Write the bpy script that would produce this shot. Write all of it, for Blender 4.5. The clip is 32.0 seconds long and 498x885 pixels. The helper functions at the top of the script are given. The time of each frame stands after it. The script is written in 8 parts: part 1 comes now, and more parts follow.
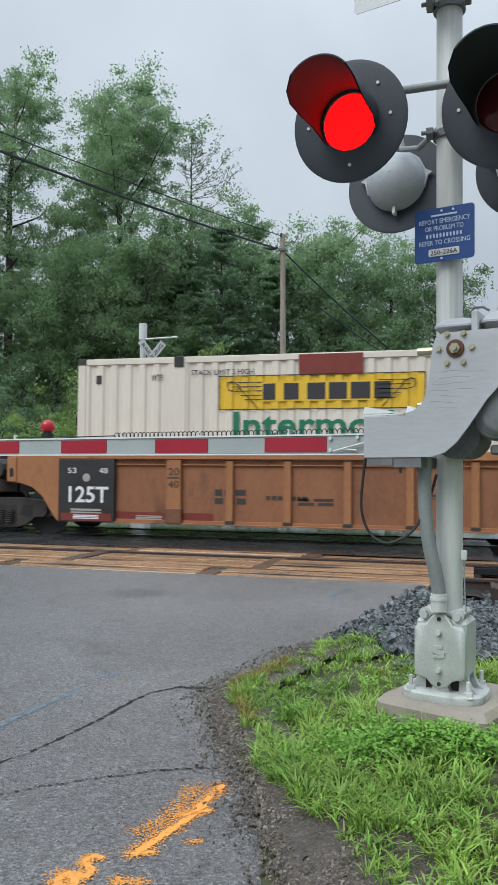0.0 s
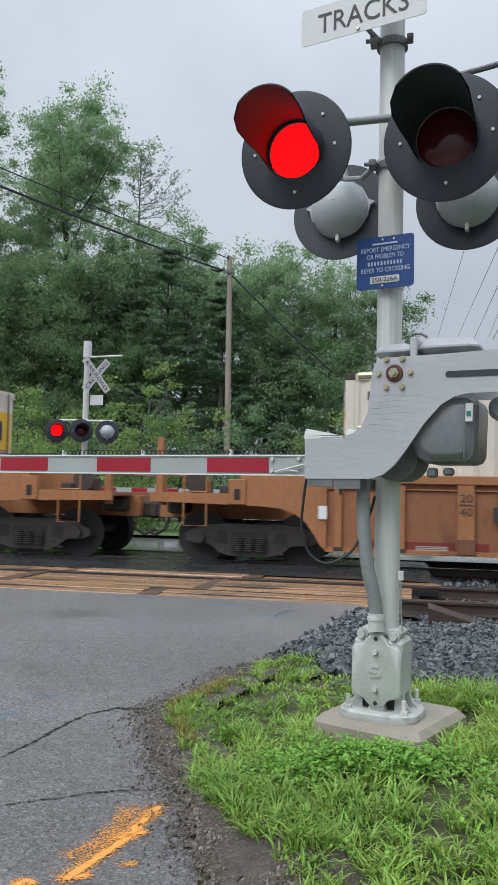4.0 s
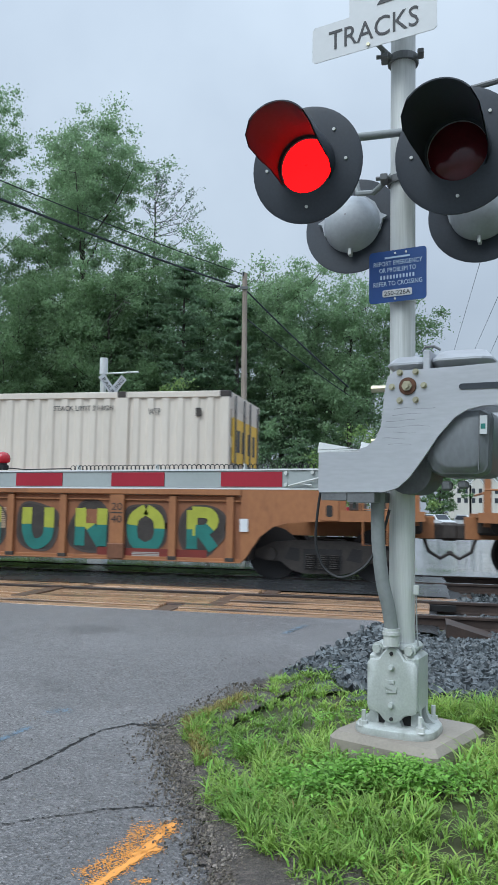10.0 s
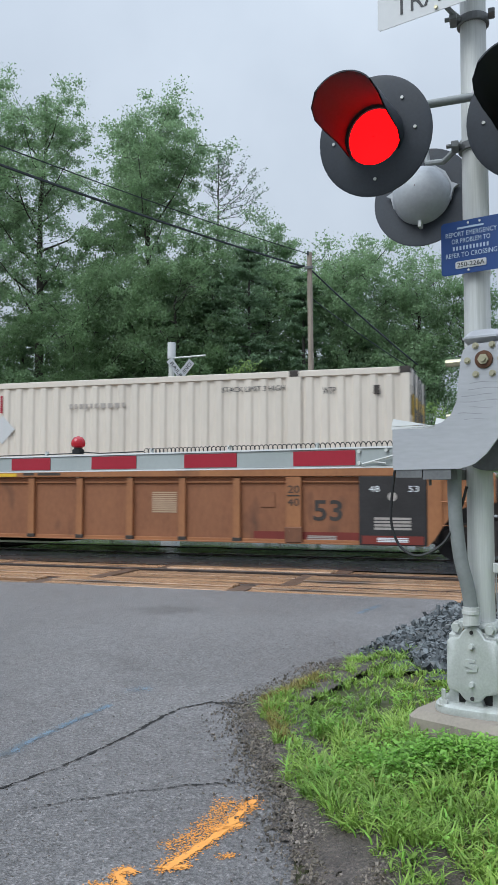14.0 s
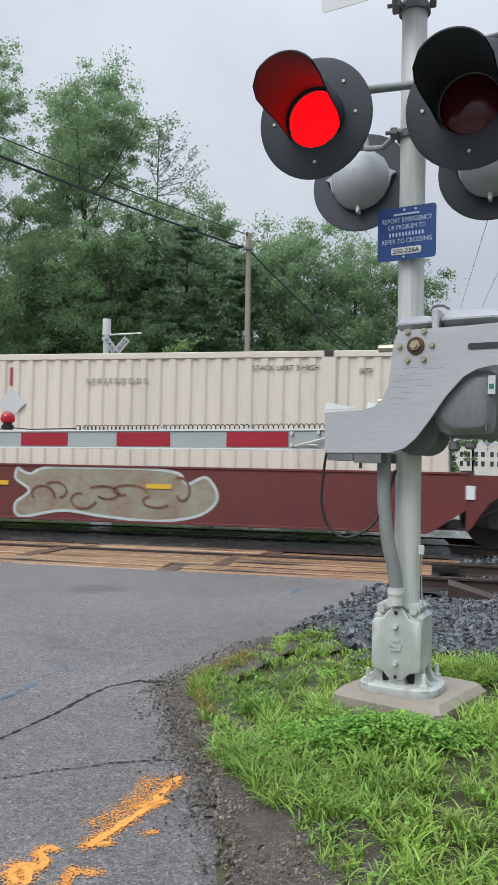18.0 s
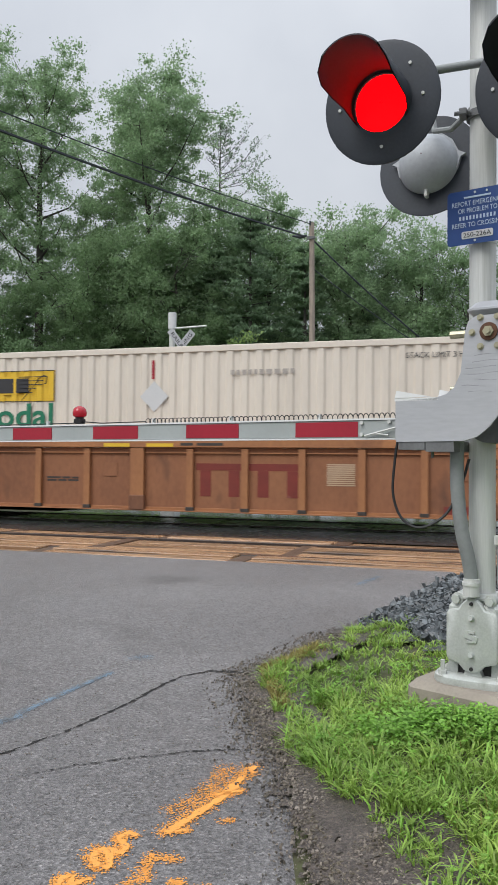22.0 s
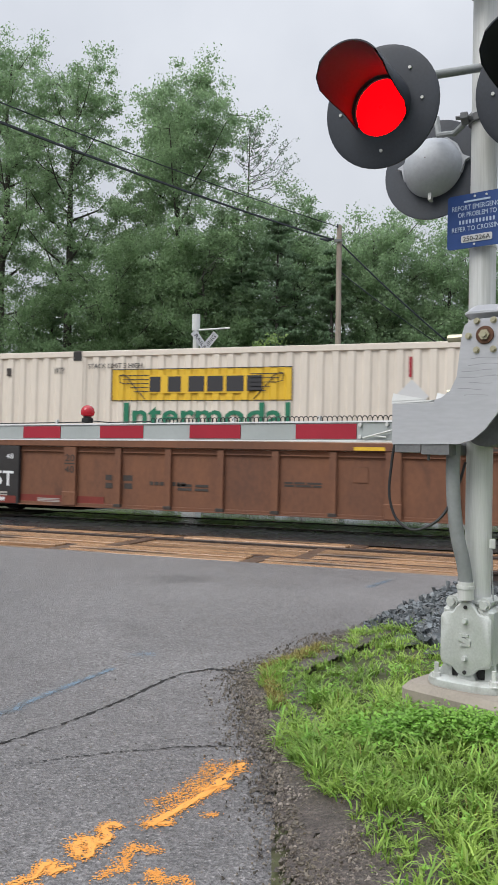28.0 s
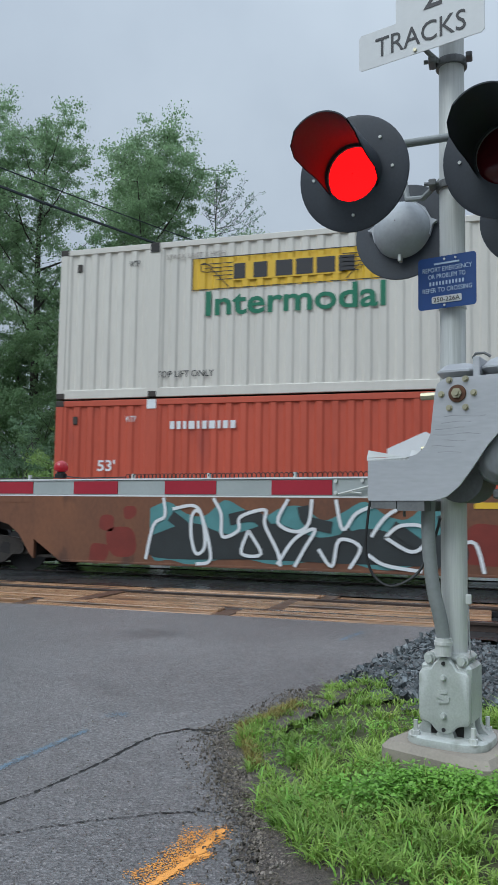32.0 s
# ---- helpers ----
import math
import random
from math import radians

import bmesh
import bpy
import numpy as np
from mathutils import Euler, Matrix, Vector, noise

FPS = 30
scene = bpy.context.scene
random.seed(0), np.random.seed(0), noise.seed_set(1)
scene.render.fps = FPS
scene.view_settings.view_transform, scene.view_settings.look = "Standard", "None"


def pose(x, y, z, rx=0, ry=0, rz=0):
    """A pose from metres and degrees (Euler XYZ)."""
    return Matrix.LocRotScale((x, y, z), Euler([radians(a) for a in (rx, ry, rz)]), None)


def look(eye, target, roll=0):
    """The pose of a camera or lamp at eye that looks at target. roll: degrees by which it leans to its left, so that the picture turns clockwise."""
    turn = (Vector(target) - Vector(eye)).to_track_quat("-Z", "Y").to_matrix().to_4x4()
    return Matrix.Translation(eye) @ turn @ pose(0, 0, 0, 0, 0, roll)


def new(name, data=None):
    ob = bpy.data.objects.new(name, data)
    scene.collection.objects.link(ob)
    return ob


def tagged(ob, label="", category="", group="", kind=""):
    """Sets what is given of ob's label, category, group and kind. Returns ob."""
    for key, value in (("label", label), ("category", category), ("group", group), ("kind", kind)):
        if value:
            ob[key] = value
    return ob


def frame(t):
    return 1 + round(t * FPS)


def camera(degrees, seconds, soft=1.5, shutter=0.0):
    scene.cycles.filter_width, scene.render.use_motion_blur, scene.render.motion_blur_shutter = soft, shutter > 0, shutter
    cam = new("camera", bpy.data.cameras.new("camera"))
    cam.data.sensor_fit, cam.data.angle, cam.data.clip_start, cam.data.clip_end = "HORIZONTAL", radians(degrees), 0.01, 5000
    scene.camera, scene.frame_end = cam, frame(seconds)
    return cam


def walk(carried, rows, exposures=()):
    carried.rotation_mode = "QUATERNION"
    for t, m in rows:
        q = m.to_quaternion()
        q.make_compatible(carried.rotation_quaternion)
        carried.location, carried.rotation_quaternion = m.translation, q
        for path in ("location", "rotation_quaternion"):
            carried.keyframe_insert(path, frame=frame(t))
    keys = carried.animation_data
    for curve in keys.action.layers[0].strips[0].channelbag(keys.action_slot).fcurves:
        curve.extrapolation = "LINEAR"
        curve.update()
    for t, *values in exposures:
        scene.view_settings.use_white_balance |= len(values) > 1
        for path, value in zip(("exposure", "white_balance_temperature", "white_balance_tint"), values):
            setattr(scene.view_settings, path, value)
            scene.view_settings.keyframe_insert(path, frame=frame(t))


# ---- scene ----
cam = camera(34.5, 32.0, soft=0.55, shutter=0.12)
PATH = [
    (0, (0.09, -0.385, 1.212), (-0.437, 1.543, 1.282), 0.5),
    (0.5, (0.09, -0.395, 1.203), (-0.386, 1.547, 1.251), 0.1),
    (1, (0.092, -0.411, 1.201), (-0.353, 1.539, 1.24), 0.2),
    (1.5, (0.088, -0.399, 1.202), (-0.326, 1.557, 1.236), 0.3),
    (2, (0.089, -0.388, 1.199), (-0.319, 1.569, 1.228), 0.3),
    (2.5, (0.092, -0.394, 1.201), (-0.332, 1.56, 1.24), 0.4),
    (3, (0.102, -0.401, 1.209), (-0.313, 1.554, 1.291), 0.9),
    (3.5, (0.107, -0.415, 1.209), (-0.29, 1.541, 1.329), 1.4),
    (5.5, (0.104, -0.403, 1.191), (-0.294, 1.553, 1.321), 0.2),
    (6, (0.108, -0.369, 1.2), (-0.363, 1.572, 1.298), 0.2),
    (6.5, (0.1, -0.368, 1.199), (-0.375, 1.572, 1.296), -0.7),
    (7, (0.1, -0.376, 1.201), (-0.411, 1.556, 1.295), -1.2),
    (7.5, (0.097, -0.365, 1.201), (-0.437, 1.561, 1.284), -2.0),
    (8, (0.104, -0.372, 1.202), (-0.434, 1.553, 1.266), -2.2),
    (8.5, (0.1, -0.368, 1.204), (-0.433, 1.558, 1.283), -0.9),
    (9, (0.106, -0.373, 1.202), (-0.42, 1.553, 1.313), 0.6),
    (9.5, (0.122, -0.401, 1.198), (-0.352, 1.536, 1.356), 1.0),
    (10, (0.122, -0.41, 1.198), (-0.31, 1.536, 1.36), 1.0),
    (10.5, (0.116, -0.397, 1.198), (-0.321, 1.551, 1.321), 0.2),
    (11, (0.113, -0.393, 1.187), (-0.357, 1.547, 1.313), -0.7),
    (11.5, (0.121, -0.395, 1.186), (-0.368, 1.539, 1.321), -0.9),
    (12, (0.12, -0.414, 1.185), (-0.366, 1.523, 1.306), -0.5),
    (12.5, (0.112, -0.392, 1.181), (-0.411, 1.536, 1.291), -0.2),
    (13, (0.108, -0.396, 1.18), (-0.445, 1.523, 1.287), -0.2),
    (13.5, (0.097, -0.395, 1.186), (-0.492, 1.513, 1.301), -0.4),
    (15.5, (0.094, -0.415, 1.188), (-0.474, 1.499, 1.3), 1.6),
    (16, (0.1, -0.409, 1.183), (-0.45, 1.512, 1.282), 1.8),
    (16.5, (0.1, -0.402, 1.185), (-0.415, 1.529, 1.27), 2.0),
    (17, (0.112, -0.394, 1.186), (-0.344, 1.552, 1.274), 2.0),
    (17.5, (0.112, -0.394, 1.183), (-0.327, 1.555, 1.27), 1.7),
    (18, (0.101, -0.396, 1.184), (-0.337, 1.554, 1.253), 1.2),
    (18.5, (0.098, -0.395, 1.179), (-0.339, 1.556, 1.233), 1.1),
    (19, (0.102, -0.384, 1.179), (-0.331, 1.568, 1.224), 1.4),
    (19.5, (0.104, -0.396, 1.179), (-0.324, 1.557, 1.22), 1.6),
    (20, (0.107, -0.393, 1.179), (-0.341, 1.556, 1.216), 1.1),
    (20.5, (0.088, -0.372, 1.179), (-0.458, 1.551, 1.215), -0.7),
    (21, (0.078, -0.369, 1.18), (-0.576, 1.521, 1.217), -1.4),
    (21.5, (0.081, -0.391, 1.181), (-0.582, 1.495, 1.228), -0.2),
    (22, (0.08, -0.392, 1.184), (-0.516, 1.517, 1.228), 0.5),
    (22.5, (0.101, -0.396, 1.185), (-0.419, 1.534, 1.241), 0.6),
    (23, (0.191, -0.369, 1.192), (-0.283, 1.573, 1.279), 1.4),
    (23.5, (0.255, -0.356, 1.189), (-0.169, 1.597, 1.279), 1.1),
    (24, (0.287, -0.331, 1.19), (-0.099, 1.629, 1.276), 0.5),
    (24.5, (0.308, -0.277, 1.198), (-0.062, 1.686, 1.28), -0.2),
    (25, (0.311, -0.258, 1.174), (-0.051, 1.709, 1.204), -1.1),
    (25.5, (0.292, -0.258, 1.165), (-0.222, 1.674, 1.152), -0.4),
    (26, (0.255, -0.262, 1.164), (-0.438, 1.613, 1.127), -0.3),
    (26.5, (0.249, -0.281, 1.172), (-0.511, 1.568, 1.136), -0.5),
    (28.5, (0.242, -0.398, 1.177), (-0.393, 1.496, 1.269), 1.5),
    (29, (0.208, -0.386, 1.182), (-0.433, 1.504, 1.311), 1.0),
    (29.5, (0.191, -0.374, 1.185), (-0.46, 1.512, 1.322), 1.2),
    (30, (0.191, -0.388, 1.182), (-0.457, 1.5, 1.31), 1.2),
    (30.5, (0.194, -0.402, 1.186), (-0.448, 1.487, 1.321), 0.7),
    (31, (0.194, -0.426, 1.225), (-0.435, 1.467, 1.371), 0.7),
    (31.5, (0.204, -0.427, 1.23), (-0.398, 1.472, 1.4), 0.8),
    (32, (0.202, -0.423, 1.228), (-0.382, 1.483, 1.395), 0.9),
]
# the clip's automatic exposure and white balance: seconds, stops, kelvin, tint
EXPOSURES = [(0.0, 0.2, 6000, 4), (1.0, 0.3, 6250, 8), (2.0, 0.35, 6400, 8), (3.0, 0.25, 6300, 8), (6.0, 0.15, 5780, 4), (7.0, 0.25, 5975, 7), (8.0, 0.35, 6100, 7), (9.0, 0.3, 6200, 8), (10.0, 0.2, 5600, 3), (11.0, 0.15, 5700, 5), (12.0, 0.2, 5600, 3), (13.0, 0.22, 5800, 4), (16.0, 0.2, 5850, 7), (17.0, 0.3, 6150, 7), (18.0, 0.27, 6150, 8), (19.0, 0.25, 6050, 8), (20.0, 0.27, 6150, 8), (22.0, 0.25, 6350, 9), (24.0, 0.32, 6180, 8), (26.0, 0.3, 6400, 10), (29.0, 0.35, 6350, 9), (30.0, 0.19, 6000, 7), (31.0, 0.10, 5950, 5), (32.0, -0.07, 5700, 3)]
walk(cam, [(t, look(eye, target, roll)) for t, eye, target, roll in PATH], EXPOSURES)

# ---- light ----
SUN = Vector((-0.35, -0.55, 0.75)).normalized()


def make_world():
    w = bpy.data.worlds.new("overcast_sky")
    scene.world = w
    w.use_nodes = True
    nt = w.node_tree
    nt.nodes.clear()
    out = nt.nodes.new("ShaderNodeOutputWorld")
    bg = nt.nodes.new("ShaderNodeBackground")
    sky = nt.nodes.new("ShaderNodeTexSky")
    sky.sky_type = "NISHITA"
    sky.sun_disc = False
    sky.sun_elevation, sky.sun_rotation = radians(48), radians(212)
    sky.dust_density = 6.0
    gain = nt.nodes.new("ShaderNodeMix")
    gain.data_type, gain.blend_type = "RGBA", "MULTIPLY"
    gain.inputs[0].default_value = 1.0
    gain.inputs[7].default_value = (0.1, 0.1, 0.1, 1)
    tc = nt.nodes.new("ShaderNodeTexCoord")
    noise_a = nt.nodes.new("ShaderNodeTexNoise")
    noise_a.inputs["Scale"].default_value = 2.6
    noise_a.inputs["Detail"].default_value = 5
    ramp = nt.nodes.new("ShaderNodeValToRGB")
    ramp.color_ramp.elements[0].position, ramp.color_ramp.elements[0].color = 0.3, (0.58, 0.605, 0.66, 1)
    ramp.color_ramp.elements[1].position, ramp.color_ramp.elements[1].color = 0.72, (0.78, 0.80, 0.84, 1)
    mix = nt.nodes.new("ShaderNodeMix")
    mix.data_type = "RGBA"
    mix.inputs[0].default_value = 0.93
    nt.links.new(tc.outputs["Generated"], noise_a.inputs["Vector"])
    nt.links.new(noise_a.outputs["Fac"], ramp.inputs["Fac"])
    nt.links.new(sky.outputs["Color"], gain.inputs[6])
    nt.links.new(gain.outputs[2], mix.inputs[6])
    nt.links.new(ramp.outputs["Color"], mix.inputs[7])
    # an overcast sky is brightest overhead
    sep = nt.nodes.new("ShaderNodeSeparateXYZ")
    nt.links.new(tc.outputs["Generated"], sep.inputs[0])
    rise = nt.nodes.new("ShaderNodeValToRGB")
    rise.color_ramp.elements[0].position, rise.color_ramp.elements[0].color = 0.0, (0.74, 0.74, 0.75, 1)
    rise.color_ramp.elements[1].position, rise.color_ramp.elements[1].color = 1.0, (3.9, 3.9, 3.9, 1)
    for at_z, level in ((0.30, 1.16), (0.55, 1.36)):
        rise.color_ramp.elements.new(at_z).color = (level, level, level, 1)
    nt.links.new(sep.outputs["Z"], rise.inputs["Fac"])
    dome = nt.nodes.new("ShaderNodeMix")
    dome.data_type, dome.blend_type = "RGBA", "MULTIPLY"
    dome.inputs[0].default_value = 1.0
    nt.links.new(mix.outputs[2], dome.inputs[6])
    nt.links.new(rise.outputs[0], dome.inputs[7])
    nt.links.new(dome.outputs[2], bg.inputs["Color"])
    bg.inputs["Strength"].default_value = 0.70
    nt.links.new(bg.outputs[0], out.inputs[0])


make_world()
sun = new("sun", bpy.data.lights.new("sun", "SUN"))
sun.data.energy, sun.data.angle, sun.data.color = 1.6, radians(40), (1.0, 0.97, 0.92)
sun.matrix_basis = look(SUN * 40, (0, 0, 0))


# ---- materials ----
def mat(name, base, rough=0.6, metal=0.0, second=None, scale=6.0, fine=60.0, var=0.35, bump=0.15, stain=None, stain_at=0.62,
        stain_scale=1.2, island=0.0, objvar=0.0, emit=0.0, stretch=(1, 1, 1), spec=0.5, bump_dist=0.01, wetvar=0.12):
    """A surface with broad and fine variation, optional stains, and fine relief."""
    m = bpy.data.materials.new(name)
    m.use_nodes = True
    nt = m.node_tree
    N, L = nt.nodes, nt.links
    b = N["Principled BSDF"]
    tc = N.new("ShaderNodeTexCoord")
    mp = N.new("ShaderNodeMapping")
    mp.inputs["Scale"].default_value = stretch
    L.new(tc.outputs["Object"], mp.inputs["Vector"])
    big = N.new("ShaderNodeTexNoise")
    big.inputs["Scale"].default_value, big.inputs["Detail"].default_value = scale, 5
    small = N.new("ShaderNodeTexNoise")
    small.inputs["Scale"].default_value, small.inputs["Detail"].default_value = fine, 3
    for n in (big, small):
        L.new(mp.outputs[0], n.inputs["Vector"])
    second = second or tuple(c * (1 - var) for c in base)
    add = N.new("ShaderNodeMath")
    add.operation = "MULTIPLY_ADD"
    add.inputs[1].default_value = 0.35
    L.new(small.outputs["Fac"], add.inputs[0])
    sc = N.new("ShaderNodeMath")
    sc.operation = "MULTIPLY"
    sc.inputs[1].default_value = 0.65
    L.new(big.outputs["Fac"], sc.inputs[0])
    L.new(sc.outputs[0], add.inputs[2])
    ramp = N.new("ShaderNodeValToRGB")
    ramp.color_ramp.elements[0].position, ramp.color_ramp.elements[0].color = 0.32, (*second, 1)
    ramp.color_ramp.elements[1].position, ramp.color_ramp.elements[1].color = 0.66, (*base, 1)
    L.new(add.outputs[0], ramp.inputs["Fac"])
    col = ramp.outputs["Color"]
    if stain:
        st = N.new("ShaderNodeTexNoise")
        st.inputs["Scale"].default_value, st.inputs["Detail"].default_value = stain_scale, 8
        L.new(mp.outputs[0], st.inputs["Vector"])
        sr = N.new("ShaderNodeValToRGB")
        sr.color_ramp.elements[0].position, sr.color_ramp.elements[1].position = stain_at, stain_at + 0.12
        L.new(st.outputs["Fac"], sr.inputs["Fac"])
        mx = N.new("ShaderNodeMix")
        mx.data_type = "RGBA"
        L.new(sr.outputs["Color"], mx.inputs[0])
        L.new(col, mx.inputs[6])
        mx.inputs[7].default_value = (*stain, 1)
        col = mx.outputs[2]
    if island or objvar:
        hv = N.new("ShaderNodeHueSaturation")
        rng = N.new("ShaderNodeMapRange")
        amount = island or objvar
        rng.inputs["To Min"].default_value, rng.inputs["To Max"].default_value = 1 - amount, 1 + amount
        if island:
            L.new(N.new("ShaderNodeNewGeometry").outputs["Random Per Island"], rng.inputs["Value"])
        else:
            L.new(N.new("ShaderNodeObjectInfo").outputs["Random"], rng.inputs["Value"])
        L.new(rng.outputs[0], hv.inputs["Value"])
        L.new(col, hv.inputs["Color"])
        col = hv.outputs["Color"]
    L.new(col, b.inputs["Base Color"])
    rr = N.new("ShaderNodeMapRange")
    rr.inputs["To Min"].default_value, rr.inputs["To Max"].default_value = max(0.03, rough - wetvar), min(1, rough + wetvar)
    L.new(big.outputs["Fac"], rr.inputs["Value"])
    L.new(rr.outputs[0], b.inputs["Roughness"])
    b.inputs["Metallic"].default_value = metal
    b.inputs["Specular IOR Level"].default_value = spec
    if bump:
        bp = N.new("ShaderNodeBump")
        bp.inputs["Strength"].default_value, bp.inputs["Distance"].default_value = bump, bump_dist
        L.new(add.outputs[0], bp.inputs["Height"])
        L.new(bp.outputs[0], b.inputs["Normal"])
    if emit:
        b.inputs["Emission Color"].default_value = (*base, 1)
        b.inputs["Emission Strength"].default_value = emit
    return m


def leafy(name, base, second, translucent=0.3, island=0.35):
    """Leaves: colour differs from leaf to leaf, some light passes through."""
    m = mat(name, base, 0.5, second=second, scale=0.35, fine=3.0, bump=0, island=island, spec=0.4)
    nt = m.node_tree
    b = nt.nodes["Principled BSDF"]
    tr = nt.nodes.new("ShaderNodeBsdfTranslucent")
    ms = nt.nodes.new("ShaderNodeMixShader")
    ms.inputs[0].default_value = translucent
    nt.links.new(b.inputs["Base Color"].links[0].from_socket, tr.inputs["Color"])
    nt.links.new(b.outputs[0], ms.inputs[1])
    nt.links.new(tr.outputs[0], ms.inputs[2])
    nt.links.new(ms.outputs[0], nt.nodes["Material Output"].inputs["Surface"])
    return m


GALV = mat("galvanised_steel", (0.66, 0.67, 0.65), 0.5, 0.1, scale=3, fine=40, var=0.30, bump=0.05, stain=(0.42, 0.43, 0.40), stain_at=0.58, stain_scale=2.2, stretch=(7, 7, 0.22))
ALU = mat("painted_aluminium", (0.47, 0.478, 0.505), 0.42, 0.2, scale=2.5, fine=30, var=0.2, bump=0.04, stain=(0.33, 0.34, 0.35), stain_at=0.66, stretch=(0.5, 1, 2.5))
SCUFF = mat("grime_run", (0.33, 0.335, 0.35), 0.5, var=0.3, bump=0.0, scale=20)
CAST = mat("cast_aluminium_paint", (0.54, 0.565, 0.54), 0.42, 0.15, scale=5, fine=90, var=0.3, bump=0.12, stain=(0.26, 0.27, 0.24), stain_at=0.57, stain_scale=5)
HOUSING = mat("grey_lamp_housing", (0.40, 0.42, 0.45), 0.5, scale=4, fine=40, var=0.25, bump=0.06)
DARKGREY = mat("dark_grey_cast_iron", (0.17, 0.175, 0.18), 0.5, 0.2, scale=5, fine=70, var=0.4, bump=0.1, stain=(0.3, 0.31, 0.31))
MECH = mat("blue_grey_cast_housing", (0.20, 0.212, 0.225), 0.4, 0.15, scale=4, fine=50, var=0.35, bump=0.08, stain=(0.12, 0.13, 0.14), stain_at=0.56, stain_scale=4, stretch=(1, 1, 0.5))
CONDUIT = mat("grey_conduit", (0.25, 0.265, 0.265), 0.5, scale=4, fine=50, var=0.25, bump=0.04)
BLACK = mat("black_paint", (0.034, 0.041, 0.055), 0.62, scale=5, fine=60, var=0.4, bump=0.06)
RUBBER = mat("black_rubber", (0.012, 0.012, 0.013), 0.5, bump=0.03)
RUST = mat("rusty_steel", (0.16, 0.07, 0.035), 0.75, 0.2, second=(0.055, 0.028, 0.018), scale=5, fine=80, bump=0.3)
BRASS = mat("zinc_yellow_bolt", (0.5, 0.47, 0.33), 0.4, 0.7, bump=0.05)
RAILWEB = mat("dark_rusty_rail", (0.070, 0.046, 0.036), 0.6, 0.2, second=(0.03, 0.022, 0.019), scale=5, fine=80, bump=0.2)
DARKWOOD = mat("wet_dark_timber", (0.105, 0.058, 0.034), 0.4, second=(0.05, 0.03, 0.02), scale=3, fine=50, bump=0.4, stretch=(1, 4, 1))
STEEL = mat("polished_rail_steel", (0.5, 0.5, 0.52), 0.18, 1.0, scale=20, fine=100, var=0.2, bump=0.03, stretch=(0.05, 1, 1))
CONCRETE = mat("weathered_concrete", (0.33, 0.29, 0.24), 0.75, scale=4, fine=70, var=0.3, bump=0.2, stain=(0.22, 0.19, 0.16))
SIGNWHITE = mat("white_reflective_sheet", (0.58, 0.59, 0.60), 0.4, scale=2, fine=30, var=0.08, bump=0.0)
SIGNBLUE = mat("blue_sign_sheet", (0.005, 0.048, 0.21), 0.5, scale=3, fine=30, var=0.15, bump=0.0)
LETTER = mat("white_lettering", (0.72, 0.74, 0.76), 0.5, bump=0, var=0.06)
PALEBLUE = mat("pale_blue_lettering", (0.44, 0.54, 0.68), 0.5, bump=0, var=0.1)
INK = mat("black_lettering", (0.03, 0.03, 0.035), 0.55, bump=0, var=0.2)
FADED = mat("faded_grey_lettering", (0.40, 0.365, 0.335), 0.7, bump=0, var=0.25, scale=8)
PALEPRINT = mat("pale_tan_stencil", (0.50, 0.36, 0.24), 0.6, bump=0, var=0.2)
ARMGREY = mat("grey_white_sheeting", (0.37, 0.40, 0.395), 0.45, scale=3, fine=40, var=0.12, bump=0.02)
ARMRED = mat("red_sheeting", (0.34, 0.012, 0.03), 0.42, scale=3, fine=40, var=0.15, bump=0.02)
TRIM = mat("white_aluminium_trim", (0.74, 0.75, 0.75), 0.4, bump=0.02, var=0.1)
REDGLASS = mat("red_lens_glass", (0.35, 0.01, 0.02), 0.1, bump=0.0, var=0.3, emit=0.25)
LIT = mat("lit_red_led_lens", (1.0, 0.0, 0.001), 0.6, bump=0.0, var=0.25, emit=3.2, scale=60, spec=0.1)
UNLIT = mat("unlit_dark_red_lens", (0.10, 0.010, 0.016), 0.15, bump=0.0, var=0.4)


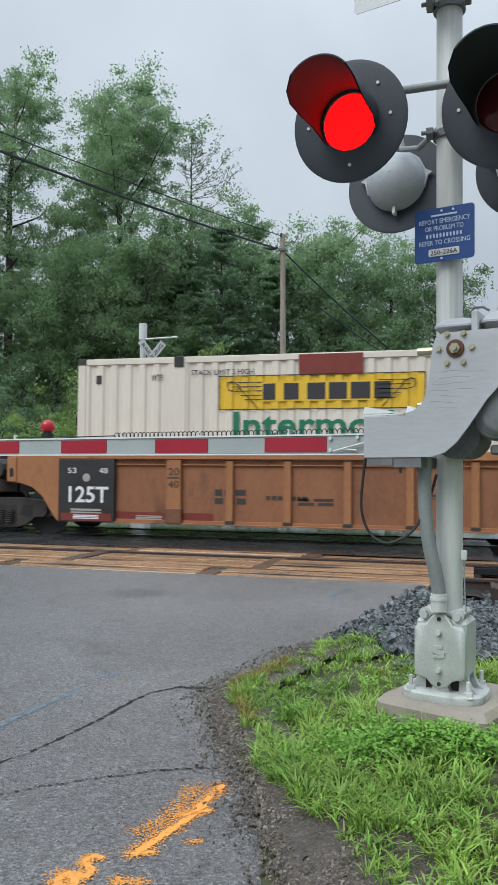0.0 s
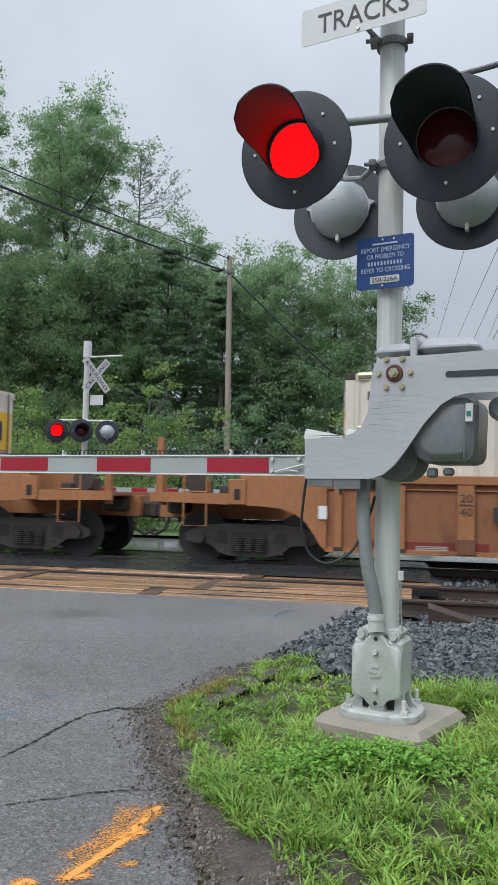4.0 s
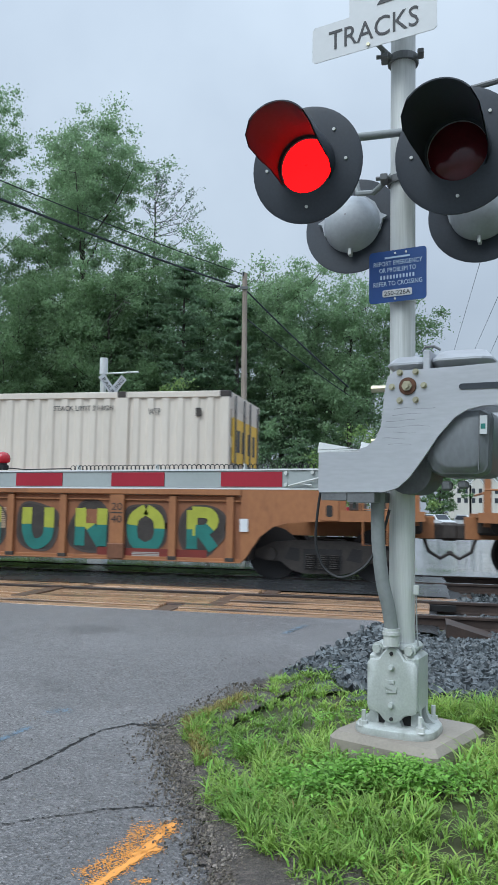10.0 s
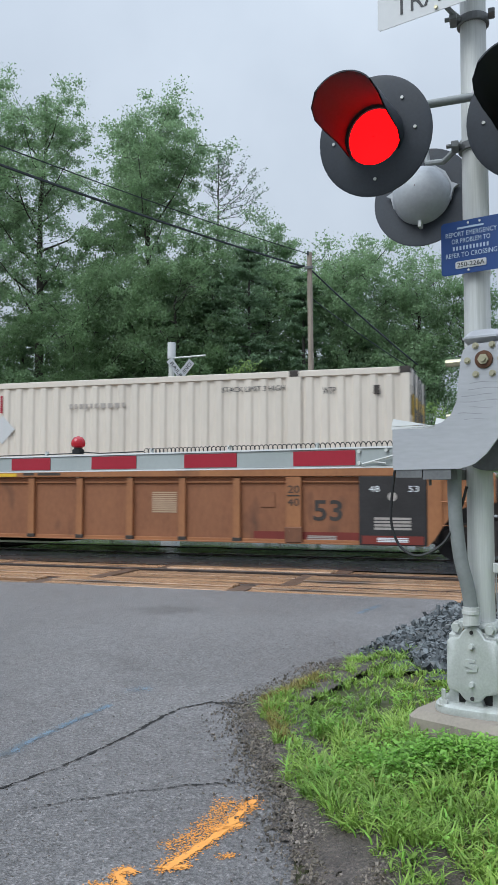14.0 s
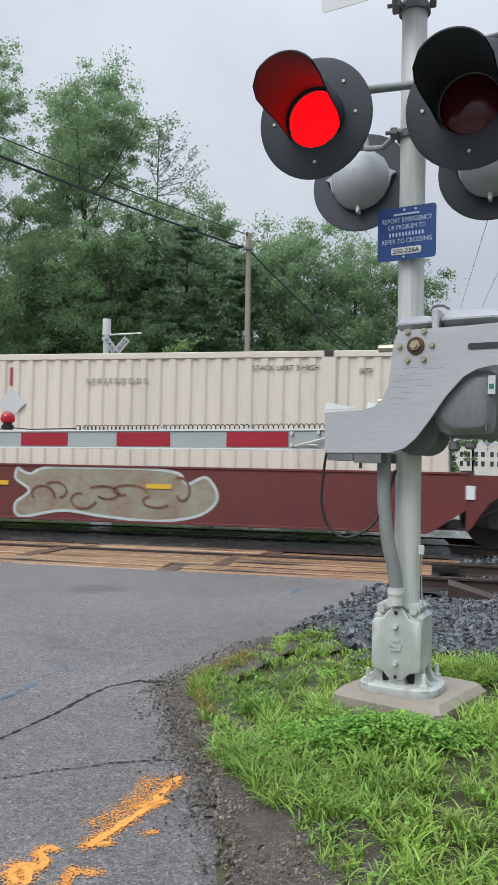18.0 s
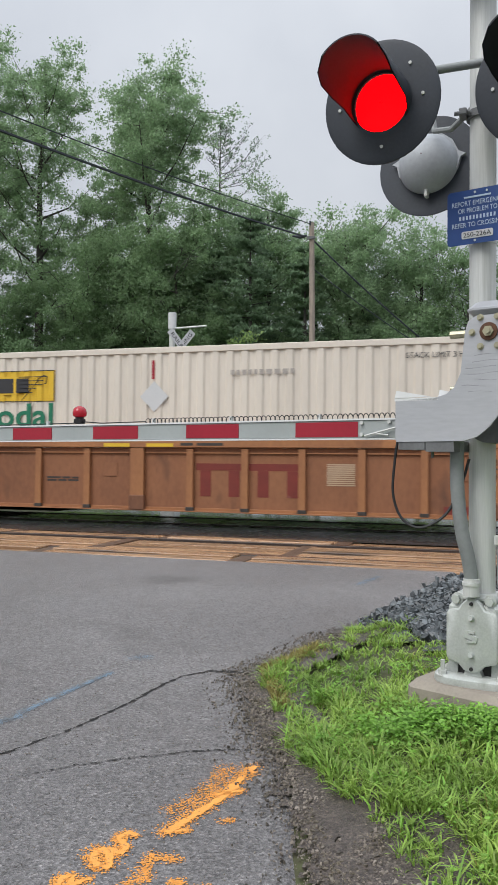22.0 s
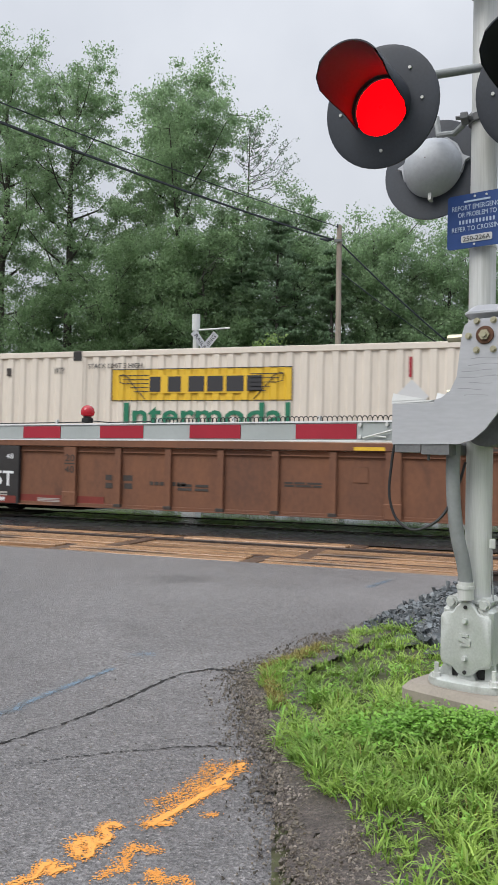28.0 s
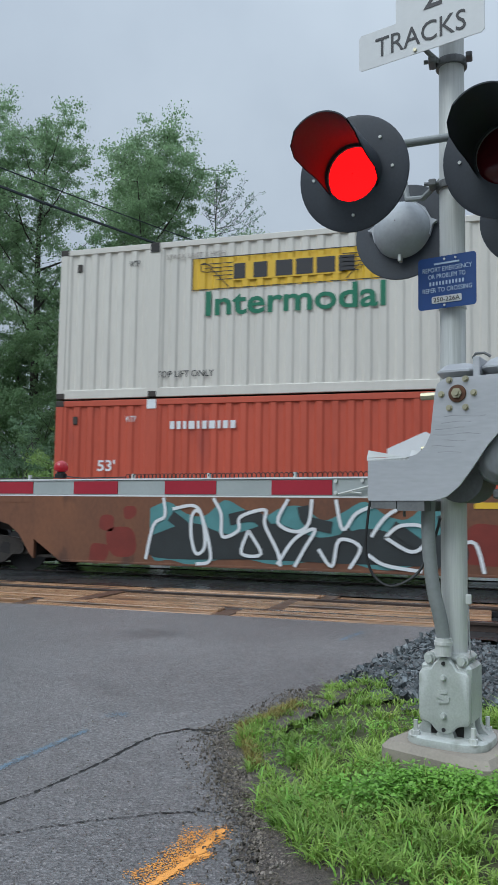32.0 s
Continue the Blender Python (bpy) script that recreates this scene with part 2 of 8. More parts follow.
def asphalt(name, light, dark, rough):
    """Worn asphalt: pale and dark chippings in a grey binder, broad damp stains."""
    m = mat(name, light, rough, second=dark, scale=0.55, fine=9, bump=0, stain=tuple(c * 0.62 for c in dark), stain_at=0.60, stain_scale=0.5, wetvar=0.18)
    nt = m.node_tree
    N, L = nt.nodes, nt.links
    b = N["Principled BSDF"]
    tc = N.new("ShaderNodeTexCoord")
    vor = N.new("ShaderNodeTexVoronoi")
    vor.inputs["Scale"].default_value = 115
    L.new(tc.outputs["Object"], vor.inputs["Vector"])
    grain = N.new("ShaderNodeTexNoise")
    grain.inputs["Scale"].default_value, grain.inputs["Detail"].default_value = 55, 6
    L.new(tc.outputs["Object"], grain.inputs["Vector"])
    sep = N.new("ShaderNodeSeparateColor")
    L.new(vor.outputs["Color"], sep.inputs[0])
    chip = N.new("ShaderNodeValToRGB")
    e = chip.color_ramp.elements
    e[0].position, e[0].color = 0.0, (0.45, 0.45, 0.45, 1)
    e[1].position, e[1].color = 1.0, (1.9, 1.86, 1.82, 1)
    for p, v in ((0.25, 0.82), (0.70, 1.10), (0.92, 1.30)):
        q = e.new(p)
        q.color = (v, v, v, 1)
    L.new(sep.outputs[0], chip.inputs["Fac"])
    gr = N.new("ShaderNodeMapRange")
    gr.inputs["From Min"].default_value, gr.inputs["From Max"].default_value = 0.3, 0.7
    gr.inputs["To Min"].default_value, gr.inputs["To Max"].default_value = 0.62, 1.3
    L.new(grain.outputs["Fac"], gr.inputs["Value"])
    old = b.inputs["Base Color"].links[0].from_socket
    m1, m2 = N.new("ShaderNodeMix"), N.new("ShaderNodeMix")
    for q in (m1, m2):
        q.data_type, q.blend_type = "RGBA", "MULTIPLY"
        q.inputs[0].default_value = 1.0
    L.new(old, m1.inputs[6])
    L.new(chip.outputs["Color"], m1.inputs[7])
    L.new(m1.outputs[2], m2.inputs[6])
    L.new(gr.outputs[0], m2.inputs[7])
    L.new(m2.outputs[2], b.inputs["Base Color"])
    bp = N.new("ShaderNodeBump")
    bp.inputs["Strength"].default_value, bp.inputs["Distance"].default_value = 0.9, 0.005
    hs = N.new("ShaderNodeMath")
    hs.operation = "ADD"
    L.new(vor.outputs["Distance"], hs.inputs[0])
    L.new(grain.outputs["Fac"], hs.inputs[1])
    L.new(hs.outputs[0], bp.inputs["Height"])
    L.new(bp.outputs[0], b.inputs["Normal"])
    return m


ASPHALT = asphalt("worn_damp_asphalt", (0.175, 0.168, 0.168), (0.108, 0.103, 0.104), 0.45)
WETROAD = mat("soaked_dark_asphalt", (0.034, 0.035, 0.037), 0.27, scale=1.2, fine=110, var=0.4, bump=0.5, bump_dist=0.004)
CRACK = mat("crack_filled_dirt", (0.018, 0.017, 0.016), 0.9, bump=0.3)
SOIL = asphalt("damp_brown_gravel", (0.096, 0.078, 0.067), (0.048, 0.038, 0.032), 0.55)
GROUND = mat("earth_and_turf", (0.07, 0.085, 0.03), 0.85, second=(0.045, 0.035, 0.02), scale=0.8, fine=20, bump=0.8, bump_dist=0.03)
VERGE = mat("mown_verge", (0.085, 0.145, 0.032), 0.85, second=(0.05, 0.085, 0.022), scale=0.6, fine=25, bump=0.6, bump_dist=0.03)
BALLASTBED = mat("ballast_bed", (0.075, 0.08, 0.088), 0.6, second=(0.016, 0.017, 0.019), scale=10, fine=22, bump=1.0, bump_dist=0.04)
STONE = mat("crushed_blue_grey_stone", (0.120, 0.135, 0.142), 0.36, second=(0.030, 0.035, 0.038), scale=9, fine=60, bump=0.4, island=0.5)
PEBBLE = mat("mixed_pebbles", (0.18, 0.155, 0.135), 0.55, second=(0.085, 0.070, 0.045), scale=7, fine=60, bump=0.4, island=0.6)
PLANK = mat("tan_crossing_panel", (0.42, 0.255, 0.14), 0.28, second=(0.22, 0.125, 0.068), scale=1.6, fine=40, bump=0.5, stretch=(0.35, 3.5, 1),
            stain=(0.07, 0.042, 0.027), stain_at=0.51, stain_scale=1.6, objvar=0.22)
SLEEPER = mat("creosoted_sleeper", (0.075, 0.05, 0.038), 0.8, second=(0.03, 0.022, 0.018), scale=3, fine=50, bump=0.5, stretch=(4, 0.5, 1), objvar=0.2)
PAINT_O = mat("orange_marking_paint", (0.74, 0.315, 0.06), 0.7, scale=14, fine=90, var=0.12, bump=0.4, stain=(0.30, 0.15, 0.06), stain_at=0.60, stain_scale=70)
PAINT_B = mat("faded_blue_marking", (0.22, 0.31, 0.40), 0.75, scale=10, fine=90, var=0.3, bump=0.4, stain=(0.15, 0.17, 0.19), stain_at=0.47, stain_scale=18)
GRASS_M = leafy("fresh_grass", (0.43, 0.57, 0.13), (0.10, 0.225, 0.035), 0.4)
WEED_M = leafy("weed_leaves", (0.27, 0.48, 0.08), (0.15, 0.32, 0.05), 0.35)
DRY_M = leafy("dry_grass", (0.36, 0.30, 0.09), (0.22, 0.2, 0.06), 0.25)
LEAF_A = leafy("poplar_leaves", (0.318, 0.444, 0.246), (0.222, 0.33, 0.18), 0.6, 0.22)
LEAF_B = leafy("maple_leaves", (0.232, 0.343, 0.172), (0.146, 0.228, 0.114), 0.6, 0.22)
LEAF_C = leafy("pine_needles_shaded_bushes", (0.206, 0.306, 0.175), (0.138, 0.213, 0.125), 0.5, 0.18)
LEAF_D = leafy("young_leaves", (0.276, 0.38, 0.115), (0.172, 0.265, 0.0862), 0.45, 0.25)
BARK = mat("wet_bark", (0.085, 0.076, 0.068), 0.85, second=(0.04, 0.036, 0.032), scale=3, fine=30, bump=0.7, stretch=(3, 3, 0.4), bump_dist=0.03)
POLEWOOD = mat("weathered_pole_wood", (0.36, 0.30, 0.25), 0.8, second=(0.20, 0.165, 0.14), scale=2, fine=30, bump=0.4, stretch=(6, 6, 0.4))
CWHITE = mat("cream_white_container_paint", (0.69, 0.63, 0.55), 0.5, scale=0.8, fine=14, var=0.16, bump=0.04, stain=(0.42, 0.33, 0.25), stain_at=0.68, stain_scale=1.1, stretch=(1.6, 1, 0.25))
CGREY = mat("pale_grey_white_container_paint", (0.64, 0.615, 0.565), 0.5, scale=0.8, fine=14, var=0.12, bump=0.04, stain=(0.42, 0.38, 0.33), stain_at=0.7, stretch=(1.6, 1, 0.25))
CRUST = mat("rust_streaked_cream_paint", (0.66, 0.58, 0.48), 0.6, scale=0.8, fine=14, var=0.2, bump=0.1, stain=(0.27, 0.09, 0.035), stain_at=0.50, stain_scale=1.3, stretch=(1.3, 1, 0.35))
CGREEN = mat("green_container_paint", (0.022, 0.135, 0.070), 0.42, scale=0.7, fine=12, var=0.25, bump=0.04, stain=(0.03, 0.085, 0.055), stain_at=0.64, stretch=(1.4, 1, 0.3))
CLIME = mat("faded_green_container_paint", (0.055, 0.175, 0.065), 0.45, scale=0.7, fine=12, var=0.22, bump=0.04, stain=(0.04, 0.11, 0.05), stain_at=0.64, stretch=(1.4, 1, 0.3))
CRED = mat("orange_red_container_paint", (0.50, 0.085, 0.045), 0.5, scale=0.7, fine=12, var=0.2, bump=0.05, stain=(0.33, 0.06, 0.04), stain_at=0.62, stretch=(1.4, 1, 0.3))
YELLOW = mat("yellow_panel", (0.72, 0.46, 0.03), 0.5, var=0.12, bump=0.02, scale=2)
MAROON = mat("maroon_patch", (0.20, 0.03, 0.02), 0.6, var=0.3, bump=0.03, scale=4, stain=(0.4, 0.25, 0.2), stain_at=0.65)
SIGNGREEN = mat("green_lettering", (0.01, 0.16, 0.085), 0.5, bump=0.0, var=0.1)
BLUE = mat("blue_lettering", (0.02, 0.04, 0.20), 0.5, bump=0.0, var=0.1)
CARTAN = mat("tan_orange_railcar_paint", (0.37, 0.16, 0.062), 0.62, second=(0.24, 0.10, 0.042), scale=1.1, fine=20, bump=0.1, stain=(0.13, 0.055, 0.028), stain_at=0.60, stain_scale=1.5, stretch=(1, 1, 0.5))
# Same tan made darker, for the panels set back between the ribs.
CARTAN_D = mat("darker_tan_panel", (0.29, 0.122, 0.055), 0.66, second=(0.19, 0.075, 0.035), scale=1.1, fine=20, bump=0.1, stain=(0.11, 0.048, 0.027), stain_at=0.58, stain_scale=1.5, stretch=(1, 1, 0.5))
CARBROWN = mat("brown_railcar_paint", (0.20, 0.085, 0.042), 0.7, second=(0.11, 0.048, 0.028), scale=1.1, fine=20, bump=0.12, stain=(0.06, 0.028, 0.02), stain_at=0.60, stain_scale=1.5, stretch=(1, 1, 0.5))
CARRED = mat("oxide_red_railcar_paint", (0.155, 0.030, 0.027), 0.6, second=(0.085, 0.02, 0.019), scale=1.1, fine=20, bump=0.1, stain=(0.045, 0.015, 0.014), stain_at=0.62, stretch=(1, 1, 0.5))
SOOT = mat("sooty_black_steel", (0.036, 0.034, 0.035), 0.7, 0.1, second=(0.014, 0.013, 0.013), scale=3, fine=50, bump=0.2)
GRIMY = mat("grimy_brown_underframe", (0.060, 0.050, 0.044), 0.75, second=(0.026, 0.022, 0.020), scale=4, fine=40, bump=0.3)
PALETEAL = mat("pale_teal_spray_paint", (0.10, 0.27, 0.28), 0.55, var=0.3, bump=0.0, scale=3)
TEAL = mat("teal_spray_paint", (0.03, 0.20, 0.17), 0.55, var=0.4, bump=0.0, scale=3)
DARKSPRAY = mat("dark_overspray", (0.085, 0.062, 0.052), 0.65, second=(0.04, 0.034, 0.032), bump=0.05, scale=2.5)
SPRAYBLACK = mat("black_green_spray_paint", (0.030, 0.036, 0.038), 0.6, var=0.35, bump=0.0, scale=3)
SAGESPRAY = mat("pale_sage_spray_paint", (0.30, 0.32, 0.23), 0.6, second=(0.24, 0.14, 0.11), bump=0.0, scale=2.2, fine=9)
WETFAR = mat("wet_pale_asphalt", (0.26, 0.26, 0.265), 0.12, scale=0.7, fine=40, var=0.35, bump=0.12, wetvar=0.08, bump_dist=0.003)
PALESPRAY = mat("pale_spray_paint", (0.52, 0.58, 0.58), 0.55, var=0.2, bump=0.0, scale=5)
LIMESPRAY = mat("yellow_green_spray_paint", (0.42, 0.45, 0.05), 0.55, var=0.25, bump=0.0, scale=5)


# ---- mesh helpers ----
class MB:
    """Collects vertices and faces for one mesh."""

    def __init__(self):
        self.v, self.f = [], []

    def add(self, verts, faces):
        n = len(self.v)
        self.v += [tuple(p) for p in verts]
        self.f += [tuple(n + i for i in f) for f in faces]
        return self

    def box(self, x0, x1, y0, y1, z0, z1, c=0.0):
        if c <= 0:
            vs = [(x, y, z) for z in (z0, z1) for y in (y0, y1) for x in (x0, x1)]
            return self.add(vs, [(0, 2, 3, 1), (4, 5, 7, 6), (0, 1, 5, 4), (2, 6, 7, 3), (0, 4, 6, 2), (1, 3, 7, 5)])
        c = min(c, (x1 - x0) * 0.45, (y1 - y0) * 0.45, (z1 - z0) * 0.45)
        ring = [(x0 + c, y0), (x1 - c, y0), (x1, y0 + c), (x1, y1 - c), (x1 - c, y1), (x0 + c, y1), (x0, y1 - c), (x0, y0 + c)]
        mx, my = (x0 + x1) / 2, (y0 + y1) / 2
        inner = [(x + (c if x < mx else -c) * 0.9, y + (c if y < my else -c) * 0.9) for x, y in ring]
        rows = [(inner, z0), (ring, z0 + c), (ring, z1 - c), (inner, z1)]
        return self.loft([[(x, y, z) for x, y in r] for r, z in rows])

    def loft(self, rings, caps=True, close=True):
        n, k = len(self.v), len(rings[0])
        for r in rings:
            self.v += [tuple(p) for p in r]
        for i in range(len(rings) - 1):
            a, b = n + i * k, n + (i + 1) * k
            for j in range(k if close else k - 1):
                j2 = (j + 1) % k
                self.f.append((a + j, a + j2, b + j2, b + j))
        if caps and close:
            self.f.append(tuple(n + j for j in reversed(range(k))))
            self.f.append(tuple(n + (len(rings) - 1) * k + j for j in range(k)))
        return self

    def tube(self, pts, r, seg=8, caps=True):
        pts = [Vector(p) for p in pts]
        rs = r if isinstance(r, (list, tuple)) else [r] * len(pts)
        rings, up = [], None
        for i, p in enumerate(pts):
            d = (pts[min(i + 1, len(pts) - 1)] - pts[max(i - 1, 0)]).normalized()
            if up is None:
                up = Vector((0, 0, 1)) if abs(d.z) < 0.9 else Vector((1, 0, 0))
            a = d.cross(up).normalized()
            b = a.cross(d).normalized()
            up = b
            rings.append([p + (a * math.cos(t) + b * math.sin(t)) * rs[i] for t in (2 * math.pi * k / seg for k in range(seg))])
        return self.loft(rings, caps)

    def cyl(self, p0, p1, r, seg=16, r2=None):
        return self.tube([p0, p1], [r, r if r2 is None else r2], seg)

    def lathe(self, prof, seg=24, m=None, caps=True):
        rings = [[Vector((r * math.cos(a), r * math.sin(a), z)) for a in (2 * math.pi * k / seg for k in range(seg))] for r, z in prof]
        if m is not None:
            rings = [[m @ p for p in ring] for ring in rings]
        return self.loft(rings, caps)

    def prism(self, poly, d0, d1, plane="xz"):
        """A flat outline pushed through from d0 to d1 along the third axis."""
        def at(p, d):
            return {"xz": (p[0], d, p[1]), "xy": (p[0], p[1], d), "yz": (d, p[0], p[1])}[plane]
        return self.loft([[at(p, d0) for p in poly], [at(p, d1) for p in poly]])

    def mesh(self, name, material, smooth=False, angle=40):
        me = bpy.data.meshes.new(name)
        me.from_pydata(self.v, [], self.f)
        bm = bmesh.new()
        bm.from_mesh(me)
        bmesh.ops.recalc_face_normals(bm, faces=bm.faces)
        if smooth:
            for f in bm.faces:
                f.smooth = True
            lim = radians(angle)
            for e in bm.edges:
                if len(e.link_faces) == 2 and e.calc_face_angle(0) > lim:
                    e.smooth = False
        bm.to_mesh(me)
        bm.free()
        me.materials.append(material)
        return me


def part(name, mb, material, parent, label="", smooth=False, m=None):
    """One mesh object under a thing or a part."""
    me = mb if isinstance(mb, bpy.types.Mesh) else mb.mesh(name, material, smooth)
    ob = new(name, me)
    ob.parent = parent
    if m is not None:
        ob.matrix_basis = m
    if label:
        tagged(ob, label)
    return ob


def thing(name, m, label, category, group="", kind=""):
    ob = new(name)
    ob.matrix_basis = m
    return tagged(ob, label, category, group, kind)


def single(name, mb, material, label, category="", group="", kind="", m=None, smooth=False):
    ob = new(name, mb.mesh(name, material, smooth))
    if m is not None:
        ob.matrix_basis = m
    return tagged(ob, label, category, group, kind)


TEXTS = {}


def text_mesh(words, size, material, depth=0.004, width=None, align="LEFT"):
    """Lettering in the built-in font, standing in the xz plane and facing -y."""
    key = (words, size, material.name, depth, width, align)
    if key in TEXTS:
        return TEXTS[key]
    cu = bpy.data.curves.new("lettering", "FONT")
    cu.body, cu.size, cu.extrude, cu.align_x, cu.resolution_u = words, size, depth / 2, align, 3
    cu.offset = 0.018 * size if size >= 0.28 else 0.0
    ob = bpy.data.objects.new("lettering", cu)
    scene.collection.objects.link(ob)
    bpy.context.view_layer.update()
    me = bpy.data.meshes.new_from_object(ob.evaluated_get(bpy.context.evaluated_depsgraph_get()))
    bpy.data.objects.remove(ob)
    xs = [v.co.x for v in me.vertices]
    k = width / max(1e-6, max(xs) - min(xs)) if width else 1.0
    for v in me.vertices:
        v.co = (v.co.x * k, -v.co.z, v.co.y)
    me.materials.clear()
    me.materials.append(material)
    TEXTS[key] = me
    return me


def bars(x0, z0, w, h, n, rows=1, gap=0.3, rnd=None):
    """Plain bars in place of writing: n words in each row."""
    mb, rnd = MB(), rnd or random.Random(7)
    rh = h / rows
    for r in range(rows):
        x = x0
        ww = [rnd.uniform(0.6, 1.4) for _ in range(n)]
        unit = w / (sum(ww) + gap * (n - 1))
        for q in ww:
            zt = z0 - r * rh
            mb.box(x, x + q * unit, -0.004, 0.0, zt - rh * 0.68, zt)
            x += (q + gap) * unit
    return mb


def rounded(x0, x1, z0, z1, r, n=5):
    pts = []
    for cx, cz, a in ((x1 - r, z1 - r, 0), (x0 + r, z1 - r, 90), (x0 + r, z0 + r, 180), (x1 - r, z0 + r, 270)):
        for k in range(n):
            t = radians(a + 90 * k / (n - 1))
            pts.append((cx + r * math.cos(t), cz + r * math.sin(t)))
    return pts


def glide(pts, n=6):
    """A smooth line through the points."""
    P = [Vector(p) for p in pts]
    out = []
    for i in range(len(P) - 1):
        a, b, c, d = P[max(0, i - 1)], P[i], P[i + 1], P[min(len(P) - 1, i + 2)]
        for k in range(n):
            t = k / n
            out.append(0.5 * (2 * b + (c - a) * t + (2 * a - 5 * b + 4 * c - d) * t * t + (3 * b - a - 3 * c + d) * t ** 3))
    return out + [P[-1]]


def smoothstep(a, b, x):
    t = min(1, max(0, (x - a) / (b - a)))
    return t * t * (3 - 2 * t)


def lerp_table(table, x):
    for (x0, y0), (x1, y1) in zip(table, table[1:]):
        if x <= x1:
            return y0 + (y1 - y0) * min(1, max(0, (x - x0) / (x1 - x0)))
    return table[-1][1]


# ---- ground, road and track bed ----
ROAD_Z = [(-60, -1.3), (-5, -0.62), (0, -0.40), (2, -0.295), (2.55, -0.262), (3.13, -0.215), (4.46, -0.165), (6, -0.10), (7.5, -0.05), (8.6, -0.012),
          (16.5, -0.012), (20, -0.12), (30, -0.35), (60, -0.8), (400, -1.0)]
ROAD_EDGE = [(-60, 0.6), (0, -0.20), (2.2, -0.40), (2.65, -0.61), (2.97, -0.76), (3.36, -0.94), (3.81, -1.15), (4.40, -1.42), (4.8, -1.25), (6.05, -0.92), (7.3, -0.64), (8.6, -0.35)]
GRASS_EDGE = [(-2, 0.3), (1.8, 0.02), (2.34, -0.17), (2.64, -0.25), (2.81, -0.42), (3.04, -0.57), (3.18, -0.69), (3.38, -0.89), (3.66, -0.98), (4.05, -1.16), (4.55, -1.38), (5.0, -1.22), (6.1, -0.90), (6.3, -0.88)]
Y_NEAR, Y_TRAIN, RAIL = 9.98, 14.30, 0.7525


def grass_top(x):
    """How far towards the tracks the turf reaches."""
    return lerp_table([(-1.4, 5.0), (-1.0, 6.0), (-0.62, 6.1), (-0.42, 5.45), (0.0, 5.2), (0.45, 5.0), (0.9, 5.15), (3, 5.3), (9, 5.2)], x)


def ground_z(x, y):
    z = lerp_table(ROAD_Z, y)
    right = smoothstep(-1.2, 0.1, x - max(0, y - 6) * 0.4)
    near = 1 - smoothstep(4.6, 6.5, y)
    z += right * near * 0.165 * smoothstep(1.0, 3.2, y)
    if 6.0 < y < 18.5:
        off = smoothstep(-0.5, 0.3, x) if y < 11.5 else smoothstep(0.2, 0.7, x)
        z -= 0.17 * off * smoothstep(6.0, 8.8, y) * (1 - smoothstep(16.5, 18.5, y))
    z += 0.012 * noise.noise((x * 1.7, y * 1.7, 0)) * smoothstep(-1.4, -0.6, x)
    return z


def sheet(name, xs, ys, height, inside, material, label, kind="structure", lift=0.0):
    mb, idx = MB(), {}
    for j, y in enumerate(ys):
        for i, x in enumerate(xs):
            idx[i, j] = len(mb.v)
            mb.v.append((x, y, height(x, y) + lift))
    for j in range(len(ys) - 1):
        for i in range(len(xs) - 1):
            if inside is None or inside((xs[i] + xs[i + 1]) / 2, (ys[j] + ys[j + 1]) / 2):
                mb.f.append((idx[i, j], idx[i + 1, j], idx[i + 1, j + 1], idx[i, j + 1]))
    return single(name, mb, material, label, kind=kind, smooth=True)


def spread(a, b, step):
    n = max(1, int(round((b - a) / step)))
    return [a + (b - a) * k / n for k in range(n + 1)]


GX = [-900, -300, -120, -60, -30, -18] + spread(-12, -2, 1.0) + spread(-1.8, 2.6, 0.2) + [3.5, 5, 8, 14, 30, 60, 150, 400, 900]
GY = [-400, -100, -40, -15, -6, -3] + spread(-1, 6.6, 0.2) + spread(7, 19, 0.5) + [20, 22, 25, 30, 40, 60, 100, 250, 900]
sheet("ground", GX, GY, lambda x, y: ground_z(x, y) - 0.05, None, GROUND, "earth with turf spreading out to the woods")


def road_sheet(name, y0, y1, step, left, edge, material, label, lift):
    mb, ys, k = MB(), spread(y0, y1, step), 14
    for y in ys:
        x1 = edge(y) + 0.03 * noise.noise((y * 3.1, 0, 5)) + 0.02 * noise.noise((y * 11, 3, 5))
        for i in range(k + 1):
            x = left + (x1 - left) * (1 - (1 - i / k) ** 2)
            mb.v.append((x, y, lerp_table(ROAD_Z, y) + lift - (0.02 if i == k else 0.0)))
    for j in range(len(ys) - 1):
        for i in range(k):
            a = j * (k + 1) + i
            mb.f.append((a, a + 1, a + k + 2, a + k + 1))
    return single(name, mb, material, label, kind="structure", smooth=True)


road_sheet("road", -30, 8.62, 0.12, -9.5, lambda y: lerp_table(ROAD_EDGE, y), ASPHALT, "worn grey asphalt road, damp, with a ragged edge", 0.0)
road_sheet("road_between_tracks", 11.36, 13.38, 0.2, -9.5, lambda y: 0.45, WETROAD, "dark wet asphalt between the two tracks", 0.0)
road_sheet("road_in_track", 13.62, 14.98, 0.2, -9.5, lambda y: 0.45, WETROAD, "dark wet asphalt between the rails", -0.005)
road_sheet("road_beyond", 15.18, 130, 1.0, -9.5, lambda y: 40.0, WETFAR, "damp pale asphalt road beyond the tracks", 0.0)
sheet("verge", [-70, -40, -25, -18, -14, -11.5, -9.5], [16.5, 18, 20, 23, 27, 32, 40], lambda x, y: lerp_table(ROAD_Z, y) + 0.03, None, VERGE, "bright mown grass verge beside the road")
sheet("verge_beyond", spread(-16, -2, 2), [21.5, 23, 25, 28, 31, 36, 42], lambda x, y: lerp_table(ROAD_Z, y) + 0.09, None, VERGE, "bright mown grass in front of the woods")
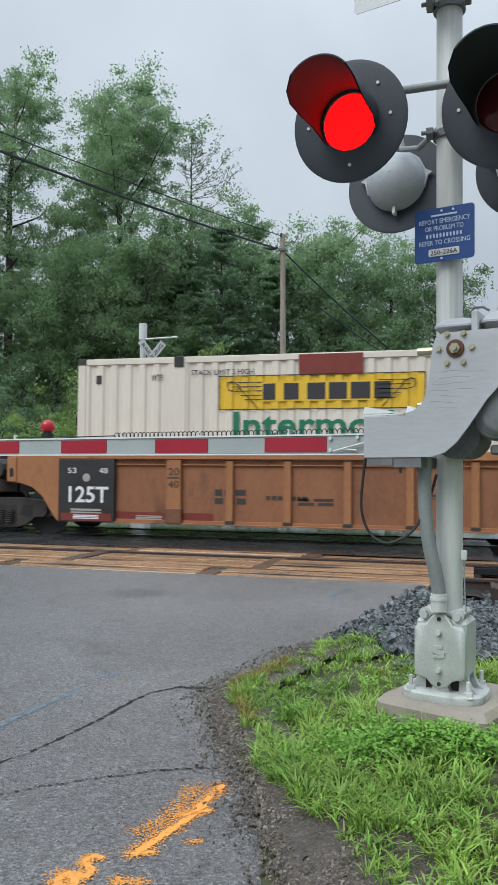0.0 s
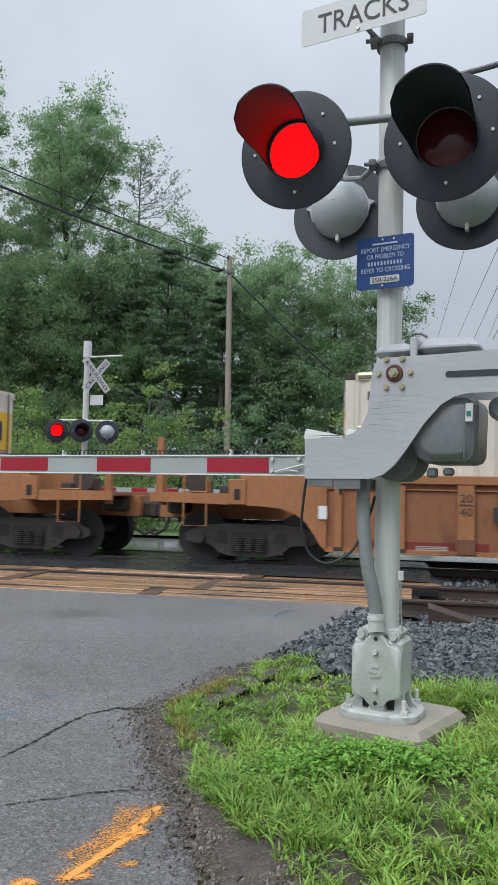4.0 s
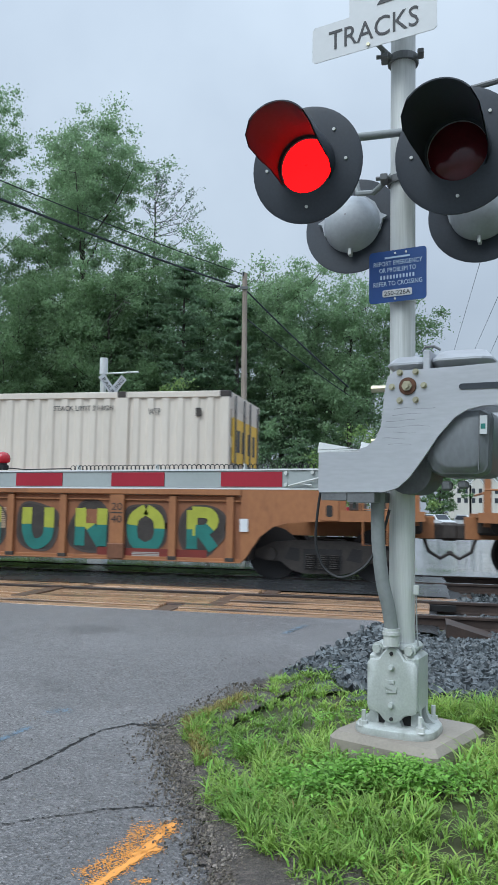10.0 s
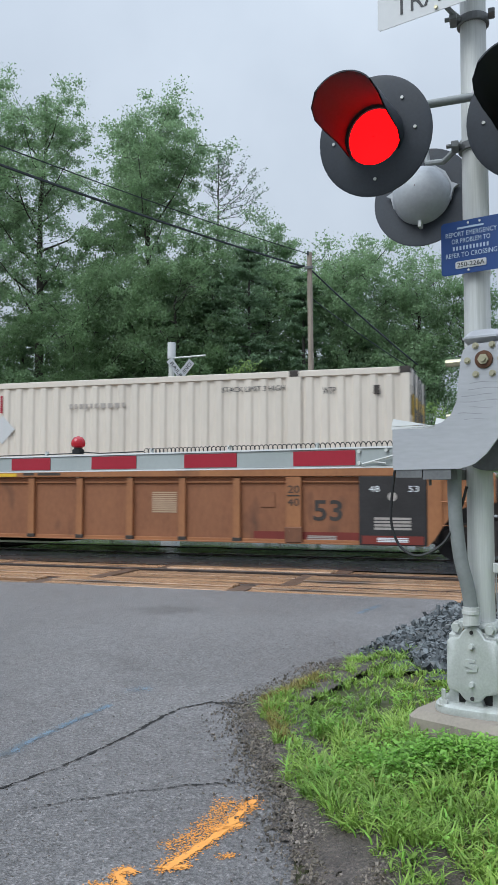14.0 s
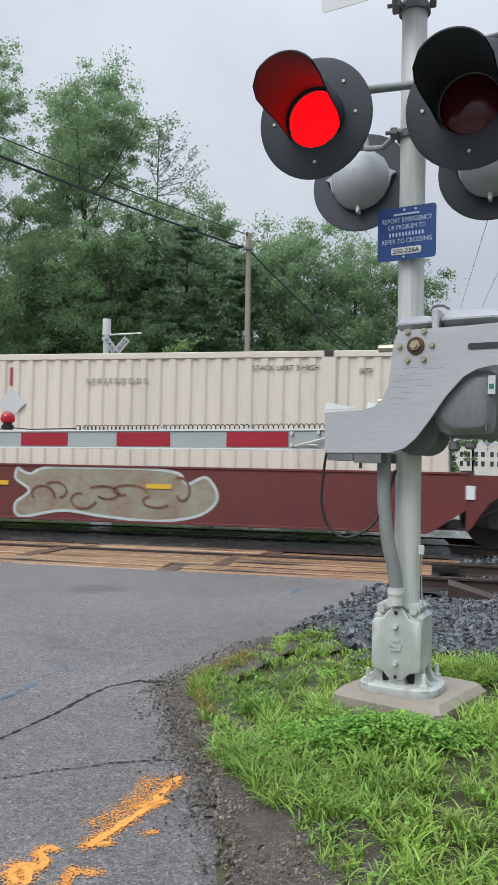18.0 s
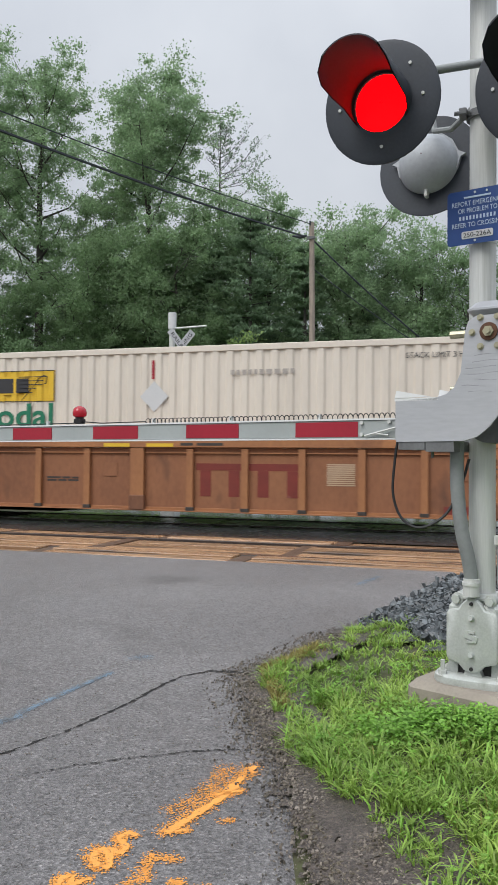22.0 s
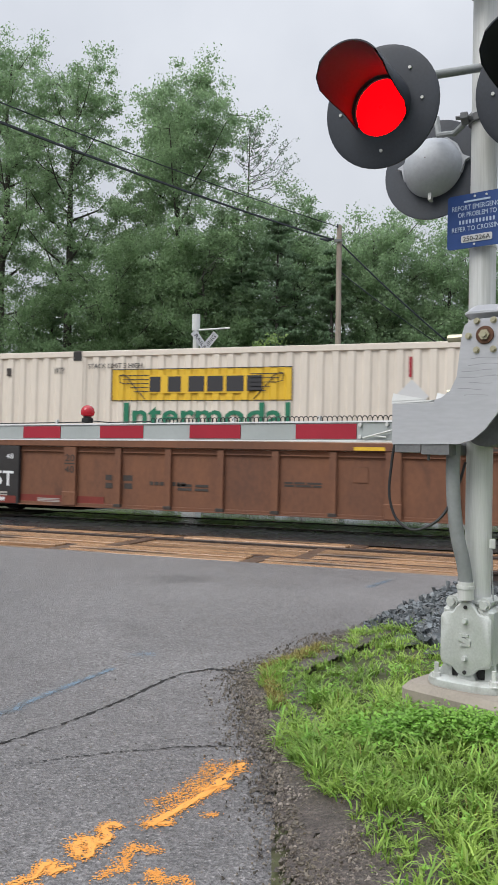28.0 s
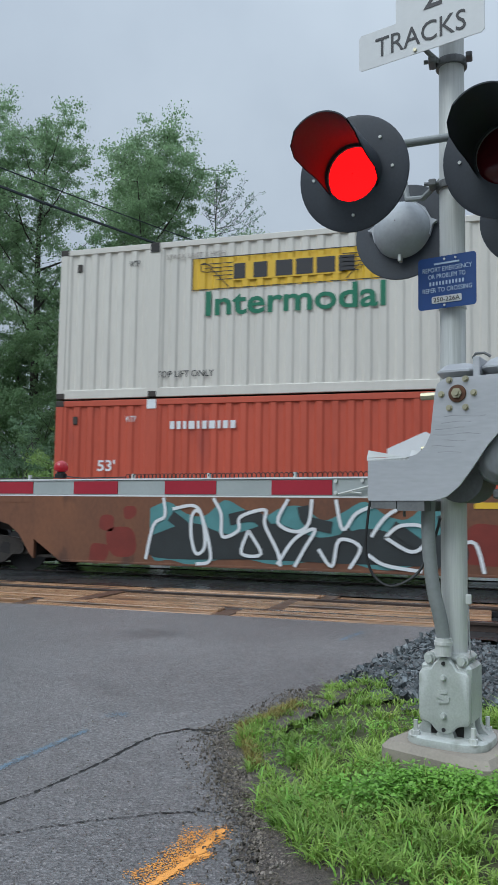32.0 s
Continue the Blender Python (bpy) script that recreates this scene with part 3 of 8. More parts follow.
sheet("dirt_shoulder", spread(-1.7, 0.6, 0.022), spread(0.6, 6.2, 0.03), lambda x, y: max(lerp_table(ROAD_Z, y), ground_z(x, y) - 0.035) + (0.010 * noise.noise((x * 5, y * 5, 2)) + 0.006) * smoothstep(-0.02, 0.12, x - lerp_table(ROAD_EDGE, y)) - 0.002,
      lambda x, y: lerp_table(ROAD_EDGE, y) - 0.03 + 0.10 * noise.noise((x * 2.3, y * 2.3, 9)) + 0.12 * noise.noise((x * 10, y * 10, 9)) + 0.16 * noise.noise((x * 34, y * 34, 5)) < x < lerp_table(GRASS_EDGE, y) + 0.25 and y < 6.1,
      SOIL, "damp brown gravelly soil along the road edge", lift=0.006)
sheet("ballast_bed", [-0.95, -0.7, -0.4, 0, 0.4, 0.8, 1.4, 2, 3, 5, 9, 16, 40], spread(5.0, 18.6, 0.4), ground_z,
      lambda x, y: y > grass_top(x) - 0.3 and (x > -0.45 or y < 8.4) and not (x < 0.3 and y > 8.5) and (x > lerp_table(ROAD_EDGE, y) or y > 8.6), BALLASTBED,
      "bed of dark crushed stone beside the track", lift=-0.015)


def cracks():
    """Ragged cracks in the asphalt."""
    rnd = random.Random(3)
    for pts, w in (([(-1.40, 4.42), (-1.504, 4.475), (-1.682, 4.455), (-1.807, 4.306), (-1.85, 4.13), (-1.879, 3.943), (-1.919, 3.684), (-1.98, 3.44), (-2.03, 3.253), (-2.131, 3.04), (-2.2, 2.914), (-2.45, 2.5)], 0.026),
                   ([(-1.05, 3.32), (-1.158, 3.289), (-1.32, 3.224), (-1.461, 3.116), (-1.58, 3.066), (-1.685, 2.99), (-1.8, 2.93), (-1.98, 2.75)], 0.008)):
        mb = MB()
        rows = []
        for (x0, y0), (x1, y1) in zip(pts, pts[1:]):
            for k in range(12):
                t = k / 12
                rows.append((x0 + (x1 - x0) * t + rnd.uniform(-1, 1) * 0.010, y0 + (y1 - y0) * t + rnd.uniform(-1, 1) * 0.010, w * rnd.uniform(0.3, 1.2)))
        for x, y, q in rows:
            z = lerp_table(ROAD_Z, y) + 0.004
            mb.v += [(x - q * 0.5, y - q, z), (x + q * 0.5, y + q, z)]
        mb.f = [(2 * i, 2 * i + 1, 2 * i + 3, 2 * i + 2) for i in range(len(rows) - 1)]
        single("road_crack", mb, CRACK, "ragged dark crack in the asphalt", kind="structure")


cracks()


def painted(name, strokes, material, label, solid=True, lift=0.005):
    """Sprayed marks on the road: strokes of uneven width, a few flecks beside them."""
    rnd, mb = random.Random(len(strokes) + 11), MB()
    for pts, w in strokes:
        rows = []
        for (x0, y0), (x1, y1) in zip(pts, pts[1:]):
            n = max(3, int(math.hypot(x1 - x0, y1 - y0) / 0.012))
            for k in range(n):
                t = k / n
                rows.append((x0 + (x1 - x0) * t, y0 + (y1 - y0) * t, math.atan2(y1 - y0, x1 - x0), w * (0.50 + 0.45 * noise.noise((x0 + t * 3, y0 * 9 + t * 7, 1)) + rnd.uniform(-0.10, 0.10))))
        n0 = len(mb.v)
        for x, y, a, q in rows:
            for s in (-0.5, 0.5):
                px, py = x - math.sin(a) * q * s, y + math.cos(a) * q * s
                mb.v.append((px, py, lerp_table(ROAD_Z, py) + lift))
        if solid:
            mb.f += [(n0 + 2 * i, n0 + 2 * i + 1, n0 + 2 * i + 3, n0 + 2 * i + 2) for i in range(len(rows) - 1)]
        for _ in range(int(len(rows) * (42 if solid else 26))):
            x, y, a, q = rnd.choice(rows)
            px, py, s = x + rnd.gauss(0, w * 0.36) - abs(rnd.gauss(0, w * 0.22)), y + rnd.gauss(0, w * 0.36), rnd.uniform(0.0015, 0.0055)
            z = lerp_table(ROAD_Z, py) + lift - rnd.uniform(0.0005, 0.0035)
            mb.add([(px - s, py, z), (px, py - s, z), (px + s, py, z), (px, py + s, z)], [(0, 1, 2, 3)])
    return single(name, mb, material, label, kind="structure")


painted("arrow_marking", [([(-1.147, 2.51), (-1.107, 2.62), (-1.063, 2.74), (-1.024, 2.85), (-1.004, 3.01), (-0.976, 3.155)], 0.062), ([(-1.064, 2.84), (-1.008, 2.88), (-0.952, 2.916)], 0.040),
                          ([(-1.0, 3.04), (-0.965, 3.10)], 0.055), ([(-1.12, 2.53), (-1.06, 2.56)], 0.03)], PAINT_O, "orange sprayed utility arrow on the asphalt")
painted("faint_arrow_spray", [([(-1.173, 2.67), (-1.122, 2.78), (-1.089, 2.95), (-1.087, 3.12)], 0.075), ([(-0.965, 2.653), (-0.913, 2.68)], 0.035)], PAINT_O, "thin orange overspray beside the arrow", False)
painted("letter_marking", [([(-1.292, 2.225), (-1.341, 2.279), (-1.342, 2.338), (-1.29, 2.312), (-1.252, 2.245), (-1.272, 2.213)], 0.052), ([(-1.3, 2.342), (-1.251, 2.325), (-1.251, 2.375), (-1.309, 2.425), (-1.292, 2.466), (-1.233, 2.46)], 0.040),
                           ([(-1.403, 1.976), (-1.39, 2.022), (-1.36, 2.046), (-1.378, 2.127), (-1.347, 2.152), (-1.327, 2.094), (-1.308, 2.121), (-1.269, 2.163)], 0.038), ([(-1.325, 1.931), (-1.307, 1.968), (-1.299, 1.998), (-1.364, 1.998)], 0.038),
                           ([(-1.45, 1.914), (-1.436, 1.945), (-1.413, 1.959)], 0.04), ([(-1.467, 1.861), (-1.425, 1.87)], 0.035),
                           ([(-1.154, 1.951), (-1.131, 1.997), (-1.116, 2.06), (-1.035, 2.01), (-1.012, 2.043)], 0.036)], PAINT_O, "orange sprayed scrawl beside the arrow")
painted("faint_letter_spray", [([(-1.012, 2.043), (-1.005, 2.111), (-0.95, 2.103), (-0.943, 2.041), (-0.924, 2.12), (-0.898, 2.134)], 0.045), ([(-1.146, 2.127), (-1.12, 2.192), (-1.084, 2.21), (-1.122, 2.263), (-1.13, 2.349), (-1.09, 2.343), (-1.008, 2.358)], 0.042),
                               ([(-0.977, 2.175), (-0.994, 2.218), (-0.97, 2.231), (-0.958, 2.181), (-0.917, 2.193), (-0.869, 2.22), (-0.838, 2.195), (-0.827, 2.132), (-0.848, 2.099), (-0.903, 2.111)], 0.032)], PAINT_O, "worn thin orange scrawl on the asphalt", False)
painted("blue_marking", [([(-2.265, 4.57), (-2.17, 4.65)], 0.09), ([(-2.486, 3.23), (-2.382, 3.35), (-2.4, 3.46)], 0.05), ([(-2.4, 3.46), (-2.26, 4.25)], 0.035), ([(-1.25, 7.6), (-1.12, 8.1)], 0.05)], PAINT_B, "faded blue utility mark on the asphalt", False)


# ---- rails, sleepers, crossing panels ----
def rail(name, y, x0, x1, label):
    prof = [(-0.075, -0.158), (0.075, -0.158), (0.075, -0.146), (0.012, -0.128), (0.009, -0.045), (0.036, -0.036), (0.037, -0.008), (0.029, 0.0), (-0.029, 0.0), (-0.037, -0.008), (-0.036, -0.036), (-0.009, -0.045), (-0.012, -0.128), (-0.075, -0.146)]
    ob = thing(name, pose(0, y, 0), label, "rail", "rails", "structure")
    part("web", MB().loft([[(x, p, z) for p, z in prof] for x in (x0, x1)]), RAILWEB, ob)
    part("head", MB().box(x0, x1, -0.030, 0.030, 0.0, 0.003), STEEL, ob, "polished running surface")
    return ob


for yc, tag in ((Y_NEAR, "empty track"), (Y_TRAIN, "track that carries the train")):
    for s in (-1, 1):
        rail("rail", yc + s * RAIL, -140, 140, "worn steel rail with rusty web on the " + tag)
TIE = MB().box(-0.11, 0.11, -1.3, 1.3, -0.33, -0.165, 0.012).mesh("sleeper", SLEEPER)
for yc in (Y_NEAR, Y_TRAIN):
    for k in range(34):
        ob = new("sleeper", TIE)
        ob.matrix_basis = pose(0.72 + 0.53 * k, yc, 0.004, 0, 0, random.uniform(-1, 1))
        tagged(ob, "dark creosoted timber sleeper under the rails", "sleeper", "sleepers", "structure")
PANEL_L = 2.72
ROWS_OF_BOARDS = ((-0.45, ((8.62, 8.90), (8.905, Y_NEAR - RAIL - 0.045))), (0.0, ((Y_NEAR - RAIL + 0.11, 9.70), (9.708, 10.25), (10.258, Y_NEAR + RAIL - 0.11))), (0.38, ((Y_NEAR + RAIL + 0.045, 11.05), (11.058, 11.34))))
for off, boards in ROWS_OF_BOARDS:
    for y0, y1 in boards:
        me = MB().box(-PANEL_L / 2 + 0.11, PANEL_L / 2 - 0.11, y0, y1, -0.12, -0.002, 0.010).mesh("crossing_board", PLANK)
        for k in range(5):
            ob = new("crossing_board", me)
            ob.matrix_basis = pose(0.27 + off - PANEL_L * (k + 0.5), 0, random.uniform(-0.012, 0.002), random.uniform(-0.15, 0.15), 0, random.uniform(-0.05, 0.05))
            tagged(ob, "tan timber crossing board beside the rail, worn and wet", "crossing board", "crossing boards", "structure")
        me = MB().box(-0.105, 0.105, y0, y1, -0.12, -0.010, 0.008).mesh("joint_board", DARKWOOD)
        for k in range(5):
            ob = new("joint_board", me)
            ob.matrix_basis = pose(0.27 + off - PANEL_L * (k + 1), 0, 0)
            tagged(ob, "dark wet timber at the joint of the crossing boards", "joint board", "joint boards", "structure")
single("flangeway_filler", MB().box(-9.5, 0.5, 9.28, 9.36, -0.12, -0.045).box(-9.5, 0.5, 10.6, 10.68, -0.12, -0.045), RUBBER, "black rubber filler along the rails", kind="structure")
single("steel_guard_plate", MB().prism([(0.33, -0.16), (0.86, -0.16), (0.36, -0.02), (0.33, -0.02)], 8.62, 9.12), RAILWEB, "dark rusty sloping steel plate at the end of the crossing panels", "steel plate")
road_sheet("panel_bed", 8.60, 11.37, 0.3, -14, lambda y: 0.25, WETROAD, "dark bed below the crossing panels", -0.10)


def stones(name, n, place, size, material, label, seed):
    """Broken stones, each a small uneven lump."""
    rnd = random.Random(seed)
    base = [Vector((x, y, z)) * 0.72 for z in (-1, 1) for y in (-1, 1) for x in (-1, 1)]
    fs = [(0, 2, 3, 1), (4, 5, 7, 6), (0, 1, 5, 4), (2, 6, 7, 3), (0, 4, 6, 2), (1, 3, 7, 5)]
    mb, made = MB(), 0
    while made < n:
        p = place(rnd)
        if p is None:
            continue
        made += 1
        s = rnd.uniform(*size)
        r = Euler((rnd.uniform(0, 6), rnd.uniform(0, 6), rnd.uniform(0, 6))).to_matrix()
        k = Vector((s * rnd.uniform(0.7, 1.3), s * rnd.uniform(0.55, 1.0), s * rnd.uniform(0.4, 0.8)))
        vs = [r @ Vector((b.x * k.x * rnd.uniform(0.45, 1.25), b.y * k.y * rnd.uniform(0.45, 1.25), b.z * k.z * rnd.uniform(0.5, 1.2))) for b in base]
        mb.add([v + p for v in vs], fs)
    me = bpy.data.meshes.new(name)
    me.from_pydata(mb.v, [], mb.f)
    me.materials.append(material)
    return tagged(new(name, me), label, kind="stuff")


def ballast_place(rnd):
    x, y = rnd.uniform(-1.0, 3.2), rnd.uniform(4.9, 9.1)
    if rnd.random() < 0.35:
        x, y = rnd.uniform(-1.0, 1.6), rnd.uniform(4.9, 7.5)
    if y < grass_top(x) - 0.12 or x < lerp_table(ROAD_EDGE, min(y, 8.5)) - 0.05 + 0.1 * rnd.random() or (x < 0.2 and y > 8.55):
        return None
    return Vector((x, y, ground_z(x, y) + rnd.uniform(-0.01, 0.022)))


def ballast_far(rnd):
    x, y = rnd.uniform(0.45, 7.5), rnd.uniform(8.6, 17.5)
    if min(abs(y - Y_NEAR - RAIL), abs(y - Y_NEAR + RAIL), abs(y - Y_TRAIN - RAIL), abs(y - Y_TRAIN + RAIL)) < 0.07:
        return None
    return Vector((x, y, -0.175 + rnd.uniform(-0.015, 0.015)))


def dirt_place(rnd):
    y = rnd.uniform(0.8, 5.6)
    a, b = lerp_table(ROAD_EDGE, y), lerp_table(GRASS_EDGE, y)
    x = rnd.gauss((a + b) / 2, 0.19)
    if not a - 0.34 * rnd.random() ** 1.5 < x < b + 0.15:
        return None
    return Vector((x, y, max(lerp_table(ROAD_Z, y), ground_z(x, y) - 0.035) + 0.006))


def grit_place(rnd):
    x, y = rnd.uniform(-2.6, -0.5), rnd.uniform(1.2, 6.5)
    if x > lerp_table(ROAD_EDGE, y):
        return None
    return Vector((x, y, lerp_table(ROAD_Z, y) + 0.001))


stones("ballast", 12000, ballast_place, (0.016, 0.046), STONE, "dark blue-grey crushed stone ballast beside the track", 5)
stones("ballast", 4500, ballast_far, (0.03, 0.06), STONE, "dark crushed stone ballast between the sleepers", 6)
stones("shoulder_gravel", 19000, dirt_place, (0.0018, 0.0075), PEBBLE, "small mixed gravel on the dirt shoulder", 7)
stones("shoulder_gravel", 3200, dirt_place, (0.006, 0.013), PEBBLE, "coarser mixed gravel on the dirt shoulder", 17)
stones("road_grit", 1900, grit_place, (0.002, 0.006), PEBBLE, "loose grit on the asphalt", 8)
single("stone", MB().lathe([(0.005, 0), (0.042, 0.008), (0.048, 0.03), (0.03, 0.055), (0.004, 0.062)], 7, pose(-0.472, 2.511, -0.265, 8, 12, 20)), SOIL, "fist-sized dark stone on the dirt shoulder", "stone")


# ---- grass and weeds ----
def blades(name, n, place, height, width, material, label, seed, droop=0.5):
    rnd, V, F = random.Random(seed), [], []
    made = 0
    while made < n:
        p = place(rnd)
        if p is None:
            continue
        made += 1
        x, y, hk = p
        z = max(ground_z(x, y) - 0.035, lerp_table(ROAD_Z, y) - 0.004)
        a, h, w = rnd.uniform(0, 6.283), rnd.uniform(*height) * hk, rnd.uniform(*width)
        lean = rnd.uniform(0.1, 1.3) * droop * h
        ca, sa = math.cos(a), math.sin(a)
        tw = a + 1.57 + rnd.uniform(-0.5, 0.5)
        cx, sx = math.cos(tw) * w / 2, math.sin(tw) * w / 2
        k = len(V)
        for t, q in ((0, 0.8), (0.4, 1.0), (0.75, 0.75)):
            bx, by, bz = x + ca * lean * t * t, y + sa * lean * t * t, z + h * (t - 0.22 * t * t * t * droop)
            V.append((bx - cx * q, by - sx * q, bz))
            V.append((bx + cx * q, by + sx * q, bz))
        V.append((x + ca * lean * 1.1, y + sa * lean * 1.1, z + h * (1 - 0.35 * droop)))
        F += [(k, k + 1, k + 3, k + 2), (k + 2, k + 3, k + 5, k + 4), (k + 4, k + 5, k + 6)]
    me = bpy.data.meshes.new(name)
    me.from_pydata(V, [], F)
    me.materials.append(material)
    return tagged(new(name, me), label, kind="stuff")


def in_pad(x, y):
    c, s = math.cos(radians(25)), math.sin(radians(25))
    dx, dy = x - 0.03, y - 4.06
    return abs(dx * c - dy * s) < 0.35 and abs(dx * s + dy * c) < 0.37


def turf_place(rnd):
    x, y = rnd.uniform(-1.45, 2.6), rnd.uniform(1.2, 6.2)
    e = lerp_table(GRASS_EDGE, y) - 0.07 * (1 - smoothstep(3.0, 3.6, y)) + 0.06 * noise.noise((y * 5, 0, 3))
    if x < e or y > grass_top(x) + 0.05 or in_pad(x, y):
        return None
    d = noise.noise((x * 2.2, y * 2.2, 4))
    bare = y > 4.15 and x < -0.05 and x - e > 0.14 + 0.2 * noise.noise((x * 4, y * 4, 1))
    thin = 0.0 if bare else 0.6 if (y > 4.75 and x < 0.2) else 1.0
    tuft = noise.noise((x * 7.5, y * 7.5, 2))
    if rnd.random() > (0.70 + 0.8 * d + 0.9 * tuft) * (0.3 + thin * 0.7) or noise.noise((x * 3.3 + 7, y * 3.3, 6)) > 0.5:
        return None
    return x, y, (0.85 + 0.5 * d + 0.8 * tuft) * (0.65 if thin < 1 else 1.0) * (0.75 + 0.25 * smoothstep(0, 0.25, x - e))


def weed_place(rnd):
    if rnd.random() < 0.5:
        x, y = rnd.gauss(-0.10, 0.20), rnd.gauss(3.47, 0.08)
    else:
        x, y = rnd.uniform(-1.0, 1.9), rnd.uniform(2.0, 4.6)
        if noise.noise((x * 2.6, y * 2.6, 8)) < 0.12:
            return None
    if x < lerp_table(GRASS_EDGE, y) + 0.1 or in_pad(x, y):
        return None
    return x, y, 1.0


def weeds(name, n, place, material, label, seed):
    """Low broadleaf weeds: stems with small lobed leaves."""
    rnd, V, F, made = random.Random(seed), [], [], 0
    while made < n:
        p = place(rnd)
        if p is None:
            continue
        made += 1
        x, y, _ = p
        z0, h = ground_z(x, y) - 0.04, rnd.uniform(0.05, 0.13)
        for _ in range(9):
            a, r, q = rnd.uniform(0, 6.283), rnd.uniform(0.004, 0.05), rnd.uniform(0.006, 0.013)
            c = Vector((x + math.cos(a) * r, y + math.sin(a) * r, z0 + h * rnd.uniform(0.5, 1.0)))
            m = Euler((rnd.uniform(-0.6, 0.6), rnd.uniform(-0.6, 0.6), rnd.uniform(0, 6.28))).to_matrix()
            k = len(V)
            for px, py in ((0, -1.1), (0.75, -0.3), (0.45, 0.25), (0.7, 0.7), (0, 1.3), (-0.7, 0.7), (-0.45, 0.25), (-0.75, -0.3)):
                V.append(tuple(c + m @ Vector((px * q, py * q, 0.25 * q * abs(px)))))
            F.append(tuple(range(k, k + 8)))
    me = bpy.data.meshes.new(name)
    me.from_pydata(V, [], F)
    me.materials.append(material)
    return tagged(new(name, me), label, kind="stuff")


def tufts(name, n, place, per, height, width, material, label, seed):
    """Grass in tufts: blades fan out from a shared root and bend over."""
    rnd, V, F, made = random.Random(seed), [], [], 0
    while made < n:
        p = place(rnd)
        if p is None:
            continue
        made += 1
        tx, ty, hk = p
        top = rnd.uniform(*height) * hk
        for _ in range(rnd.randint(*per)):
            a, r = rnd.uniform(0, 6.283), abs(rnd.gauss(0, 0.014))
            x, y = tx + math.cos(a) * r, ty + math.sin(a) * r
            z = max(ground_z(x, y) - 0.037, lerp_table(ROAD_Z, y) - 0.004)
            a += rnd.uniform(-0.7, 0.7)
            h, w = top * rnd.uniform(0.45, 1.1), rnd.uniform(*width)
            lean = h * rnd.uniform(0.3, 1.7)
            ca, sa = math.cos(a), math.sin(a)
            tw = a + 1.57 + rnd.uniform(-0.4, 0.4)
            cx, sx = math.cos(tw) * w / 2, math.sin(tw) * w / 2
            k = len(V)
            for t, q, rise in ((0, 0.8, 0), (0.4, 1.0, 0.52), (0.75, 0.7, 0.84)):
                V.append((x + ca * lean * t * t - cx * q, y + sa * lean * t * t - sx * q, z + h * rise))
                V.append((x + ca * lean * t * t + cx * q, y + sa * lean * t * t + sx * q, z + h * rise))
            V.append((x + ca * lean * 1.05, y + sa * lean * 1.05, z + h * rnd.uniform(0.72, 0.98)))
            F += [(k, k + 1, k + 3, k + 2), (k + 2, k + 3, k + 5, k + 4), (k + 4, k + 5, k + 6)]
    me = bpy.data.meshes.new(name)
    me.from_pydata(V, [], F)
    me.materials.append(material)
    return tagged(new(name, me), label, kind="stuff")


tufts("grass", 8200, turf_place, (6, 13), (0.04, 0.115), (0.0045, 0.0100), GRASS_M, "lush wet green grass in tufts on the roadside", 21)
blades("low_grass", 9000, turf_place, (0.02, 0.06), (0.003, 0.007), WEED_M, "short grass between the tufts", 26, 0.9)
blades("coarse_grass", 2500, turf_place, (0.07, 0.16), (0.006, 0.012), WEED_M, "broad blades of coarse grass among the turf", 24, 1.3)
blades("dry_grass", 2600, lambda r: turf_place(r) if r.random() < 0.6 else (lambda y: (lerp_table(GRASS_EDGE, y) + abs(r.gauss(0, 0.05)), y, 0.7))(r.uniform(3.9, 5.2)), (0.05, 0.12), (0.003, 0.006), DRY_M, "yellowed grass blades among the green", 22, 0.7)
weeds("weeds", 1050, weed_place, WEED_M, "low bright green broadleaf weeds in front of the concrete pad", 23)
single("stick", MB().tube([(0.56, 2.46, -0.06), (0.74, 2.36, -0.03), (0.92, 2.22, -0.06)], [0.007, 0.006, 0.004], 6), BARK, "thin dead twig lying in the grass", "twig", smooth=True)


# ---- the crossing signal ----
FACE = -7.0  # the signal looks along the road, turned a little off the tracks


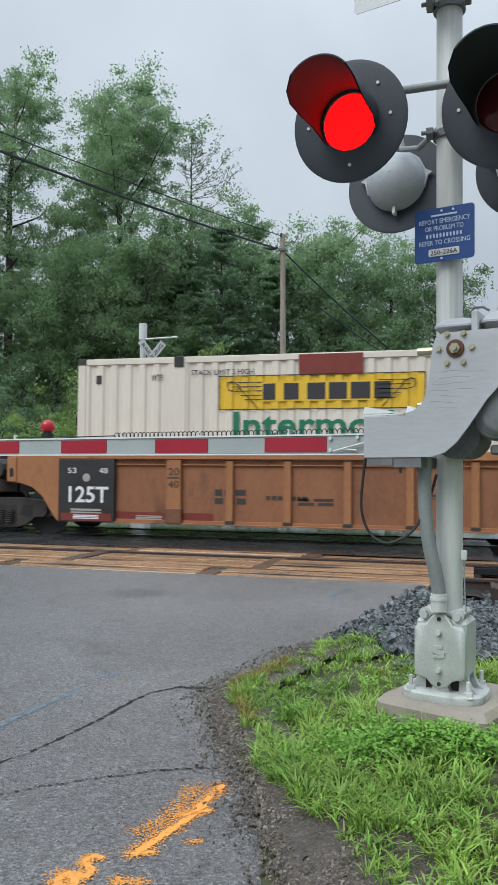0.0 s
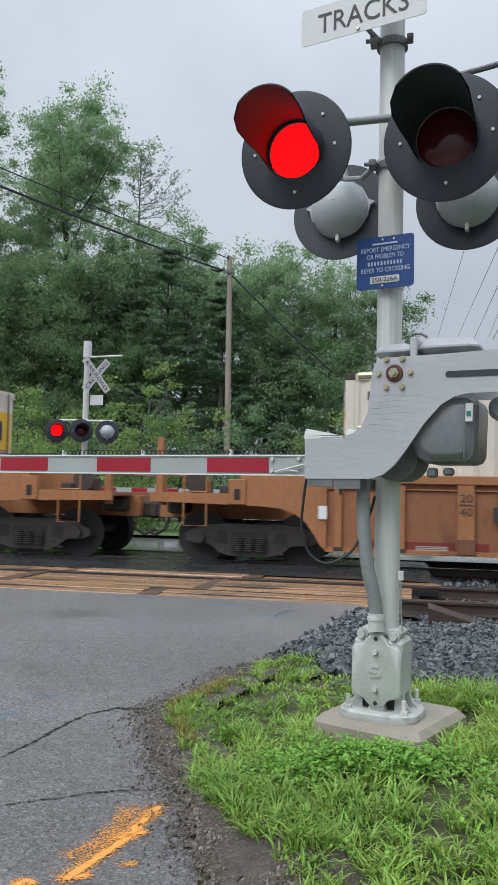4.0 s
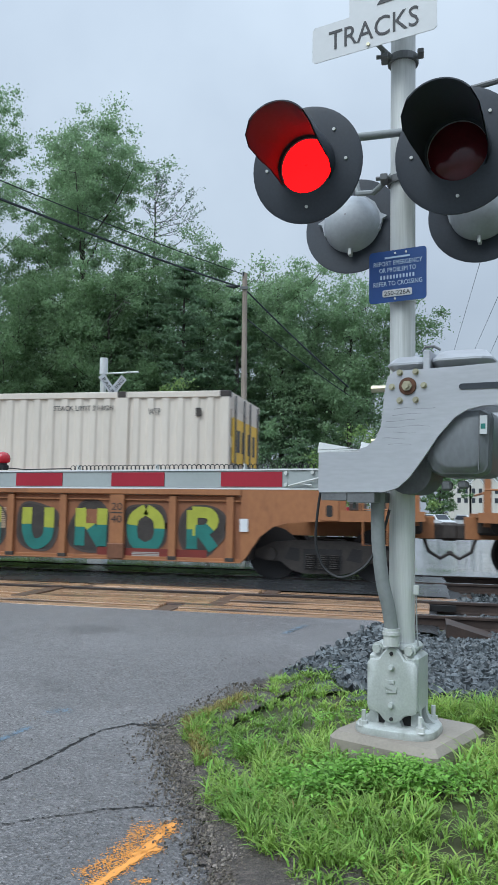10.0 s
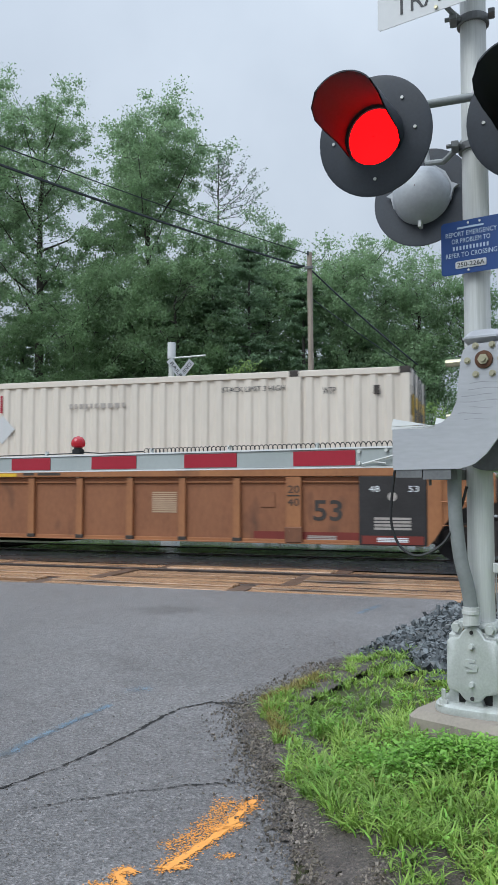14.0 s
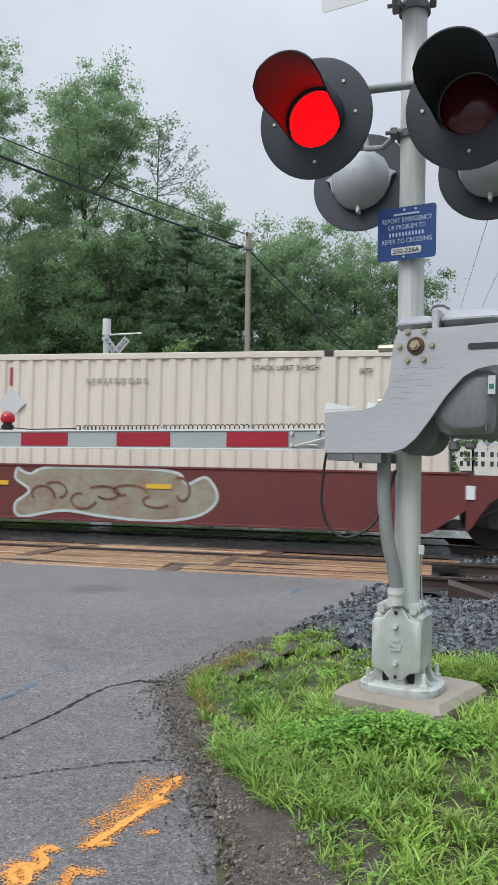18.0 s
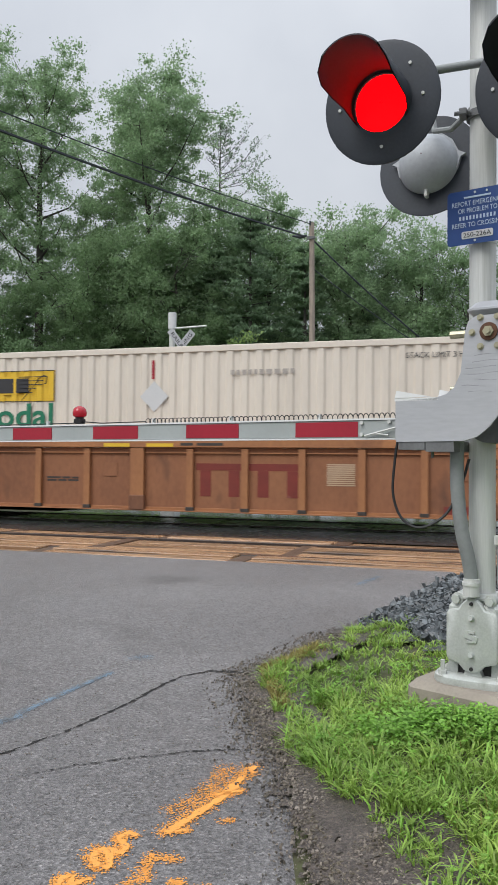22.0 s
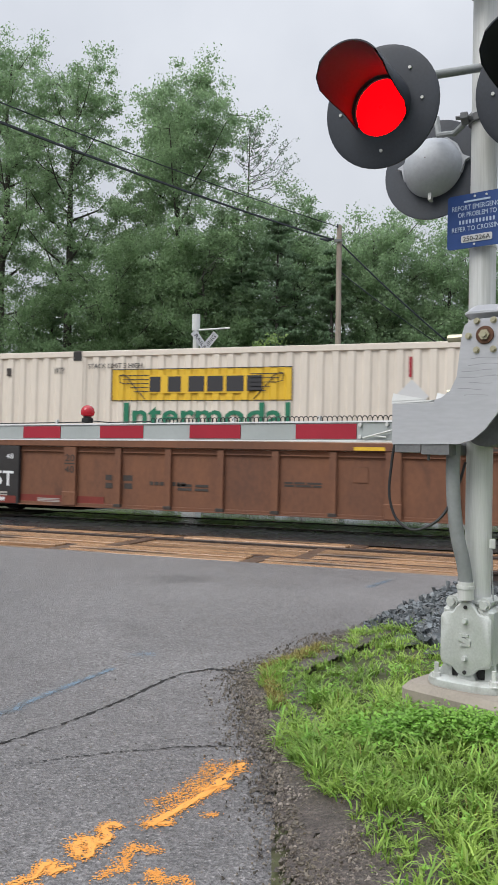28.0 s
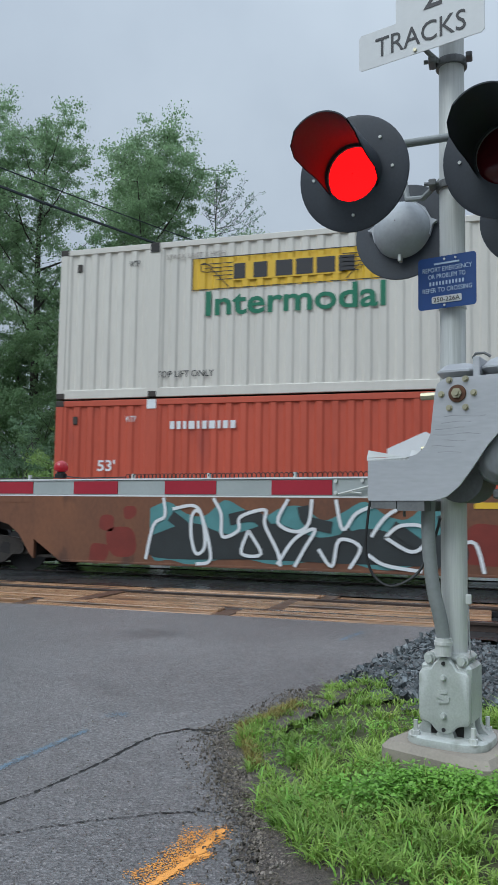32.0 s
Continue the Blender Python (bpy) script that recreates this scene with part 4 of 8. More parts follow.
def lamp_unit(parent, x, y, z, turn, lit_first, scale=1.0, hooded=True, dip=0.0):
    """A round signal head: background disc, hood, housing and a lens drum that turns between its lit and dark faces. It looks along its own -y."""
    m = pose(x, y, z, dip, 0, turn) @ Matrix.Scale(scale, 4)
    R = 0.325
    flat = pose(0, 0, 0, 90, 0, 0)
    disc = part("background_disc", MB().lathe([(0.155, 0.0), (R - 0.02, 0.0), (R, -0.008), (R, -0.020), (R - 0.012, -0.022), (0.155, -0.012)], 48, flat, caps=False), BLACK, parent, "round black background disc", True, m)
    part("housing", MB().lathe([(0.178, -0.012), (0.19, -0.03), (0.184, -0.075), (0.158, -0.13), (0.112, -0.175), (0.05, -0.20), (0.004, -0.205)], 40, flat, caps=False), HOUSING, disc, "grey domed lamp housing", True)
    part("collar", MB().loft([[(px, py, pz) for px, pz in ((-0.235, 0.03), (-0.205, 0.015), (-0.185, -0.06), (0.185, -0.06), (0.205, 0.015), (0.235, 0.03), (0.19, 0.055), (0.15, 0.135), (0.085, 0.185), (-0.085, 0.185), (-0.15, 0.135), (-0.19, 0.055))] for py in (0.028, 0.05)]), HOUSING, disc, "eared collar of the housing")
    part("hinge", MB().box(-0.011, 0.011, 0.04, 0.085, -0.225, -0.165, 0.003), GALV, disc)
    for hx, hz in ((-0.235, 0.0), (0.235, 0.0), (0.0, -0.235), (0.17, 0.17)):
        part("rim_bolt", MB().cyl((hx, 0.0, hz), (hx, -0.008, hz), 0.009, 8), GALV, disc)
    if hooded:
        hood, n = MB(), 40
        rings = []
        for d, half in ((0.0, 128), (0.03, 112), (0.10, 100), (0.24, 94), (0.36, 86), (0.415, 72), (0.44, 50)):
            span = radians(half)
            rings.append([Vector((math.sin(t) * (0.172 + 0.05 * d), -d, math.cos(t) * (0.172 + 0.05 * d))) for t in (-span + 2 * span * k / n for k in range(n + 1))])
        inner = [[Vector((p.x * 0.965, p.y, p.z * 0.965)) for p in r] for r in rings]
        hood.loft(rings, False, False).loft(inner, False, False)
        k = n + 1
        a, b = 6 * k, 7 * k + 6 * k
        hood.f += [(a + j, a + j + 1, b + j + 1, b + j) for j in range(n)]
        part("hood", hood, BLACK, disc, "black tunnel visor over the lens", True)
    drum = part("lens", MB().lathe([(0.004, 0.030), (0.08, 0.027), (0.14, 0.012), (0.166, 0.0)], 32, flat, caps=False), LIT, parent, "red signal lens", True)
    back = MB().lathe([(0.004, -0.030), (0.08, -0.027), (0.14, -0.012), (0.166, -0.001)], 32, flat, caps=False)
    me = drum.data
    me.materials.append(UNLIT)
    bm = bmesh.new()
    bm.from_mesh(me)
    vs = [bm.verts.new(v) for v in back.v]
    for f in back.f:
        q = bm.faces.new([vs[i] for i in f])
        q.material_index, q.smooth = 1, True
    bmesh.ops.recalc_face_normals(bm, faces=bm.faces)
    bm.to_mesh(me)
    bm.free()
    drum.matrix_basis = m @ pose(0, 0.034, 0)
    drum.rotation_mode = "QUATERNION"
    return drum, m @ pose(0, 0.034, 0), lit_first


DRUMS = []


def crossing_signal():
    ob = thing("crossing_signal", pose(0, 0, 0), "tall galvanised crossing signal mast with red flashing lamps and signs", "crossing signal")
    part("mast", MB().tube([(-0.005, 4.0, 0.30), (-0.005, 4.0, 5.6)], 0.0685, 28), GALV, ob, "pale galvanised steel pipe mast", True)
    base = part("base", MB().box(-0.145, 0.145, -0.125, 0.125, 0.16, 0.47, 0.02).box(-0.125, 0.125, -0.11, 0.11, 0.47, 0.52, 0.02), CAST, ob, "grey cast junction box base", m=pose(-0.02, 4.0, 0.0, 0, 0, -14) @ Matrix.Diagonal((0.90, 0.9, 0.97, 1)))
    flange = [(0.235 * math.copysign(abs(math.cos(t)) ** 0.6, math.cos(t)), 0.205 * math.copysign(abs(math.sin(t)) ** 0.6, math.sin(t))) for t in (2 * math.pi * k / 40 for k in range(40))]
    part("flange", MB().loft([[(x * q, y * q, z) for x, y in flange] for q, z in ((1.0, 0.045), (1.02, 0.06), (1.0, 0.082), (0.94, 0.092))]), CAST, base, "oval cast flange", True)
    # solid black block gives the hollow below the box its shade
    part("hollow_shade", MB().box(-0.105, 0.105, -0.08, 0.10, 0.085, 0.18), SOOT, base, "black block for the shade in the hollow under the box")
    for sx in (-1, 1):
        for sy in (-1, 1):
            part("gusset", MB().prism([(sx * 0.095, 0.09), (sx * 0.205, 0.09), (sx * 0.165, 0.115), (sx * 0.148, 0.15), (sx * 0.143, 0.24), (sx * 0.10, 0.24)], sy * 0.07 - 0.022, sy * 0.07 + 0.022), CAST, base, "", True)
    part("toe", MB().prism([(-0.055, 0.09), (0.055, 0.09), (0.04, 0.125), (0.02, 0.16), (-0.02, 0.16), (-0.04, 0.125)], -0.13, -0.07), CAST, base)
    cover = [(-0.135, 0.17), (-0.075, 0.155), (-0.045, 0.125), (0.0, 0.112), (0.045, 0.125), (0.075, 0.155), (0.135, 0.17), (0.145, 0.2), (0.145, 0.415), (0.13, 0.435),
             (0.075, 0.445), (0.055, 0.475), (0.03, 0.498), (0.0, 0.505), (-0.03, 0.498), (-0.055, 0.475), (-0.075, 0.445), (-0.13, 0.435), (-0.145, 0.415), (-0.145, 0.2)]
    part("cover", MB().loft([[(x, -0.125, z) for x, z in cover], [(x, -0.15, z) for x, z in cover], [(x * 0.94, -0.158, 0.31 + (z - 0.31) * 0.95) for x, z in cover]]), CAST, base, "scalloped cover plate", True)
    for z in (0.40, 0.205):
        part("boss", MB().tube([(0, -0.15, z), (0, -0.185, z + 0.005)], [0.02, 0.013], 10), CAST, base, "", True)
    for z in (0.475, 0.135):
        part("screw", MB().cyl((0, -0.155, z), (0, -0.166, z), 0.011, 8), SOOT, base)
    s = [(-0.035, 0.335), (0.02, 0.335), (0.02, 0.322), (-0.02, 0.318), (0.035, 0.305), (0.03, 0.275), (-0.03, 0.268), (-0.03, 0.28), (0.012, 0.285), (-0.04, 0.30)]
    part("cast_emblem", MB().prism(s, -0.166, -0.155), CAST, base, "raised cast emblem")
    for x, y in ((-0.165, -0.155), (0.165, -0.155), (-0.165, 0.155), (0.165, 0.155)):
        part("anchor_bolt", MB().cyl((x, y, 0.04), (x, y, 0.165), 0.013, 8).cyl((x, y, 0.085), (x, y, 0.112), 0.026, 6).cyl((x, y, 0.083), (x, y, 0.088), 0.034, 12), GALV, base)
    for x in (-0.095, 0.095):
        part("clamp_bolt", MB().cyl((x, -0.10, 0.49), (x, -0.145, 0.49), 0.024, 6).cyl((x, -0.09, 0.49), (x, -0.115, 0.49), 0.034, 12), CAST, base)
    part("conduit", MB().tube(glide([(-0.125, 3.86, 1.32), (-0.128, 3.86, 1.15), (-0.12, 3.86, 0.98), (-0.10, 3.86, 0.82), (-0.072, 3.865, 0.70), (-0.057, 3.87, 0.60), (-0.055, 3.87, 0.52)]), 0.036, 14), CONDUIT, ob, "bent grey flexible conduit", True)
    part("conduit_collar", MB().cyl((-0.055, 3.87, 0.50), (-0.055, 3.87, 0.59), 0.042, 14).cyl((-0.055, 3.87, 0.555), (-0.055, 3.87, 0.572), 0.047, 14), GALV, ob, "threaded collar", True)
    part("meter_lug", MB().box(0.055, 0.085, 3.90, 3.93, 0.76, 0.81, 0.004), GALV, ob)
    part("ground_wire", MB().tube([(0.07, 3.91, 0.76), (0.073, 3.90, 0.6), (0.08, 3.89, 0.50)], 0.004, 6), CONDUIT, ob, "thin ground wire")
    # crossarm with two lamps each way
    part("crossarm", MB().tube([(-0.482, 3.75, 3.198), (-0.272, 3.75, 3.18), (0.0, 3.90, 3.26), (0.30, 3.80, 3.19)], 0.022, 10), CONDUIT, ob, "grey crossarm tube", True)
    part("back_crossarm", MB().tube([(-0.30, 4.36, 3.22), (-0.28, 4.32, 3.10), (-0.18, 4.2, 3.05), (0.0, 4.06, 3.15)], 0.018, 8).tube([(0.43, 4.28, 3.18), (0.40, 4.25, 3.05), (0.2, 4.15, 3.0), (0.0, 4.05, 3.05)], 0.018, 8), CONDUIT, ob, "", True)
    for z in (3.02, 3.72):
        part("clamp", MB().lathe([(0.070, -0.02), (0.086, -0.02), (0.086, 0.02), (0.070, 0.02)], 20, pose(-0.005, 4.0, z)).box(-0.125, -0.085, 3.90, 3.99, z - 0.018, z + 0.018, 0.004)
             .cyl((-0.15, 3.93, z), (-0.07, 3.93, z), 0.012, 8).box(0.075, 0.11, 3.90, 3.97, z - 0.014, z + 0.014, 0.004), DARKGREY, ob, "bolted steel clamp")
    part("strap", MB().lathe([(0.0685, -0.006), (0.074, -0.006), (0.074, 0.006), (0.0685, 0.006)], 20, pose(-0.005, 4.0, 2.335)), GALV, ob)
    DRUMS.append(lamp_unit(ob, -0.494, 3.62, 2.992, FACE - 5, True, 0.935, dip=5.0))
    DRUMS.append(lamp_unit(ob, 0.275, 3.70, 3.045, FACE - 6, False, dip=5.0))
    lamp_unit(ob, -0.322, 4.52, 2.965, FACE + 176, True, 0.95, False, 5.0)
    lamp_unit(ob, 0.440, 4.40, 2.96, FACE + 176, False, 0.95, False, 5.0)
    # blue emergency notice
    sg = part("notice", MB().prism(rounded(-0.16, 0.16, -0.142, 0.142, 0.018), -0.002, 0.002), SIGNBLUE, ob, "blue enamel notice with white lettering", m=pose(-0.030, 3.89, 2.458, 0, 0, -17))
    for words, z, w in (("REPORT EMERGENCY", 0.060, 0.272), ("OR PROBLEM TO", 0.023, 0.205), ("REFER TO CROSSING", -0.052, 0.272)):
        part("lettering", text_mesh(words, 0.036, PALEBLUE, 0.002, w), PALEBLUE, sg, m=pose(-w / 2, -0.004, z))
    for k in range(11):
        part("number_bar", MB().box(-0.0045, 0.0045, -0.004, 0, -0.014, 0.006), PALEBLUE, sg, m=pose(-0.09 + 0.018 * k, -0.002, 0))
    part("maker_bar", MB().box(-0.07, 0.07, -0.004, 0, 0.098, 0.107), PALEBLUE, sg, m=pose(0, -0.002, 0))
    pl = part("number_plate", MB().prism(rounded(-0.082, 0.082, -0.113, -0.075, 0.008), -0.006, -0.002), SIGNWHITE, sg, "small white plate")
    part("plate_lettering", text_mesh("250-226A", 0.034, INK, 0.002, 0.145), INK, pl, m=pose(-0.0725, -0.008, -0.106))
    for x, z in ((-0.012, 0.125), (-0.012, -0.126), (0.05, 0.124)):
        part("rivet", MB().cyl((x, -0.002, z), (x, -0.008, z), 0.006, 8), GALV, sg)
    # number-of-tracks sign
    ts = part("tracks_sign", MB().prism([(-0.36, -0.09), (-0.345, -0.105), (0.345, -0.105), (0.36, -0.09), (0.36, 0.33), (-0.135, 0.33), (-0.135, 0.105), (-0.345, 0.105), (-0.36, 0.09)], -0.002, 0.002), SIGNWHITE, ob,
              "white stepped sign with black lettering", m=pose(-0.165, 3.80, 3.81, 0, 0, -18))
    part("lettering", text_mesh("TRACKS", 0.16, INK, 0.002, 0.52), INK, ts, m=pose(-0.26, -0.004, -0.055))
    part("lettering", text_mesh("2", 0.24, INK, 0.002), INK, ts, m=pose(0.02, -0.004, 0.125))
    part("sign_bolt", MB().cyl((-0.02, -0.012, -0.085), (-0.02, 0.02, -0.085), 0.01, 8), BRASS, ts)
    part("sign_bracket", MB().tube([(-0.19, 3.82, 3.80), (-0.11, 3.90, 3.74), (-0.06, 3.96, 3.72)], 0.014, 8), DARKGREY, ob)
    ws = part("warning_sign", MB().prism(rounded(-0.32, 0.32, -0.38, 0.38, 0.04), -0.002, 0.002), SIGNWHITE, ob, "large white warning sign with black border", m=pose(0.855, 3.55, 3.27, 0, 0, -10))
    a, b2 = rounded(-0.305, 0.305, -0.365, 0.365, 0.035), rounded(-0.292, 0.292, -0.352, 0.352, 0.03)
    part("border", MB().loft([[(x, -0.0035, z) for x, z in a], [(x, -0.0035, z) for x, z in b2]], caps=False), INK, ws)
    part("lettering", text_mesh("TRACKS", 0.20, INK, 0.002, 0.50), INK, ws, m=pose(-0.25, -0.004, -0.23))
    part("sign_arm", MB().tube([(0.05, 3.98, 3.45), (0.5, 3.8, 3.45), (1.0, 3.56, 3.45)], 0.016, 8), DARKGREY, ob)
    return ob


crossing_signal()
pad = single("concrete_pad", MB().box(-0.31, 0.30, -0.33, 0.33, -0.25, 0.045, 0.035), CONCRETE, "weathered concrete foundation pad with chamfered edges", "foundation pad", m=pose(0.03, 4.06, 0.0, 0, 0, -25))


def crossing_gate():
    g = thing("crossing_gate", pose(0, 3.78, 0, 0, 0, -14.2), "lowered crossing gate with red and white arm and grey bracket", "crossing gate")
    outline = [(-0.085, 1.80), (-0.07, 1.85), (-0.03, 1.875), (0.30, 1.88), (0.70, 1.895), (0.80, 1.885), (0.86, 1.85), (0.875, 1.79), (0.85, 1.72), (0.78, 1.685), (0.40, 1.68), (0.33, 1.665), (0.27, 1.63),
               (0.20, 1.55), (0.12, 1.44), (0.06, 1.36), (0.0, 1.31), (-0.07, 1.288), (-0.42, 1.285), (-0.425, 1.30), (-0.425, 1.495), (-0.225, 1.50), (-0.16, 1.515), (-0.12, 1.545), (-0.10, 1.60)]
    outline = [(x + 0.022 * smoothstep(1.5, 1.66, z), z + 0.030 * smoothstep(1.45, 1.65, z)) for x, z in outline]
    pl = part("bracket_plate", MB().loft([[(x, -0.075, z) for x, z in outline], [(x, -0.09, z) for x, z in outline]]), ALU, g, "smooth grey steel bracket plate")
    rnd = random.Random(44)
    for k in range(7):
        x, z = rnd.uniform(-0.08, 0.0), 1.53 + 0.03 * k
        n = max(3, int((lerp_table([(1.44, 0.10), (1.575, 0.18), (1.66, 0.24), (1.8, 0.30)], z) - x) / 0.03 * rnd.uniform(0.6, 1.0)))
        mk = MB()
        for j in range(n):
            mk.v += [(x + 0.03 * j, -0.0905, z + 0.004 * math.sin(j * 0.9 + k) - 0.0015), (x + 0.03 * j, -0.0905, z + 0.004 * math.sin(j * 0.9 + k) + rnd.uniform(0.0, 0.003))]
        mk.f = [(2 * j, 2 * j + 1, 2 * j + 3, 2 * j + 2) for j in range(n - 1)]
        part("scuff", mk, SCUFF, pl, "dark run of grime")
    # black strip stands proud of the plate, painted in for the slot's shade
    part("slot", MB().prism(rounded(0.31, 0.80, 1.792, 1.822, 0.015), -0.0945, -0.08), BLACK, pl, "raised black strip for the shade of the long slot")
    part("back_plate", MB().loft([[(x, 0.20, z) for x, z in outline], [(x, 0.215, z) for x, z in outline]]), ALU, g)
    part("pivot_ring", MB().lathe([(0.036, 0.0), (0.045, 0.004), (0.043, 0.010), (0.030, 0.012)], 24, pose(0.054, -0.09, 1.823, 90)), RUST, pl, "rusty ring round the pivot", True)
    part("pivot_bolt", MB().cyl((0.054, -0.09, 1.823), (0.054, -0.112, 1.823), 0.027, 6).cyl((0.054, -0.11, 1.823), (0.054, -0.125, 1.823), 0.014, 10), BRASS, pl, "large hexagonal pivot bolt")
    for a in range(6):
        x, z = 0.054 + 0.082 * math.cos(radians(60 * a)), 1.823 + 0.082 * math.sin(radians(60 * a))
        part("plate_bolt", MB().cyl((x, -0.09, z), (x, -0.094, z), 0.017, 12).cyl((x, -0.094, z), (x, -0.106, z), 0.012, 6), BRASS, pl)
    part("clamp_shelf", MB().box(-0.43, -0.20, -0.09, 0.10, 1.495, 1.51).prism([(-0.43, 1.51), (-0.24, 1.515), (-0.42, 1.55)], -0.092, -0.078).prism([(-0.25, 1.51), (-0.10, 1.53), (-0.24, 1.56)], 0.06, 0.075), TRIM, pl, "pale folded tray")
    part("clamp_foot", MB().box(-0.41, -0.27, -0.085, 0.15, 1.245, 1.285).box(-0.265, -0.12, -0.085, 0.18, 1.235, 1.288).cyl((-0.25, -0.02, 1.25), (-0.25, -0.02, 1.205), 0.008, 8), DARKGREY, pl, "dark clamp under the plate")
    for z, r in ((1.56, 0.012), (1.835, 0.020)):
        part("stop_bolt", MB().cyl((-0.17, 0.02, z), (-0.07, 0.02, z), r, 8), BRASS, pl)
    def mech_ring(q):
        return [(x + (q if x < 0.3 else -q), z + (q if z < 1.55 else -q)) for x, z in ((0.20, 1.372), (0.39, 1.372), (0.425, 1.382), (0.442, 1.41), (0.452, 1.66), (0.44, 1.69), (0.41, 1.705), (0.20, 1.705), (0.16, 1.68), (0.13, 1.60), (0.13, 1.44), (0.155, 1.395))]
    mech = part("mechanism_box", MB().loft([[(x, y, z) for x, z in mech_ring(q)] for y, q in ((-0.055, 0.05), (-0.05, 0.036), (-0.025, 0.022), (-0.02, 0.010), (0.01, 0.0), (0.02, 0.006), (0.035, 0.006), (0.04, 0.0), (0.32, 0.0))]), MECH, g, "dark grey gate mechanism housing", True)
    part("seam", MB().prism([(0.392, 1.40), (0.398, 1.40), (0.403, 1.68), (0.397, 1.68)], -0.058, -0.05), DARKGREY, mech)
    part("drum", MB().cyl((0.02, 0.05, 1.40), (0.02, 0.32, 1.40), 0.12, 24), DARKGREY, mech, "", True)
    part("lug", MB().box(0.2, 0.25, 0.0, 0.05, 1.30, 1.35, 0.01).box(0.28, 0.33, 0.0, 0.06, 1.31, 1.35, 0.01), DARKGREY, mech)
    part("label_plate", MB().prism([(0.402, 1.575), (0.436, 1.575), (0.438, 1.665), (0.404, 1.665)], -0.064, -0.045), SIGNWHITE, mech, "small white label")
    part("label_mark", MB().box(0.408, 0.430, -0.066, -0.064, 1.60, 1.625), TEAL, mech)
    part("channel", MB().loft([[(x, y, z) for x, z in rounded(0.5 + q, 1.3 - q, 1.585 + q, 1.70 - q, 0.05 - q * 0.5, 7)] for y, q in ((0.0, 0.02), (0.015, 0.0), (0.16, 0.0))]), MECH, g, "dark counterweight channel")
    part("top_cover", MB().box(-0.07, 0.14, -0.06, 0.18, 1.905, 1.985, 0.035).box(0.15, 0.46, -0.06, 0.18, 1.905, 2.005, 0.045).box(0.125, 0.16, -0.065, 0.185, 1.90, 2.01, 0.006), ALU, g, "rounded grey cover", True)
    part("cover_handle", MB().tube([(0.12, -0.05, 2.0), (0.135, -0.05, 2.025), (0.18, -0.05, 2.025), (0.21, -0.05, 2.005)], 0.007, 8), DARKGREY, g, "", True)
    arm = part("arm", MB().box(-7.6, -0.35, 0.07, 0.105, 1.31, 1.41, 0.004), ARMGREY, g, "long grey-white gate arm")
    x, k = -0.705, 0
    while x > -7.4:
        if k % 2 == 0:
            part("red_stripe", MB().box(x - 0.39, x, 0.0655, 0.0695, 1.318, 1.402), ARMRED, arm)
        x -= 0.39
        k += 1
    part("arm_trim", MB().box(-7.6, -0.42, 0.062, 0.108, 1.410, 1.419).box(-7.6, -0.42, 0.062, 0.108, 1.302, 1.310), TRIM, arm, "thin pale edge strips")
    part("arm_brace", MB().tube([(-0.44, 0.05, 1.375), (-0.66, 0.055, 1.322)], 0.006, 6).tube([(-0.6, 0.055, 1.335), (-0.52, 0.052, 1.326)], 0.005, 6), GALV, arm, "wire brace")
    for bx, bz in ((-0.68, 1.395), (-0.68, 1.33), (-0.52, 1.398)):
        part("arm_bolt", MB().cyl((bx, 0.068, bz), (bx, 0.055, bz), 0.011, 8), GALV, arm)
    coil, n = [], 56 * 9
    for i in range(n):
        a = 2 * math.pi * i / 9
        coil.append((-0.47 - 1.75 * i / n, 0.088 + 0.014 * math.cos(a), 1.435 + 0.014 * math.sin(a)))
    part("coiled_cable", MB().tube(coil, 0.0028, 4), RUBBER, arm, "coiled black lamp cable along the arm")
    part("straight_cable", MB().tube([(-2.22, 0.088, 1.43), (-2.6, 0.088, 1.426), (-2.78, 0.088, 1.44)], 0.004, 5).tube([(-2.85, 0.088, 1.43), (-4.2, 0.088, 1.425), (-7.3, 0.088, 1.424)], 0.004, 5), RUBBER, arm)
    for bx in (-0.95, -1.55, -2.15, -3.1, -4.4):
        part("cable_clip", MB().box(bx - 0.007, bx + 0.007, 0.075, 0.10, 1.41, 1.45), GALV, arm)
    for lx in (-2.80, -5.1, -7.2):
        lp = part("arm_lamp", MB().box(lx - 0.035, lx + 0.035, 0.06, 0.115, 1.425, 1.46, 0.006).cyl((lx, 0.088, 1.45), (lx, 0.088, 1.475), 0.03, 12), RUBBER, arm, "small black lamp base")
        part("arm_lens", MB().lathe([(0.03, -0.03), (0.046, -0.02), (0.05, 0.0), (0.044, 0.024), (0.028, 0.042), (0.004, 0.05)], 20, pose(lx, 0.088, 1.50)), REDGLASS, lp, "red glass arm lamp", True)
    part("drop_cable", MB().tube(glide([(-0.43, 0.02, 1.43), (-0.41, 0.0, 1.39), (-0.44, -0.01, 1.30), (-0.455, -0.02, 1.18), (-0.46, -0.03, 1.02), (-0.42, -0.03, 0.90), (-0.34, -0.03, 0.845), (-0.26, -0.02, 0.86), (-0.18, 0.02, 0.93), (-0.12, 0.06, 1.08), (-0.09, 0.08, 1.2)]), 0.0075, 8), RUBBER, g, "black cable hanging in a loop", True)
    return g


crossing_gate()


